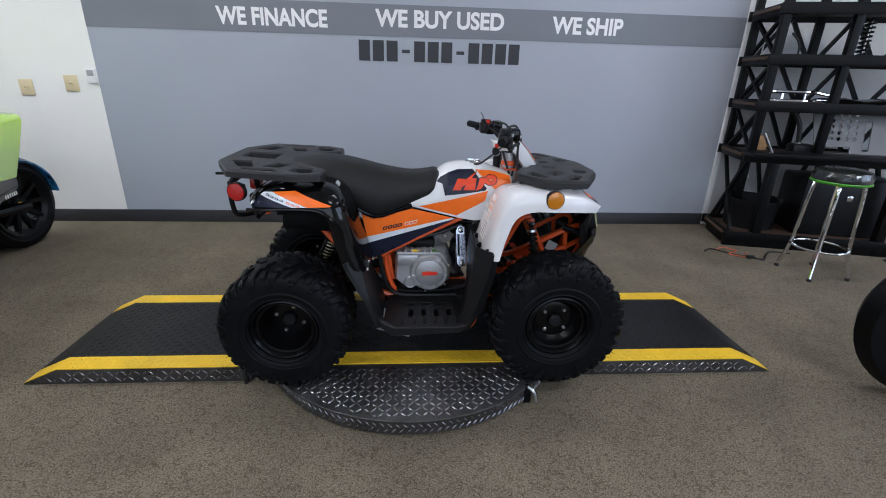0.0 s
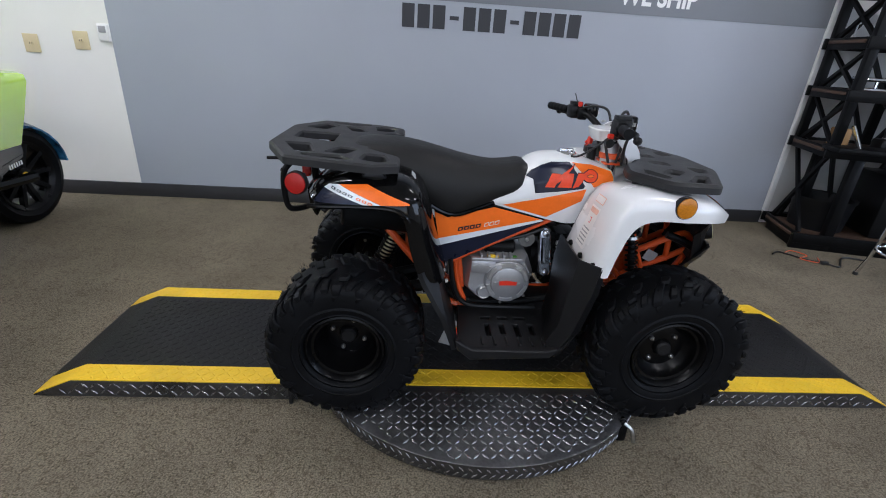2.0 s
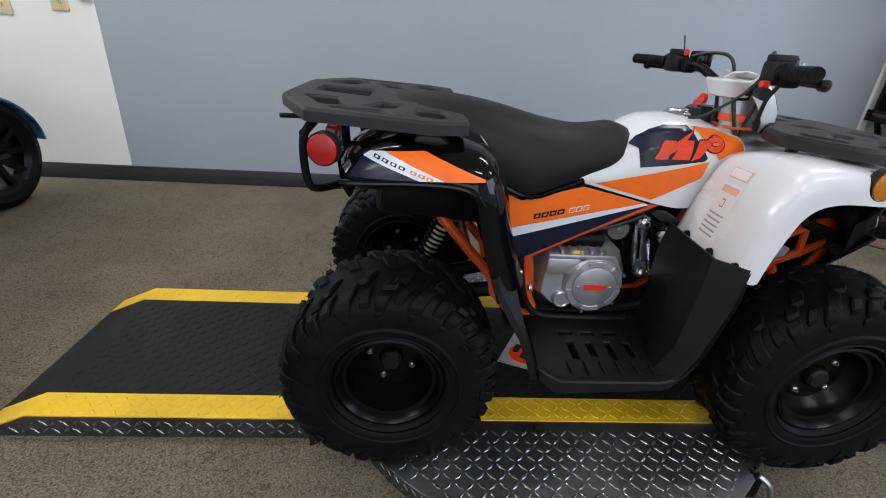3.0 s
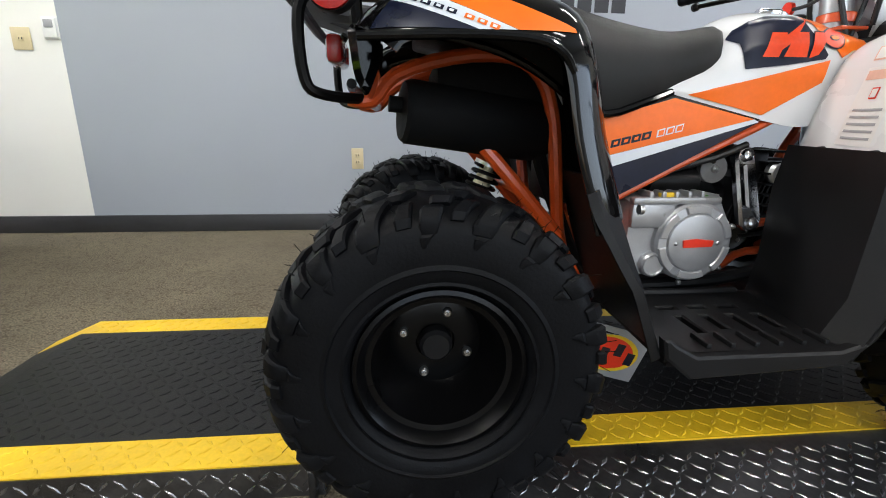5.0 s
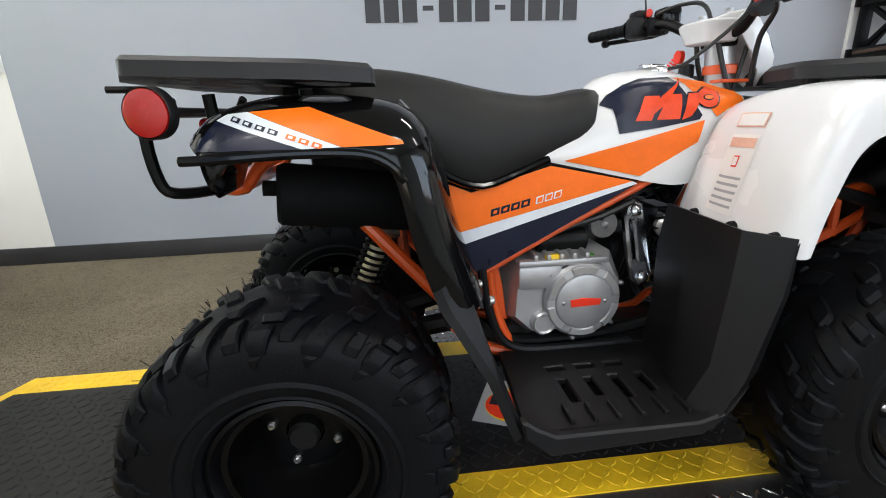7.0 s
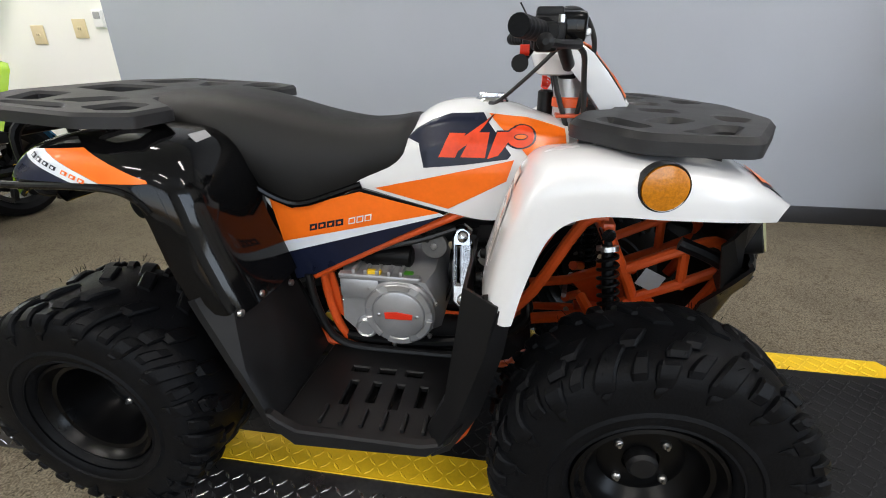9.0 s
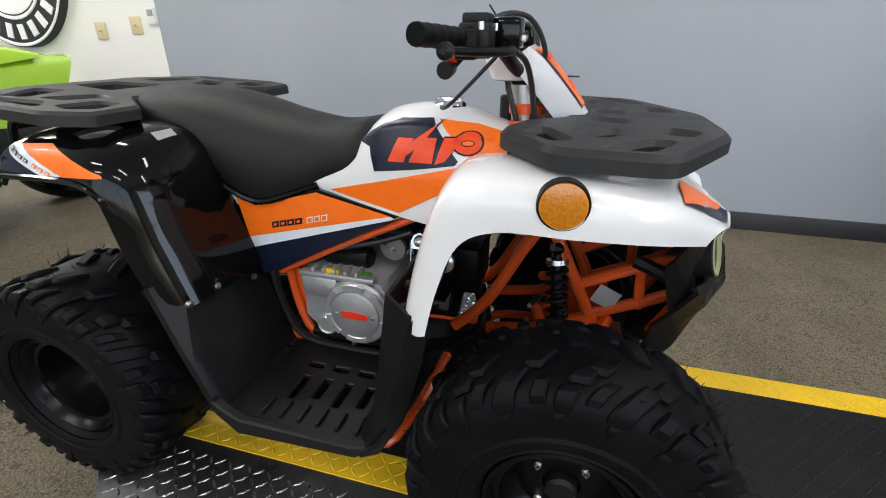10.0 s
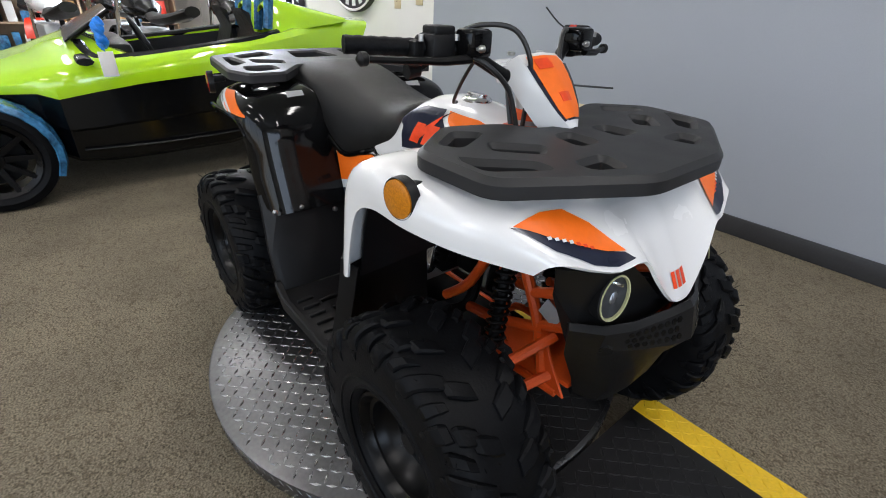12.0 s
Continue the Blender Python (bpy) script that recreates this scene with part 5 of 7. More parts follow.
for i in range(3):
    v = 0.463 + 0.027 * i
    part("nose_logo", hood_patch([(0.946, v + 0.003), (0.946, v + 0.022), (0.972, v + 0.018), (0.972, v - 0.001)], 0.0014, 4, 4), LOGO_RED, quad, "red nose mark")
both("warning_label", lambda: hood_patch([(0.06, 3.15 / 16), (0.245, 3.15 / 16), (0.245, 3.95 / 16), (0.06, 3.95 / 16)], 0.0016), LABEL_WHITE, "white warning label")
both("label_header", lambda: hood_patch([(0.215, 3.2 / 16), (0.237, 3.2 / 16), (0.237, 3.9 / 16), (0.215, 3.9 / 16)], 0.0026), LABEL_PINK, "faded orange label header")
both("label_sign", lambda: hood_patch([(0.168, 3.47 / 16), (0.196, 3.47 / 16), (0.196, 3.63 / 16), (0.168, 3.63 / 16)], 0.0026), RED_DECAL, "red warning sign")
both("label_sign", lambda: hood_patch([(0.1715, 3.49 / 16), (0.1925, 3.49 / 16), (0.1925, 3.61 / 16), (0.1715, 3.61 / 16)], 0.0034), LABEL_WHITE)
for k in range(5):
    both("label_line", lambda: hood_patch([(0.075 + 0.016 * k, 3.22 / 16), (0.081 + 0.016 * k, 3.22 / 16), (0.081 + 0.016 * k, 3.86 / 16), (0.075 + 0.016 * k, 3.86 / 16)], 0.0026, 1, 4), LABEL_GREY)
both("upper_label", lambda: hood_patch([(0.262, 3.15 / 16), (0.30, 3.15 / 16), (0.30, 3.95 / 16), (0.262, 3.95 / 16)], 0.0016), LABEL_PINK, "faded red-framed label")
both("upper_label_field", lambda: hood_patch([(0.266, 3.19 / 16), (0.296, 3.19 / 16), (0.296, 3.91 / 16), (0.266, 3.91 / 16)], 0.0024), LABEL_WHITE)
for x, y, z in ((0.086, -0.348, 0.588), (0.070, -0.278, 0.590), (0.070, -0.180, 0.592)):
    both("fender_bolt", lambda: lathe([(0.004, 0.010), (-0.004, 0.009), (-0.007, 0.004)], 14, (x - 0.004, y, z), "x"), BLACK_STEEL)
both("inner_fender", lambda: loft([[(x + 0.01, y, z - 0.03) for x, z in p[:-2]] for y, p in ((-0.33, COLS[2][1]), (-0.11, COLS[3][1]))], False, thick=0.004), BLACK_PLASTIC, "black inner fender")

# footwells
both("footboard", lambda: slab([(-0.302, -0.372), (-0.285, -0.11), (0.06, -0.11), (0.03, -0.368)], [[(-0.20 + 0.05 * i, -0.30 + 0.012 * (i % 2)), (-0.185 + 0.05 * i, -0.30 + 0.012 * (i % 2)), (-0.185 + 0.05 * i, -0.23), (-0.20 + 0.05 * i, -0.23)] for i in range(4)] + [[(-0.21 + 0.06 * i, -0.20), (-0.175 + 0.06 * i, -0.20), (-0.175 + 0.06 * i, -0.185), (-0.21 + 0.06 * i, -0.185)] for i in range(3)], 0.288, 0.300, 0.003), BLACK_PLASTIC, "black ribbed footboard")
both("footboard_base", lambda: slab([(-0.285, -0.355), (-0.28, -0.115), (0.05, -0.115), (0.02, -0.350)], [], 0.270, 0.276), BLACK_PLASTIC, "black plate under the footboard")
for i in range(6):
    both("foot_rib", lambda: box((-0.22 + 0.04 * i, -0.335, 0.303), (0.008, 0.045, 0.010), 0.002), BLACK_PLASTIC)
both("footwell_skirt", lambda: side_plate([(-0.312, 0.33), (-0.306, 0.30), (-0.262, 0.262), (-0.01, 0.274), (0.035, 0.315), (0.055, 0.36), (0.02, 0.312), (-0.02, 0.300), (-0.255, 0.300), (-0.288, 0.318), (-0.302, 0.33)], -0.384, -0.366, chamfer=0.004), BLACK_PLASTIC, "black footwell edge")
both("leg_shield", lambda: loft([[(0.100, -0.374, 0.592), (0.044, -0.33, 0.598), (0.046, -0.13, 0.602)], [(0.085, -0.38, 0.50), (0.034, -0.335, 0.51), (0.038, -0.12, 0.52)], [(0.045, -0.385, 0.37), (0.015, -0.34, 0.37), (0.04, -0.115, 0.38)], [(0.00, -0.383, 0.285), (-0.02, -0.335, 0.295), (0.03, -0.11, 0.30)]], False, thick=0.006), BLACK_PLASTIC, "black leg shield", 25)
both("leg_shield_edge", lambda: loft([[(0.105, -0.372, 0.585), (0.125, -0.352, 0.575)], [(0.085, -0.38, 0.50), (0.115, -0.36, 0.50)], [(0.045, -0.385, 0.37), (0.08, -0.365, 0.37)], [(0.0, -0.383, 0.28), (0.03, -0.365, 0.28)]], False, thick=0.005), BLACK_PLASTIC, "black leg shield edge", 25)
both("foot_rail", lambda: tube([(-0.25, -0.34, 0.272), (0.0, -0.34, 0.272), (0.06, -0.30, 0.30), (0.10, -0.15, 0.36)], 0.010, 8, 3), ORANGE_PAINT, "orange foot rail")
CARD = Matrix.Translation((-0.255, -0.115, 0.168)) @ Matrix.Rotation(radians(17), 4, "Y") @ Matrix.Rotation(radians(8), 4, "X")
# white paper card painted grey, the dimness under the bike put into its colour
part("warning_card", box((0, 0, 0), (0.15, 0.003, 0.12), 0.001), LABEL_GREY, quad, "printed card in a clear bag", at=CARD)
part("card_print", lathe([(-0.0032, 0.05), (-0.0024, 0.05)], 24), YELLOW, quad, "yellow oval print", at=CARD @ Matrix.Diagonal((1.25, 1, 0.9, 1)))
part("card_print", lathe([(-0.0042, 0.045), (-0.0034, 0.045)], 24), RED_DECAL, quad, "red oval print", at=CARD @ Matrix.Translation((-0.006, 0, 0)) @ Matrix.Diagonal((1.25, 1, 0.86, 1)))
for i in range(4):
    part("card_print", box((-0.045 + 0.03 * i, -0.0046, 0.012 - 0.016 * (i % 2)), (0.018, 0.0008, 0.03)), NAVY_DECAL, quad, at=CARD)

# nose, bumper and lights
MASK = [(0.195, 0.530, 0.706), (0.165, 0.540, 0.704), (0.12, 0.547, 0.704), (0.085, 0.556, 0.672), (0.045, 0.566, 0.630), (0.0, 0.572, 0.612)]
cols = [[(x - 0.05, -y, z + 0.015), (x - 0.004, -y, z), (x - 0.012 - 0.10 * max(0, y - 0.1), -y * 0.95, min(z - 0.012, 0.630)), (0.558 - 0.28 * max(0, y - 0.05), -y * 0.93, 0.580), (0.53 - 0.22 * max(0, y - 0.05), -y * 0.88, 0.535)] for y, x, z in MASK]
cols.insert(0, [(0.45, -0.235, 0.726), (0.492, -0.235, 0.711), (0.486, -0.226, 0.690), (0.478, -0.212, 0.660), (0.468, -0.198, 0.640)])
cols += [[(x, -y, z) for x, y, z in c] for c in reversed(cols[:-1])]
part("nose_mask", loft(cols, False, thick=0.006), BLACK_PLASTIC, quad, "black nose mask below the hood", 35)
for s in SIDES:
    hl = part("headlight", lathe([(-0.03, 0.034), (0.004, 0.034), (0.007, 0.031)], 32, axis="x", caps=False), BLACK_PLASTIC, quad, "oval headlight", 35, Matrix.Translation((0.542, s * 0.152, 0.657)) @ Matrix.Rotation(radians(s * 26), 4, "Z") @ Matrix.Rotation(radians(-16), 4, "Y") @ Matrix.Rotation(radians(s * 22), 4, "X") @ Matrix.Diagonal((1, 0.70, 1.18, 1)))
    part("halo_ring", lathe([(0.002, 0.0325), (0.008, 0.0315), (0.008, 0.0295), (0.002, 0.0285)], 32, axis="x", caps=False), HALO, hl, "pale yellow halo ring")
    part("reflector_bowl", lathe([(0.002, 0.0285), (-0.012, 0.018), (-0.02, 0.004)], 28, axis="x"), BOWL, hl, "dark reflector bowl")
    part("projector_lens", lathe([(-0.016, 0.013), (-0.002, 0.0125), (0.003, 0.008), (0.0045, 0.0005)], 24, axis="x"), LENS, hl, "small glassy projector lens")
    part("lamp_bar", box((0.0, 0, 0.018), (0.004, 0.030, 0.006), 0.001), CHROME, hl)


def bumper_row(z, xs, ys, drop):
    half = [(x - 0.036, -y * 0.90, z - d) for x, y, d in zip(xs, ys, drop)]
    return half + [(x, -y, zz) for x, y, zz in reversed(half[:-1])]


bump = part("front_bumper", loft([
    bumper_row(0.612, (0.551, 0.580, 0.600, 0.624, 0.634), (0.236, 0.176, 0.112, 0.045, 0.0), (-0.008, 0.006, 0.010, -0.004, -0.010)),
    bumper_row(0.604, (0.556, 0.586, 0.606, 0.632, 0.643), (0.240, 0.176, 0.120, 0.048, 0.0), (-0.006, 0.012, 0.014, -0.002, -0.008)),
    bumper_row(0.555, (0.540, 0.580, 0.610, 0.645, 0.655), (0.212, 0.176, 0.120, 0.048, 0.0), (-0.010, 0.0, 0.002, 0.0, 0)),
    bumper_row(0.500, (0.515, 0.560, 0.592, 0.615, 0.620), (0.165, 0.142, 0.106, 0.045, 0.0), (0.0, 0.0, 0.0, 0.0, 0)),
    bumper_row(0.420, (0.515, 0.548, 0.575, 0.592, 0.594), (0.118, 0.102, 0.080, 0.040, 0.0), (0.0, 0.0, 0.003, 0.006, 0)),
    bumper_row(0.350, (0.505, 0.525, 0.545, 0.555, 0.556), (0.078, 0.068, 0.054, 0.028, 0.0), (0.0, 0.0, 0.003, 0.004, 0))], False, thick=0.007), BLACK_PLASTIC, quad, "textured black front bumper", 22)


def bumper_face(y, g):
    """A point on the upper front face of the bumper; g runs from 0 at its top to 1 at its fold."""
    a = [(0.0, 0.621, 0.612, 0.633, 0.555), (0.0432, 0.610, 0.606, 0.623, 0.555), (0.108, 0.584, 0.590, 0.588, 0.553), (0.1584, 0.564, 0.592, 0.558, 0.555)]
    for p, q in zip(a, a[1:]):
        if p[0] <= y <= q[0]:
            f = (y - p[0]) / (q[0] - p[0])
            x0, z0, x1, z1 = [p[i] + (q[i] - p[i]) * f for i in range(1, 5)]
            return Vector((x0 - 0.014 + (x1 - x0) * g, -y, z0 + (z1 - z0) * g))


for s in SIDES:
    for j in range(3):
        for i in range(8):
            y, g = 0.030 + 0.0118 * i + (0.0059 if j % 2 else 0), 0.20 + 0.28 * j
            c = bumper_face(y, g)
            e = (bumper_face(y + 0.004, g) - bumper_face(y - 0.004, g)).normalized()
            f = (bumper_face(y, g + 0.1) - bumper_face(y, g - 0.1)).normalized()
            n = e.cross(f).normalized()
            n = n if n.x > 0 else -n
            rim = [c + e * 0.0052 * math.cos(k * math.pi / 3) + f * min(0.0058, 0.11 * (bumper_face(y, 1.0) - bumper_face(y, 0.0)).length) * math.sin(k * math.pi / 3) for k in range(6)]
            bm = loft([[p - n * 0.001 for p in rim], [p + n * 0.0014 for p in rim]])
            if s > 0:
                mirrored(bm)
            part("grille_cell", bm, CAR_BLACK, bump, "black honeycomb grille cell" if i + j == 0 else "")
    part("bumper_arm", tube([(0.55, s * 0.15, 0.555), (0.50, s * 0.11, 0.58), (0.44, s * 0.09, 0.60)], 0.014, 8, 3), BLACK_PLASTIC, quad)

# steering
part("steering_stem", tube([(0.225, 0, 0.60), (0.212, 0, 0.84), (0.203, 0, 0.915)], 0.029, 20), ALLOY_SMOOTH, quad, "silver steering stem")
part("stem_clamp", lathe([(0.842, 0.035), (0.858, 0.035), (0.861, 0.031)], 24, (0.213, 0, 0), "z"), ORANGE_PAINT, quad, "orange stem clamp")
part("stem_plate", box((0.215, 0, 0.828), (0.06, 0.09, 0.007), 0.002), ORANGE_PAINT, quad)
part("bar_clamp", box((0.200, 0, 0.905), (0.034, 0.075, 0.022), 0.006), BLACK_STEEL, quad)
hb = part("handlebar", tube([(0.112, -0.33, 0.972), (0.150, -0.20, 0.968), (0.172, -0.14, 0.962), (0.195, -0.07, 0.925), (0.20, -0.03, 0.918), (0.20, 0.03, 0.918), (0.195, 0.07, 0.925), (0.166, 0.14, 0.962), (0.136, 0.215, 0.966), (0.090, 0.355, 0.968)], 0.0115, 12, 4), BLACK_STEEL, quad, "black tubular handlebar")
for s in SIDES:
    a, b = (Vector((0.108, -0.343, 0.974)), Vector((0.143, -0.218, 0.969))) if s < 0 else (Vector((0.085, 0.370, 0.968)), Vector((0.128, 0.243, 0.967)))
    d = b - a
    pts, rad = [], []
    for k in range(25):
        pts.append(a + d * k / 24)
        rad.append(0.0160 if k in (0, 23, 24) else (0.0140 if (k // 2) % 2 else 0.0148))
    rad[0], rad[-1], rad[-2] = 0.0140, 0.020, 0.020
    part("grip", tube(pts, rad, 18), RUBBER, hb, "ribbed black rubber grip", 25)
    sw = part("switch_box", box(a + d * 1.22, (0.05, 0.052, 0.05), 0.01), BLACK_PLASTIC, hb, "black switch housing")
    part("switch_box_lid", box(a + d * 1.25 + Vector((0, 0, 0.028)), (0.04, 0.042, 0.016), 0.004), BLACK_PLASTIC, hb)
    part("master_cylinder", box(a + d * 1.62 + Vector((0.025, 0, 0.012)), (0.045, 0.05, 0.046), 0.008), BLACK_GLOSS, hb, "black brake reservoir")
    part("clamp_bolt", bolt(a + d * 1.62 + Vector((0.05, 0, 0.005)), 0.006, 0.01), BOLT_STEEL, hb)
    part("lever", tube([a + d * 1.5 + Vector((0.04, 0, -0.012)), a + d * 1.1 + Vector((0.05, 0, -0.016)), a + d * 0.6 + Vector((0.035, s * 0.0, -0.018)), a + d * 0.12 + Vector((0.03, 0, -0.018))], [0.008, 0.007, 0.006, 0.006], 8), BLACK_STEEL, hb, "black brake lever")
    part("lever_ball", lathe([(-0.012, 0.004), (-0.006, 0.011), (0.004, 0.011), (0.01, 0.005)], 14, a + d * 0.12 + Vector((0.03, 0, -0.018)), "y"), BLACK_PLASTIC, hb)
part("throttle_lever", tube([(0.128, -0.185, 0.945), (0.118, -0.20, 0.932), (0.113, -0.212, 0.928)], 0.005, 8, 2), BLACK_STEEL, hb)
part("throttle_thumb", tube([(0.113, -0.200, 0.929), (0.112, -0.225, 0.927)], [0.011, 0.013], 14), BLACK_PLASTIC, hb, "black thumb throttle")
part("kill_switch", lathe([(-0.006, 0.009), (0.006, 0.009)], 14, (0.145, 0.19, 0.995), "y"), RED_DECAL, hb, "red stop switch")
part("key_clip", lathe([(-0.006, 0.014), (0.004, 0.014)], 14, (0.165, 0.075, 0.885), "x"), RED_DECAL, quad, "red tether switch")
part("tether", coil((0.175, 0.10, 0.885), (0.165, 0.115, 0.865), 0.007, 0.002, 4), RED_DECAL, quad, "red coiled tether")
part("ignition_lock", lathe([(0.80, 0.016), (0.865, 0.016), (0.868, 0.012)], 16, (0.168, 0.05, 0), "z"), BLACK_PLASTIC, quad)
COVER = [(0.205, 0.952, 0.058, 0.052), (0.232, 0.934, 0.062, 0.056), (0.262, 0.902, 0.056, 0.049), (0.292, 0.866, 0.042, 0.035), (0.312, 0.838, 0.016, 0.011)]
cover = part("handlebar_cover", loft([[(x - 0.030, -w, z - 0.022), (x - 0.004, -w, z - 0.003), (x + 0.008, -v, z + 0.006), (x + 0.013, 0, z + 0.010), (x + 0.008, v, z + 0.006), (x - 0.004, w, z - 0.003), (x - 0.030, w, z - 0.022)] for x, z, w, v in COVER], False, thick=0.004), WHITE_GLOSS, quad, "white handlebar cover with decals", 40)


def cover_patch(a, b, f, lift, g=-1):
    """A decal across the cover between its rows a and b; f and g: edges as shares of the half-width."""
    rows = []
    for i in range(7):
        q = a + (b - a) * i / 6
        k = min(int(q), 3)
        x, z, w, v = [COVER[k][n] * (1 - q + k) + COVER[k + 1][n] * (q - k) for n in range(4)]
        rows.append([(x + 0.008 + 0.005 * (1 - abs(e)) + lift * 0.7, v * e, z + 0.006 + 0.004 * (1 - abs(e)) + lift * 0.7) for e in [g + (f - g) * n / 6 for n in range(7)]])
    return loft(rows, False, thick=0.0006)


part("cover_navy", cover_patch(0.9, 3.6, 0.98, 0.0016, -0.98), NAVY_DECAL, cover, "navy decal")
part("cover_decal", cover_patch(0.3, 3.5, 0.80, 0.0028, -0.80), ORANGE_DECAL, cover, "orange decal")
part("cover_mark", cover_patch(0.55, 1.2, 0.05, 0.0040, -0.60), LOGO_RED, cover, "red mark")
part("cover_mark", cover_patch(2.3, 2.7, 0.3, 0.0040, -0.3), LOGO_RED, cover)
part("cover_back", loft([[(0.180 + rx * math.copysign(abs(math.cos(a)) ** 0.6, math.cos(a)), ry * math.copysign(abs(math.sin(a)) ** 0.6, math.sin(a)), z) for a in [k * math.pi / 10 for k in range(20)]] for rx, ry, z in ((0.030, 0.036, 0.900), (0.037, 0.045, 0.903), (0.047, 0.057, 0.928), (0.050, 0.060, 0.938), (0.047, 0.057, 0.942), (0.020, 0.026, 0.943))]), WHITE_GLOSS, quad, "white cup round the bar mount", 40)
for y, z in ((-0.04, 0.955), (0.04, 0.955)):
    part("mount_bolt", lathe([(0.0, 0.007), (0.006, 0.007)], 12, (0.185, y, z), "z"), BOLT_STEEL, quad)
for y in (-0.235, -0.165, 0.17, 0.24):
    part("lever_clamp", box((0.150 - 0.10 * (abs(y) - 0.2), y, 0.962), (0.034, 0.022, 0.040), 0.006), BLACK_STEEL, quad)
    part("clamp_screw", lathe([(-0.004, 0.0045), (0.006, 0.0045)], 10, (0.170 - 0.10 * (abs(y) - 0.2), y, 0.985), "z"), BOLT_STEEL, quad)
part("hose_banjo", lathe([(-0.008, 0.009), (0.008, 0.009)], 14, (0.185, -0.145, 0.958), "x"), YELLOW, quad, "brass hose fitting")
part("brake_hose", tube([(0.190, -0.145, 0.958), (0.215, -0.12, 0.94), (0.225, -0.08, 0.90), (0.235, -0.06, 0.83)], 0.005, 8, 4), CABLE, quad, "black brake hose")
part("stop_switch", lathe([(-0.007, 0.008), (0.007, 0.008)], 14, (0.118, -0.205, 0.945), "x"), RED_DECAL, hb, "red stop switch")
part("cable", tube([(0.15, -0.16, 0.985), (0.18, -0.12, 1.005), (0.215, -0.07, 1.00), (0.24, -0.05, 0.955), (0.235, -0.04, 0.90), (0.22, -0.03, 0.80)], 0.0045, 8, 5), CABLE, quad, "black control cable")
part("cable", tube([(0.15, 0.16, 0.985), (0.18, 0.12, 0.998), (0.21, 0.07, 0.985), (0.225, 0.05, 0.90), (0.22, 0.03, 0.80)], 0.0045, 8, 5), CABLE, quad, "black control cable")
part("cable", tube([(0.170, -0.12, 0.945), (0.13, -0.11, 0.905), (0.08, -0.085, 0.86), (0.06, -0.06, 0.852)], 0.0035, 8, 4), CABLE, quad, "thin black cable")
part("cable", tube([(0.17, -0.03, 0.925), (0.185, -0.035, 0.87), (0.21, -0.04, 0.80)], 0.005, 8, 4), CABLE, quad)
part("cable", tube([(0.17, 0.03, 0.925), (0.185, 0.04, 0.87), (0.21, 0.04, 0.80)], 0.005, 8, 4), CABLE, quad)
part("mirror_wire", tube([(0.145, 0.20, 0.985), (0.125, 0.165, 1.005), (0.105, 0.14, 1.035)], 0.0018, 6, 3), CABLE, quad)
part("mirror_wire", tube([(0.245, 0.055, 0.905), (0.275, 0.09, 0.903), (0.30, 0.135, 0.900)], 0.0018, 6, 3), CABLE, quad)


# ---- steel rack, stool and clutter ----
RX, RY, RROT = 2.28, 1.38, -14.0
rack = thing("steel_shelving", "heavy black welded steel shelving with diagonal braces", "shelving", (RX, RY, 0), RROT)
RD, RW, RH = 0.44, 2.0, 2.15
LEVELS = (0.11, 0.71, 1.065, 1.37, 1.68)
for x in (0.0, 0.43, 1.15, 1.86):
    for y in (0.0, RD):
        part("post", box((x, y, (RH + LEVELS[1]) / 2 - 0.02), (0.05, 0.05, RH - LEVELS[1] + 0.04), 0.004), BLACK_STEEL, rack)
for x in (0.17, 1.0, 1.84):
    for y in (0.0, RD):
        part("leg", box((x, y, LEVELS[1] / 2 - 0.02), (0.06, 0.06, LEVELS[1] - 0.04), 0.004), BLACK_STEEL, rack)
for z in LEVELS:
    part("shelf_board", box((RW / 2 - 0.05, RD / 2, z - 0.02), (RW, RD - 0.05, 0.02), 0.003), WOOD, rack, "worn brown board")
    for y in (-0.027, RD + 0.027):
        part("rail", box((RW / 2 - 0.05, y, z - 0.03), (RW, 0.02, 0.07), 0.003), BLACK_STEEL, rack)
    part("side_rail", box((-0.027, RD / 2, z - 0.03), (0.02, RD, 0.07), 0.003), BLACK_STEEL, rack)
for za, zb in zip(LEVELS, LEVELS[1:]):
    for q in (0, 1):
        y0, y1 = (0.02, RD - 0.02) if q else (RD - 0.02, 0.02)
        part("side_brace", tube([(0, y0, za), (0, y1, zb - 0.06)], 0.016, 4), BLACK_STEEL, rack)
    for i in range(3):
        part("back_brace", tube([(0.43 * i + 0.04, RD - 0.02, za), (0.43 * i + 0.2, RD - 0.02, zb - 0.06)], 0.018, 4), BLACK_STEEL, rack)
        part("back_brace", tube([(0.43 * i + 0.39, RD - 0.02, za), (0.43 * i + 0.24, RD - 0.02, zb - 0.06)], 0.018, 4), BLACK_STEEL, rack)
part("plinth", box((RW / 2 - 0.05, -0.012, 0.05), (RW, 0.03, 0.10), 0.004), BLACK_STEEL, rack, "black steel plinth")
part("plinth", box((-0.012, RD / 2, 0.05), (0.03, RD - 0.06, 0.10), 0.004), BLACK_STEEL, rack)
part("bench_top", box((RW / 2 - 0.05, -0.06, 0.715), (RW, 0.2, 0.03), 0.004), BLACK_STEEL, rack, "black bench edge")


def on_shelf(x, y, level):
    c, q = math.cos(radians(RROT)), math.sin(radians(RROT))
    return (RX + c * x - q * y, RY + q * x + c * y, LEVELS[level] - 0.01)


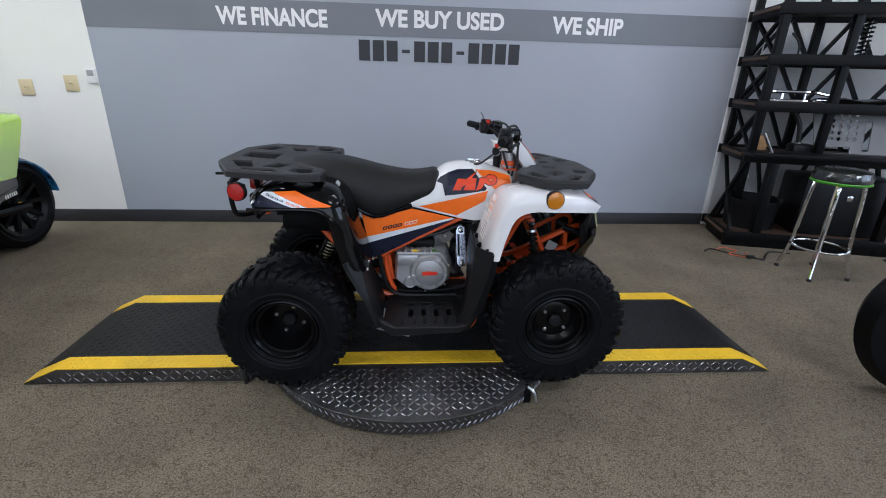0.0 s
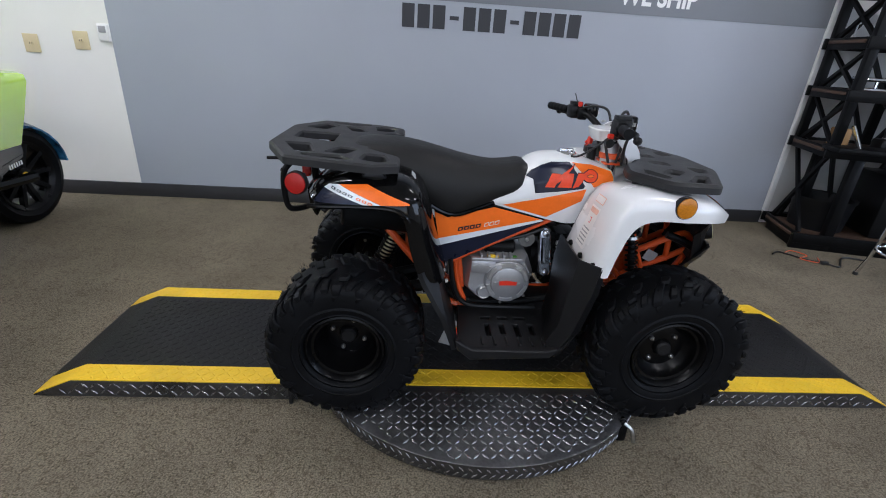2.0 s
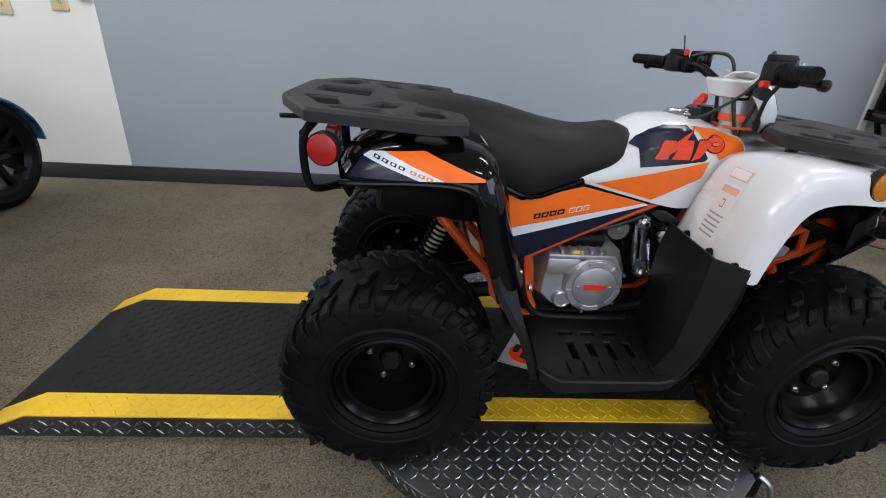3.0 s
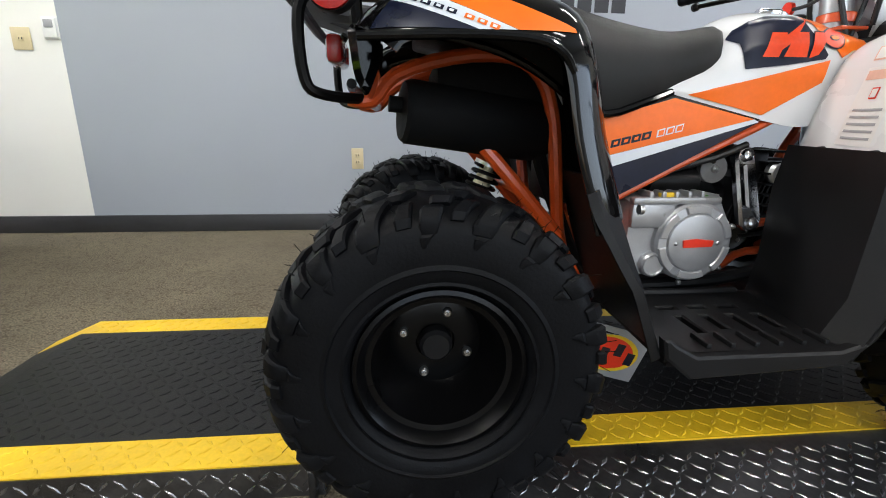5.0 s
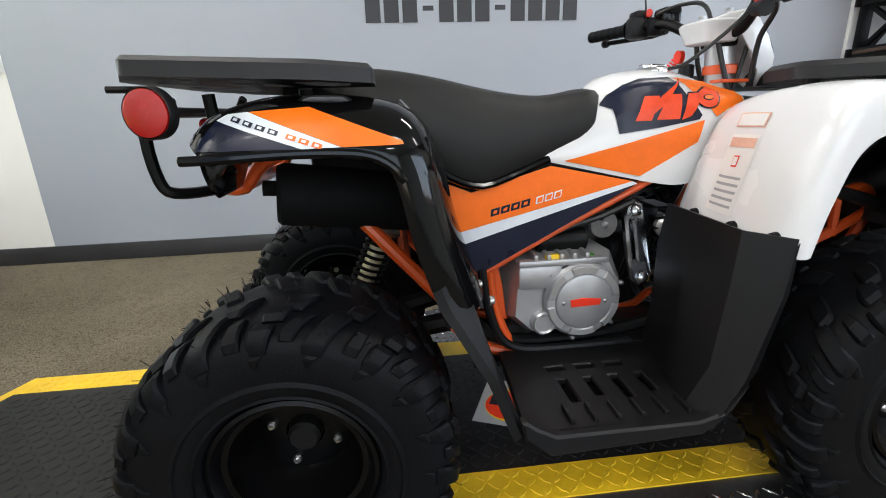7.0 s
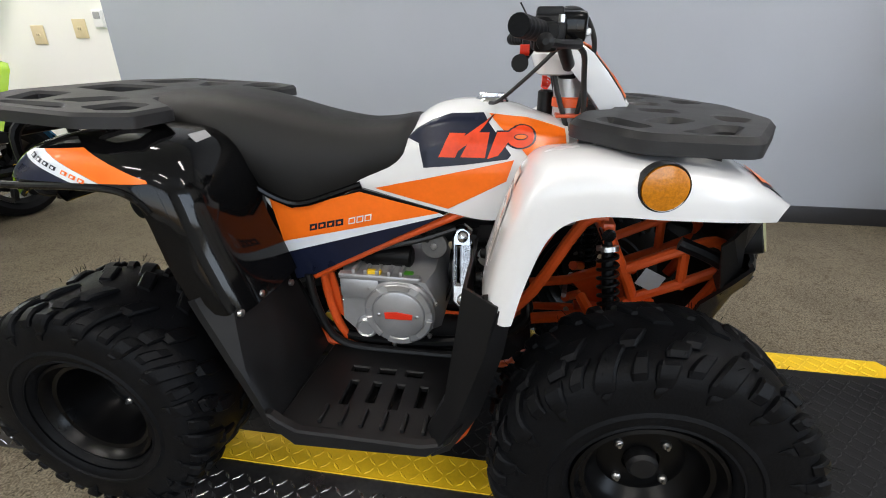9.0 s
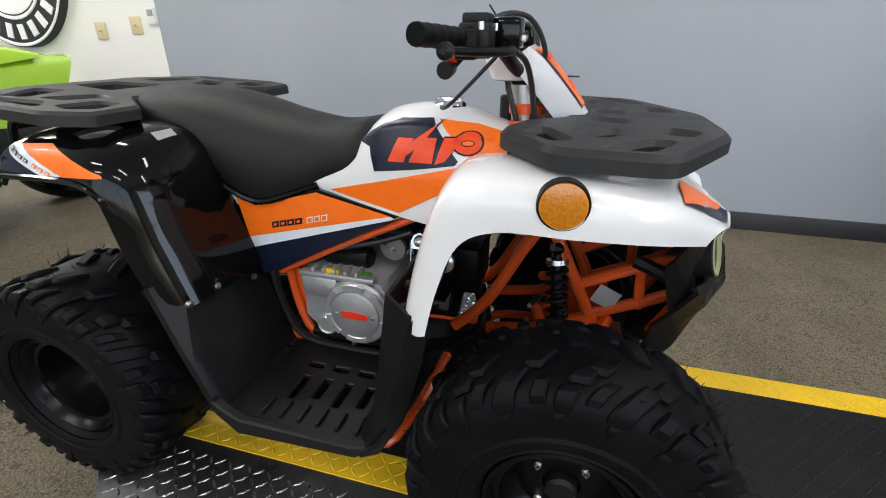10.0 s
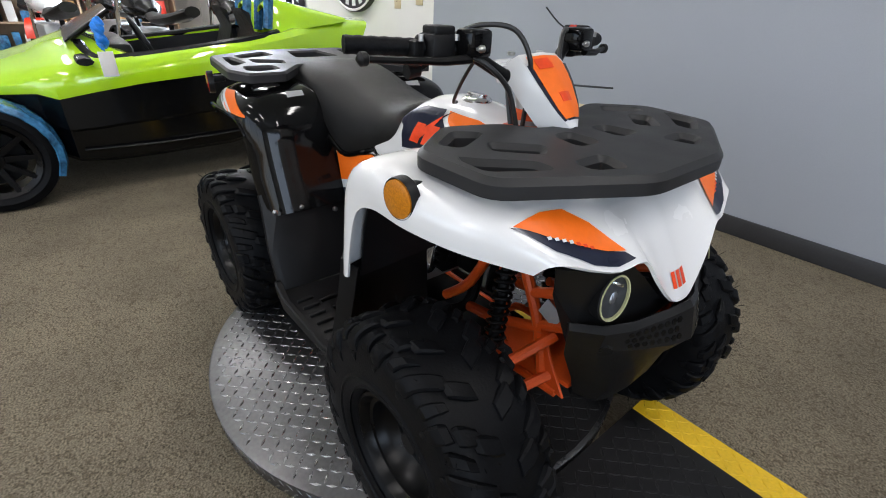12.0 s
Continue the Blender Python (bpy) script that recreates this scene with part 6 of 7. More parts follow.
g = thing("perforated_panel", "grey sheet steel panel with rows of round holes", "metal panel", on_shelf(0.42, 0.05, 1), RROT)
holes = [[(x + 0.014 * math.cos(a), z + 0.014 * math.sin(a)) for a in [k * math.pi / 4 for k in range(8)]] for x in [0.06 + 0.05 * i for i in range(5)] for z in [0.13 + 0.042 * j for j in range(5)]]
holes.append([(0.32, 0.05), (0.36, 0.05), (0.36, 0.26), (0.32, 0.26)])
holes.append([(0.06, 0.03), (0.24, 0.03), (0.24, 0.075), (0.06, 0.075)])
part("sheet", side_plate([(0.02, 0), (0.62, 0), (0.62, 0.34), (-0.03, 0.34)], -0.004, 0.004, holes), DULL_SHEET, g, at=Matrix.Rotation(radians(-14), 4, "X"))
bar = thing("chrome_bumper_bar", "chromed tubular bumper bar on the shelf", "bumper", on_shelf(0.18, 0.12, 2), RROT)
for dz in (0.02, 0.08):
    part("tube", tube([(-0.16, 0, dz), (-0.12, -0.06, dz), (0.14, -0.06, dz), (0.18, 0, dz), (0.3, 0.03, dz - 0.02 * (dz > 0.05))], 0.012, 8, 3), CHROME, bar)
for dx in (-0.05, 0.1):
    part("stay", tube([(dx, -0.06, 0.01), (dx, -0.06, 0.09)], 0.01, 8), CHROME, bar)
bx = thing("wooden_box", "small tan box on the bench", "box", on_shelf(0.12, 0.2, 1), RROT)
part("box", box((0, 0, 0.06), (0.09, 0.09, 0.12), 0.004), BOX_WOOD, bx)
lamp = thing("hose_fitting", "black hose curving out of a fitting on the bench", "hose", on_shelf(0.3, 0.12, 1), RROT)
part("hose", tube([(-0.12, 0.05, 0.32), (-0.03, 0.02, 0.3), (0.03, 0, 0.2), (0.05, 0, 0.06)], 0.016, 10, 5), CABLE, lamp)
part("base", box((0.06, -0.02, 0.04), (0.14, 0.12, 0.08), 0.015), BLACK_PLASTIC, lamp)
part("collar", lathe([(0.05, 0.022), (0.09, 0.022)], 14, (0.05, 0, 0), "z"), CHROME, lamp)
rod = thing("chrome_tube", "bright chrome tube leaning on the bench", "tube", on_shelf(0.08, -0.06, 1), RROT)
part("tube", tube([(-0.05, 0, 0.16), (0.03, -0.02, 0.012)], 0.013, 10), CHROME, rod)
tray = thing("shallow_dish", "shallow metal dish on the bench", "dish", on_shelf(0.2, -0.05, 1), RROT)
part("dish", lathe([(0.0, 0.06), (0.004, 0.075), (0.025, 0.095), (0.023, 0.09), (0.006, 0.07)], 24, (0, 0, 0), "z"), ALLOY_SMOOTH, tray)
spring = thing("coil_spring", "black upright shock absorber spring on the shelf", "spring", on_shelf(0.62, 0.2, 3), RROT)
part("coil", tube([(0.03 * math.cos(k * 0.8), 0.03 * math.sin(k * 0.8), 0.01 + 0.0035 * k) for k in range(70)], 0.007, 6), BLACK_STEEL, spring)
part("core", lathe([(0, 0.014), (0.26, 0.014)], 10, axis="z"), CHROME, spring)
for dx in (0.03, 0.12):
    pin = thing("pin_stand", "small grey upright pin on the shelf", "pin", on_shelf(dx, 0.3, 3), RROT, group="pins on the shelf")
    part("stem", lathe([(0, 0.005), (0.1, 0.005), (0.1, 0.014), (0.108, 0.014)], 10, axis="z"), ALLOY, pin)
hk = thing("bent_lever", "black bent lever standing on the shelf", "lever", on_shelf(0.27, 0.3, 3), RROT)
part("lever", tube([(0.0, 0, 0.0), (0.0, 0, 0.07), (-0.02, 0, 0.12), (-0.07, 0, 0.17)], 0.007, 6, 3), CABLE, hk)
bag = thing("folded_cover", "folded black cover lying on the shelf", "cover", on_shelf(0.72, 0.2, 2), RROT)
part("cloth", loft([[(-0.25 + 0.1 * k, 0.14 * math.cos(a), 0.022 + 0.02 * math.sin(a) * (1 + 0.5 * math.sin(k * 2.1))) for a in [j * math.pi / 5 for j in range(10)]] for k in range(6)]), CAR_BLACK, bag)
drum = thing("black_tub", "black plastic tub on the bottom shelf", "tub", on_shelf(0.22, 0.27, 0), RROT)
part("tub", lathe([(0, 0.17), (0.20, 0.19), (0.22, 0.20), (0.23, 0.20), (0.22, 0.18), (0.02, 0.16)], 36, axis="z"), BLACK_PLASTIC, drum)
drum = thing("tool_case", "black tool case on the bottom shelf", "case", on_shelf(0.78, 0.26, 0), RROT)
part("case", box((0, 0, 0.22), (0.62, 0.36, 0.44), 0.02), BLACK_PLASTIC, drum)
part("clasp", box((0, -0.184, 0.3), (0.04, 0.012, 0.04), 0.004), CHROME, drum)

stool = thing("bar_stool", "chrome bar stool with black and green round seat", "stool", (2.49, 0.82, 0), rz=2)
part("seat", lathe([(0.615, 0.05), (0.615, 0.140), (0.626, 0.152), (0.665, 0.156), (0.692, 0.142), (0.706, 0.10), (0.711, 0.002)], 40, axis="z"), STOOL_VINYL, stool, "glossy black padded seat")
part("seat_ring", lathe([(0.614, 0.148), (0.619, 0.157), (0.627, 0.158), (0.632, 0.153)], 40, axis="z", caps=False), STOOL_GREEN, stool, "green seat band")
part("seat_mark", box((-0.01, -0.135, 0.675), (0.09, 0.02, 0.02), 0.004), LETTER, stool, "white bar on the seat")
for k in range(4):
    a = radians(45 + 90 * k)
    ca, sa = math.cos(a), math.sin(a)
    leg = part("leg", tube([(0.04 * ca, 0.04 * sa, 0.620), (0.105 * ca, 0.105 * sa, 0.615), (0.128 * ca, 0.128 * sa, 0.565), (0.150 * ca, 0.150 * sa, 0.2), (0.19 * ca, 0.19 * sa, 0.012)], 0.0115, 10, 3), CHROME, stool)
    part("foot", lathe([(0, 0.015), (0.02, 0.014)], 12, (0.191 * ca, 0.191 * sa, 0), "z"), CABLE, leg, "black rubber foot")
part("foot_ring", tube([(0.153 * math.cos(k * math.pi / 16), 0.153 * math.sin(k * math.pi / 16), 0.19) for k in range(33)], 0.0085, 8, caps=False), CHROME, stool)

cord = thing("extension_cord", "black and orange power cord lying on the carpet", "cable", (2.2, 1.12, 0.006))
part("black_lead", tube([(-0.2, 0.1, 0), (-0.12, 0.14, 0), (-0.02, 0.02, 0), (0.06, -0.02, 0.0), (0.12, -0.08, 0), (0.2, 0.0, 0), (0.3, 0.08, 0), (0.42, 0.04, 0)], 0.006, 6, 5), CABLE, cord)
part("orange_lead", tube([(-0.1, 0.12, 0.004), (-0.02, 0.16, 0.004), (0.03, 0.08, 0.004), (-0.06, 0.03, 0.004), (0.02, -0.03, 0.004), (0.08, 0.05, 0.004)], 0.0032, 6, 5), ORANGE_PAINT, cord, "orange lead")
part("plug", box((0.05, -0.04, 0.008), (0.05, 0.025, 0.02), 0.005), CABLE, cord)


# ---- lime three-wheeled roadster; its nose points along -y ----
def roadster(at, rz, scale):
    """Local x runs from the rear axle (0) to the front axle (2.67); +y is the side seen."""
    t = thing("roadster", "lime green and black open three-wheeled roadster", "car", at, rz, scale=scale)

    def wheel(x, y, r, w, name):
        wh = part("wheel", lathe([(-w * 0.42, r * 0.72), (-w * 0.3, r * 0.66), (w * 0.3, r * 0.66), (w * 0.42, r * 0.72), (w * 0.46, r * 0.72), (w * 0.38, r * 0.62), (-w * 0.38, r * 0.62)], 48, (0, 0, 0), caps=False), RIM_BLACK, t, "black alloy wheel", at=Matrix.Translation((x, y, r)))
        part("tyre", lathe([(-w * 0.42, r * 0.72), (-w * 0.5, r * 0.84), (-w * 0.44, r * 0.97), (-w * 0.2, r), (w * 0.2, r), (w * 0.44, r * 0.97), (w * 0.5, r * 0.84), (w * 0.42, r * 0.72)], 56, caps=False), RUBBER, wh)
        for k in range(10):
            a = k * math.pi / 5
            part("spoke", loft([[(0.05 * math.cos(a + s * 0.35), yy, 0.05 * math.sin(a + s * 0.35)) for s, yy in ((-1, w * 0.36), (1, w * 0.36), (1, w * 0.2), (-1, w * 0.2))], [(r * 0.69 * math.cos(a + s * 0.06), yy, r * 0.69 * math.sin(a + s * 0.06)) for s, yy in ((-1, w * 0.42), (1, w * 0.42), (1, w * 0.3), (-1, w * 0.3))]]), RIM_BLACK, wh)
        part("hub_cap", lathe([(w * 0.2, 0.06), (w * 0.4, 0.055), (w * 0.42, 0.03)], 20), RIM_BLACK, wh)
        part("hub_badge", lathe([(w * 0.42, 0.03), (w * 0.43, 0.028)], 16), YELLOW, wh, "yellow hub badge")
        part("brake_disc", lathe([(-0.01, r * 0.5), (0.01, r * 0.5)], 32), BLACK_STEEL, wh, "dark brake disc")
        return wh

    wheel(2.63, 0.76, 0.305, 0.22, "front")
    wheel(2.63, -0.76, 0.305, 0.22, "front")
    wheel(0.0, 0.0, 0.33, 0.27, "rear")
    # stations: x, half-width, height of the colour break, of the shoulder, of the floor, rise of the hood
    st = [(0.08, 0.22, 0.57, 0.99, 0.44, 0.02), (0.4, 0.36, 0.60, 0.98, 0.40, 0.05), (0.8, 0.60, 0.66, 0.93, 0.24, 0.06), (1.3, 0.74, 0.70, 0.865, 0.17, 0), (1.8, 0.765, 0.66, 0.81, 0.16, 0), (2.06, 0.768, 0.625, 0.80, 0.16, 0.15), (2.24, 0.76, 0.595, 0.775, 0.18, 0.11), (2.34, 0.66, 0.62, 0.755, 0.22, 0.09), (2.6, 0.57, 0.62, 0.70, 0.24, 0.06), (3.0, 0.50, 0.52, 0.60, 0.24, 0.04), (3.3, 0.36, 0.44, 0.54, 0.26, 0.03)]
    rings = []
    for x, w, zm, zt, zb, up in st:
        half = [(w * 0.80, zb), (w * 0.94, zb + 0.05), (w * 0.965, zb + (zm - zb) * 0.52), (w * 0.985, zb + (zm - zb) * 0.56), (w * 0.982, zm - 0.002)]
        rings.append([(x, y, z) for y, z in half] + [(x, -y, z) for y, z in reversed(half)])
    part("tub", loft(rings), CAR_BLACK, t, "gloss black lower body", 25)
    for s in (1, -1):
        rows = []
        for x, w, zm, zt, zb, up in st:
            inner = w * 0.82 if 0.6 < x < 2.0 else 0.0
            lean = lambda z: x - (0.48 * max(0.0, z - 0.57) if x < 0.2 else 0.0)
            if inner:
                top = [(w * 0.90, zt), (w * 0.87, zt), (inner, zt - 0.01)]
            else:
                top = [(w * 0.88, zt), (w * 0.58, zt + up * 0.75), (0.0005, zt + up)]
            zq = zm * 0.55 + zt * 0.45
            rows.append([(lean(z), s * y, z) for y, z in [(w, zm), (w * 1.012, zq), (w * 0.985, zt - 0.04)] + top])
        part("upper_body", loft(rows, False, thick=0.02), GREEN_CAR, t, "lime green body panel", 40)
        part("cockpit_rim", tube([(0.80, s * 0.47, 0.925), (0.95, s * 0.56, 0.905), (1.3, s * 0.632, 0.858), (1.8, s * 0.655, 0.803), (2.0, s * 0.64, 0.80), (2.06, s * 0.5, 0.88)], 0.030, 8, 3), CAR_BLACK, t, "black cockpit edge")
        part("door_liner", loft([[(x, s * (w * 0.80 - 0.012), z) for z in (0.46, 0.62, zt - 0.02)] for x, w, zm, zt, zb, up in st if 0.6 < x < 2.0], False, thick=0.01), BLACK_PLASTIC, t, "black cockpit side lining")
        part("roll_hump", loft([[(0.12, s * 0.2 + 0.08 * math.cos(a), 1.0 + 0.03 * math.sin(a)) for a in [k * math.pi / 8 for k in range(9)]], [(0.5, s * 0.26 + 0.14 * math.cos(a), 0.96 + 0.15 * math.sin(a)) for a in [k * math.pi / 8 for k in range(9)]], [(0.78, s * 0.27 + 0.17 * math.cos(a), 0.90 + 0.27 * math.sin(a)) for a in [k * math.pi / 8 for k in range(9)]], [(0.84, s * 0.27 + 0.15 * math.cos(a), 0.88 + 0.24 * math.sin(a)) for a in [k * math.pi / 8 for k in range(9)]]], False, thick=0.01), GREEN_CAR, t, "lime green headrest hump", 50)
        part("roll_hoop", tube([(0.84, s * 0.27 - 0.12, 0.93), (0.80, s * 0.27 - 0.115, 1.22), (0.79, s * 0.27 - 0.05, 1.33), (0.79, s * 0.27 + 0.05, 1.33), (0.80, s * 0.27 + 0.115, 1.22), (0.85, s * 0.27 + 0.14, 0.95)], 0.036, 10, 4), BLUE_WRAP, t, "roll hoop wrapped in blue film")
        part("seat", loft([[(1.26, s * 0.31 + 0.2 * a, 0.50 + 0.02 * b) for a, b in ((-1, 0), (1, 0), (1, 1), (-1, 1))], [(1.06, s * 0.31 + 0.21 * a, 0.60 + b) for a, b in ((-1, 0), (1, 0), (1, 0.1), (-1, 0.1))], [(0.98, s * 0.31 + 0.19 * a, 0.85 + b) for a, b in ((-1, 0), (1, 0), (1, 0.09), (-1, 0.09))], [(0.98 + 0.06 * b, s * 0.31 + 0.13 * a, 1.06 + 0.03 * b) for a, b in ((-1, 0), (1, 0), (1, 1), (-1, 1))]]), SEAT_VINYL, t, "black seat", 50)
        part("mirror", loft([[(2.06 + 0.045 * math.cos(a), s * 0.80, 0.80 + 0.022 * math.sin(a)) for a in [k * math.pi / 4 for k in range(8)]], [(2.07 + 0.04 * math.cos(a), s * 0.72, 0.82 + 0.022 * math.sin(a)) for a in [k * math.pi / 4 for k in range(8)]], [(2.06 + 0.02 * math.cos(a), s * 0.64, 0.82 + 0.012 * math.sin(a)) for a in [k * math.pi / 4 for k in range(8)]]]), CAR_BLACK, t, "black door mirror")
        part("front_fender", loft([[(2.63 + q * math.cos(a), s * y, 0.305 + q * math.sin(a)) for y, q in ((0.64, 0.315), (0.66, 0.330), (0.76, 0.337), (0.85, 0.330), (0.875, 0.300))] for a in [radians(40 + 15 * k) for k in range(12)]], False, thick=0.010), BLUE_WRAP, t, "fender wrapped in blue film", 40)
        part("windscreen_post", tube([(2.10, s * 0.52, 0.90), (1.86, s * 0.44, 1.06)], 0.016, 8), CAR_BLACK, t)
    part("windscreen", loft([[(2.13, y, 0.94 - 0.05 * (y / 0.5) ** 2) for y in (-0.5, -0.25, 0, 0.25, 0.5)], [(1.86, y * 0.88, 1.09 - 0.03 * (y / 0.5) ** 2) for y in (-0.5, -0.25, 0, 0.25, 0.5)]], False, thick=0.008), CAR_BLACK, t, "low dark windscreen")
    part("dashboard", box((1.90, 0, 0.82), (0.25, 1.05, 0.12), 0.04), BLACK_PLASTIC, t)
    part("rear_bulkhead", box((0.84, 0, 0.68), (0.03, 1.02, 0.46), 0.01), BLACK_PLASTIC, t, "black wall behind the seats")
    part("sill_line", tube([(0.9, 0.612, 0.30), (1.3, 0.720, 0.285), (1.8, 0.744, 0.275), (2.2, 0.735, 0.280)], 0.012, 8, 3), CAR_BLACK, t, "gloss black sill edge")
    part("cockpit_floor", box((1.5, 0, 0.46), (1.3, 1.2, 0.02)), BLACK_PLASTIC, t)
    part("steering_wheel", tube([(1.68 + 0.06 * math.sin(k * math.pi / 12), 0.30 + 0.16 * math.cos(k * math.pi / 12), 0.86 + 0.15 * math.sin(k * math.pi / 12)) for k in range(25)], 0.014, 8, caps=False), BLACK_PLASTIC, t)
    part("rear_fender", loft([[(0.36 * math.cos(a), y, 0.33 + q * math.sin(a)) for y, q in ((-0.15, 0.34), (-0.1, 0.37), (0.1, 0.37), (0.15, 0.34))] for a in [radians(70 + 13 * k) for k in range(9)]], False, thick=0.012), BLUE_WRAP, t, "rear fender wrapped in blue film")
    part("swing_arm", tube([(0, 0.17, 0.33), (0.5, 0.2, 0.36)], 0.035, 8), CAR_BLACK, t)
    part("tail_lamp", box((0.02, 0.1, 0.70), (0.02, 0.1, 0.07), 0.008), RED_LENS, t, "red tail lamp")
    for k in range(6):
        part("letter_bar", box((0.17 + 0.035 * k, 0.266 + 0.0155 * k, 0.475 + 0.002 * k), (0.014, 0.004, 0.026), 0, None, Matrix.Rotation(radians(23.6), 3, "Z")), LETTER, t, "white lettering bar" if k == 0 else "")
    tag = part("hang_tag", box((1.95, 0.80, 0.785), (0.080, 0.006, 0.14), 0.003), LABEL_WHITE, t, "white paper tag on blue ribbon")
    for q in range(3):
        part("ribbon", loft([[(1.95 + 0.012 * math.sin(2.1 * q + 0.9 * i) + (0.012 + 0.004 * q) * k * math.cos(a), 0.785 + 0.010 * math.cos(1.7 * q + i) + 0.010 * k * math.sin(a), 0.855 + 0.022 * i + 0.006 * q) for a in [j * math.pi / 6 for j in range(12)]] for i, k in enumerate((0.3, 1.1, 1.7, 1.2, 0.8, 1.5, 1.8, 1.0, 0.3))]), RIBBON, tag, "crumpled blue ribbon", 60)
    return t


roadster((-2.91, 1.32, 0), -92.5, 0.875)

# ---- the far end of the showroom ----
for i, (x0, x1, z0, z1) in enumerate(WEST_WINDOWS):
    w = new("window_%d" % (i + 1))
    tagged(w, "tall shop window with dark frame, bright street outside", "window", kind="structure")
    w.location = (x0, WY, z0)
    W_, H_ = x1 - x0, z1 - z0
    part("window_frame", side_plate([(0, 0), (W_, 0), (W_, H_), (0, H_)], 0.0, 0.1, [[(0.05, 0.05), (W_ - 0.05, 0.05), (W_ - 0.05, H_ - 0.05), (0.05, H_ - 0.05)]]), BLACK_STEEL, w)
    part("mullion", box((W_ / 2, 0.05, H_ / 2), (0.04, 0.08, H_ - 0.1)), BLACK_STEEL, w)
    pane = part("pane", box((W_ / 2, 0.06, H_ / 2), (W_ - 0.1, 0.006, H_ - 0.1)), GLASS, w)
    pane.visible_shadow = False
part("backdrop", box((-6.0, WY + 1.2, 1.4), (5.0, 0.05, 3.4)), OUTSIDE, label="bright overexposed street outside", category="backdrop", kind="structure")
banner = thing("banner", "tall black banner with white lettering beside the window", "banner", (-5.03, WY - 0.03, 0.5))
part("cloth", box((0, 0, 0.85), (0.3, 0.01, 1.7), 0.002), LETTER_DARK, banner)


def banner_letter(ch, z):
    cu = bpy.data.curves.new("text", "FONT")
    cu.body, cu.size, cu.offset, cu.align_x = ch, 0.26, 0.006, "CENTER"
    tmp = new("text", cu)
    me = bpy.data.meshes.new_from_object(tmp.evaluated_get(bpy.context.evaluated_depsgraph_get()))
    bpy.data.objects.remove(tmp)
    b2 = bmesh.new()
    b2.from_mesh(me)
    bmesh.ops.transform(b2, matrix=Matrix.Translation((0, -0.008, z)) @ Matrix.Rotation(radians(90), 4, "X") @ Matrix.Rotation(radians(90), 4, "Z"), verts=b2.verts)
    part("letter", b2, LETTER, banner, "white letter")


for ch, z in (("A", 0.55), ("T", 0.85), ("V", 1.1)):
    banner_letter(ch, z)
part("slat_panel", box((-7.6, WY - 0.02, 1.4), (1.2, 0.04, 2.6)), SLAT, label="grey slatted display panel", category="slatwall", kind="structure")
for k in range(14):
    part("slat_groove", box((-7.6, WY - 0.043, 0.25 + 0.18 * k), (1.2, 0.008, 0.02)), LABEL_GREY, kind="structure", label="dark groove of the slatted panel", category="slatwall")


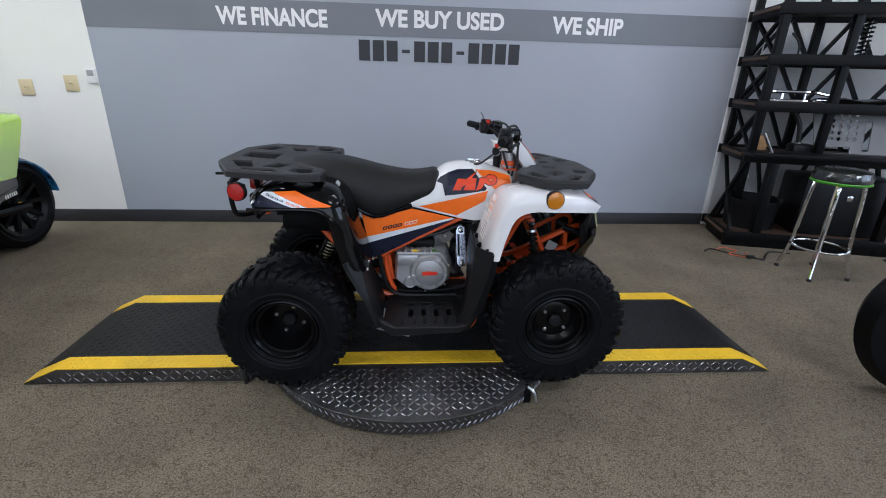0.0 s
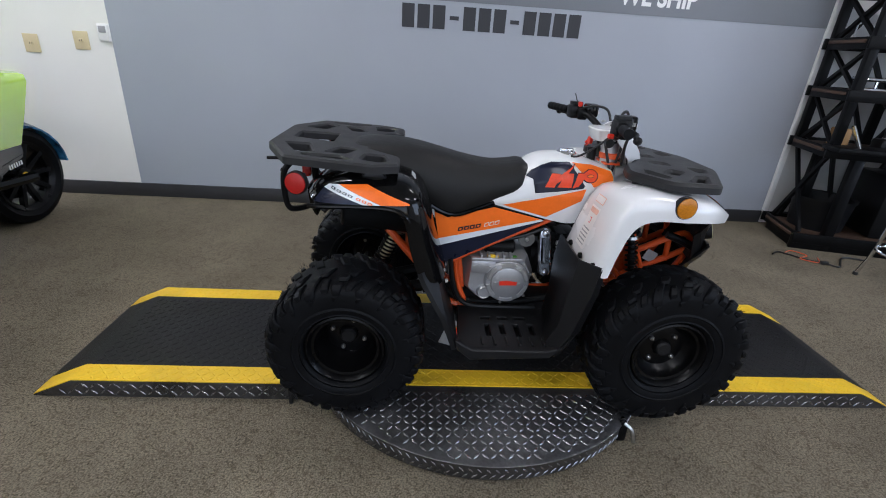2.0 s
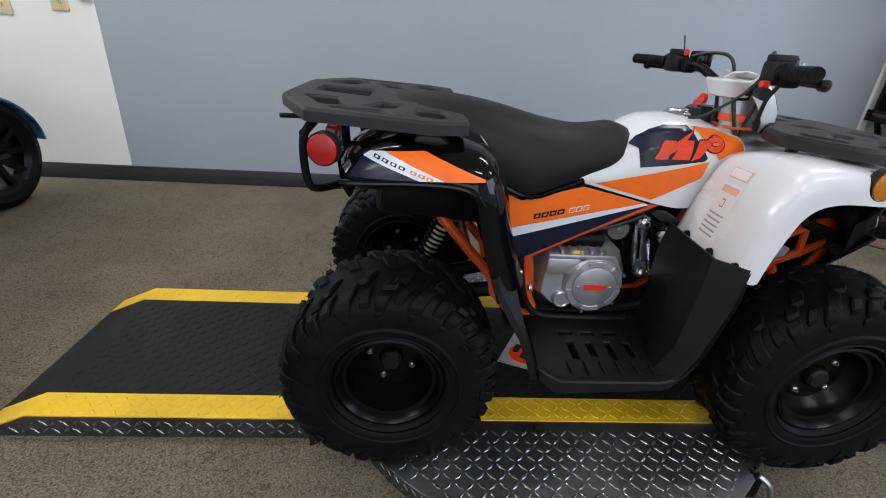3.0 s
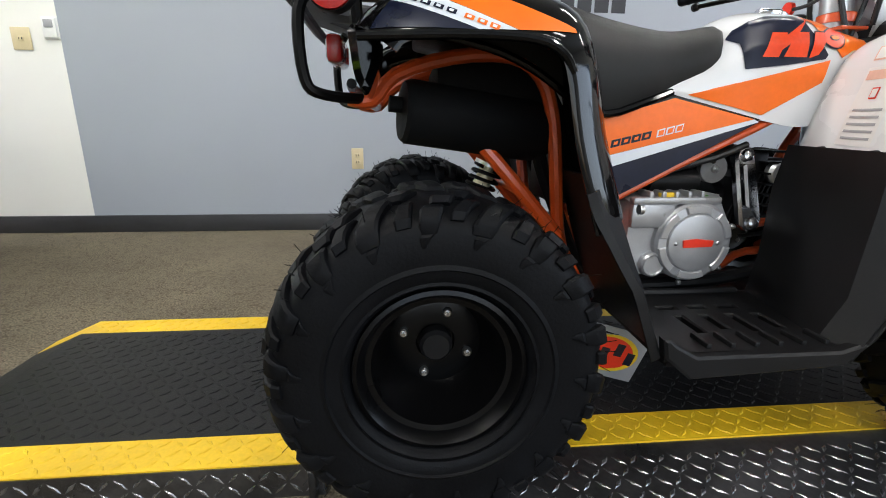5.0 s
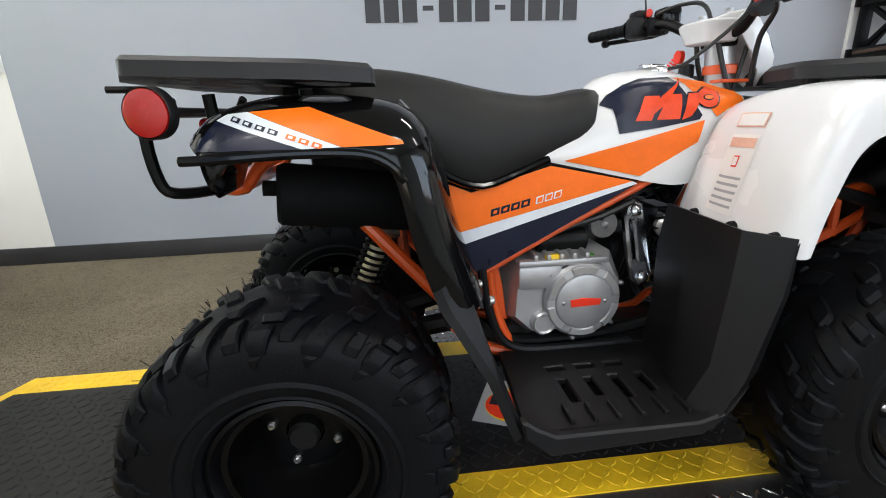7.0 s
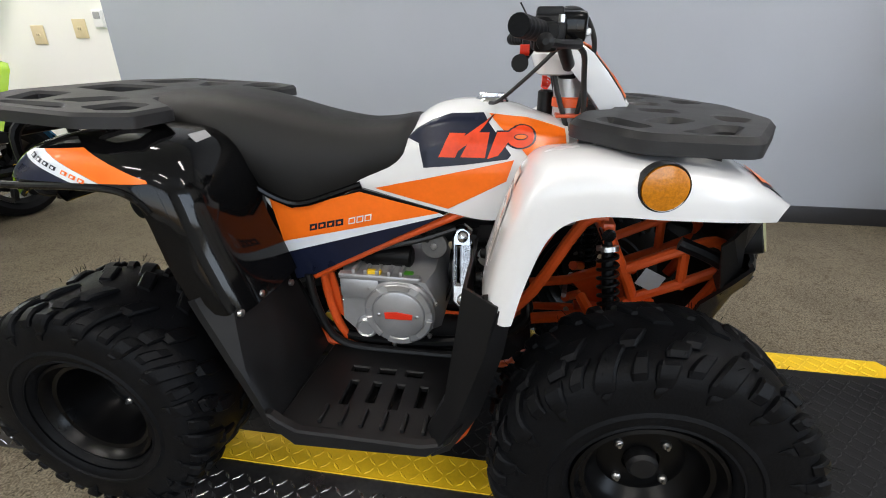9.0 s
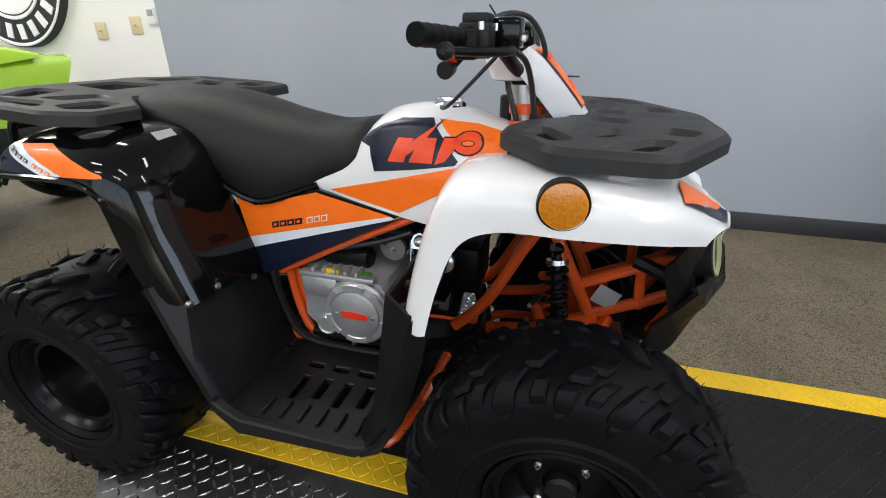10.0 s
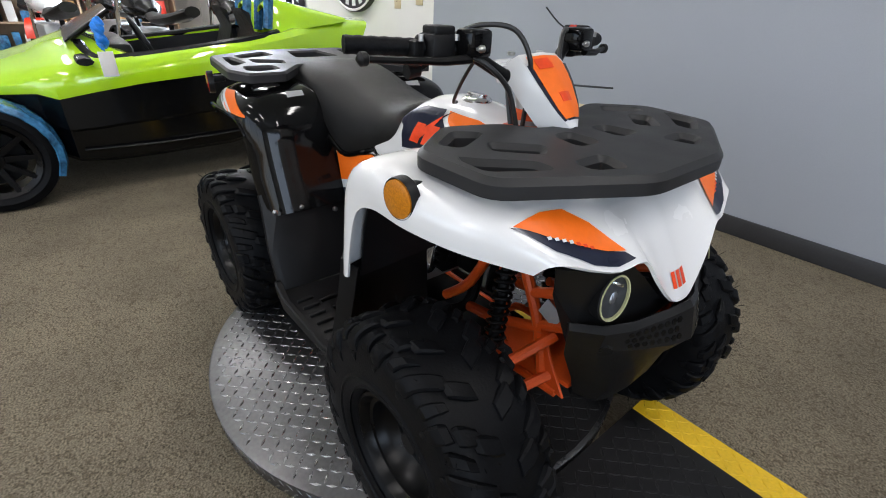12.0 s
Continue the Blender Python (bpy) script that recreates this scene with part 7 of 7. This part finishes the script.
def motorcycle(at, rz, colour, label, rim=None, group="motorcycles by the window"):
    t = thing("motorcycle", label, "motorcycle", at, rz, group=group)
    for x in (0, 1.4):
        wh = part("wheel", lathe([(0.06, 0.24), (0.06, 0.29), (0, 0.32), (-0.06, 0.29), (-0.06, 0.24)], 36, (0, 0, 0), caps=False), RUBBER, t, at=Matrix.Translation((x, 0, 0.32)))
        part("rim", lathe([(0.05, 0.24), (0.03, 0.22), (-0.03, 0.22), (-0.05, 0.24)], 36, caps=False), rim or CHROME, wh)
        for k in range(8):
            a = k * math.pi / 4
            part("spoke", tube([(0, 0, 0), (0.23 * math.cos(a), 0, 0.23 * math.sin(a))], 0.008, 5), CHROME, wh)
    part("tank", loft([[(x, w * math.cos(a), z + h * math.sin(a)) for a in [k * math.pi / 6 for k in range(12)]] for x, w, z, h in ((0.62, 0.06, 0.82, 0.05), (0.7, 0.14, 0.86, 0.1), (0.95, 0.16, 0.88, 0.13), (1.1, 0.08, 0.9, 0.08))]), colour, t)
    part("seat", loft([[(x, w * math.cos(a), z + 0.05 * math.sin(a)) for a in [k * math.pi / 6 for k in range(12)]] for x, w, z in ((-0.15, 0.08, 0.86), (0.1, 0.14, 0.8), (0.5, 0.12, 0.76), (0.68, 0.07, 0.8))]), SEAT_VINYL, t)
    part("engine", box((0.7, 0, 0.5), (0.42, 0.3, 0.36), 0.05), ALLOY, t)
    part("exhaust", tube([(0.8, 0.16, 0.42), (0.5, 0.18, 0.3), (-0.2, 0.2, 0.34)], 0.04, 10, 4), CHROME, t)
    for y in (-0.09, 0.09):
        part("fork_leg", tube([(1.4, y, 0.32), (1.16, y, 0.98)], 0.024, 8), CHROME, t)
    part("handlebar", tube([(1.0, -0.36, 1.08), (1.1, -0.2, 1.1), (1.14, 0, 1.02), (1.1, 0.2, 1.1), (1.0, 0.36, 1.08)], 0.014, 8, 4), BLACK_STEEL, t)
    part("frame_tube", tube([(1.14, 0, 0.98), (0.95, 0, 0.62), (0.9, 0, 0.3), (0.45, 0, 0.3), (0.3, 0, 0.72)], 0.024, 8, 3), BLACK_STEEL, t)
    part("swing_arm", tube([(0, 0.08, 0.32), (0.5, 0.1, 0.36)], 0.022, 8), BLACK_STEEL, t)
    part("front_guard", loft([[(1.4 + 0.35 * math.cos(a), y, 0.32 + 0.35 * math.sin(a)) for y in (-0.07, 0, 0.07)] for a in [radians(40 + 12 * k) for k in range(9)]], False, thick=0.005), colour, t)
    part("headlamp", lathe([(1.16, 0.03), (1.2, 0.09), (1.28, 0.1), (1.3, 0.09)], 20, (0, 0, 0.9), "x"), CHROME, t)
    part("rear_guard", loft([[(0.36 * math.cos(a), y, 0.32 + 0.36 * math.sin(a)) for y in (-0.08, 0, 0.08)] for a in [radians(30 + 14 * k) for k in range(10)]], False, thick=0.006), colour, t)
    return t


motorcycle((3.20, -0.93, 0), 160, CAR_BLACK, "black motorcycle with white rims parked beside the ramp", WHITE_GLOSS, "motorcycles on the carpet")
motorcycle((-4.5, 1.15, 0), 180, CAR_BLACK, "black and chrome motorcycle parked by the window")
motorcycle((-4.75, 0.55, 0), 196, CAR_BLACK, "black and chrome cruiser motorcycle parked behind the roadster")
motorcycle((-5.6, -0.35, 0), 188, WHITE_GLOSS, "white and black motorcycle parked in the showroom")
motorcycle((-6.3, 0.5, 0), 200, CAR_BLACK, "black and chrome motorcycle parked in the showroom")
motorcycle((-7.4, -0.6, 0), 170, RED_DECAL, "red and black motorcycle parked deeper in the showroom")
for k, (x, y) in enumerate(((-8.9, -0.6), (-8.9, 0.7))):
    cab = thing("display_shelf", "brown display shelving with assorted stock", "shelving", (x, y, 0), group="display shelving")
    part("back", box((-0.2, 0, 1.0), (0.03, 1.2, 2.0)), SHELF_LIT, cab)
    for yy in (-0.6, 0.6):
        part("side", box((0, yy, 1.0), (0.4, 0.03, 2.0)), SHELF_LIT, cab)
    for z in (0.1, 0.55, 1.0, 1.45, 1.95):
        part("shelf", box((0, 0, z), (0.38, 1.16, 0.03)), SHELF_LIT, cab)
    cols = (RED_DECAL, CAR_BLACK, WHITE_PLASTIC, BLUE_WRAP, BOX_WOOD)
    rr = random.Random(k)
    for z in (0.115, 0.565, 1.015, 1.465):
        yy = -0.52
        while yy < 0.48:
            w_ = rr.uniform(0.1, 0.2)
            h_ = rr.uniform(0.12, 0.32)
            st_ = thing("stock_box", "boxed stock standing on the display shelf", "box", (x + 0.02, y + yy + w_ / 2, z), group="stock on the shelving")
            part("carton", box((0, 0, h_ / 2), (0.24, w_ * 0.85, h_), 0.006), rr.choice(cols), st_)
            yy += w_ + 0.03
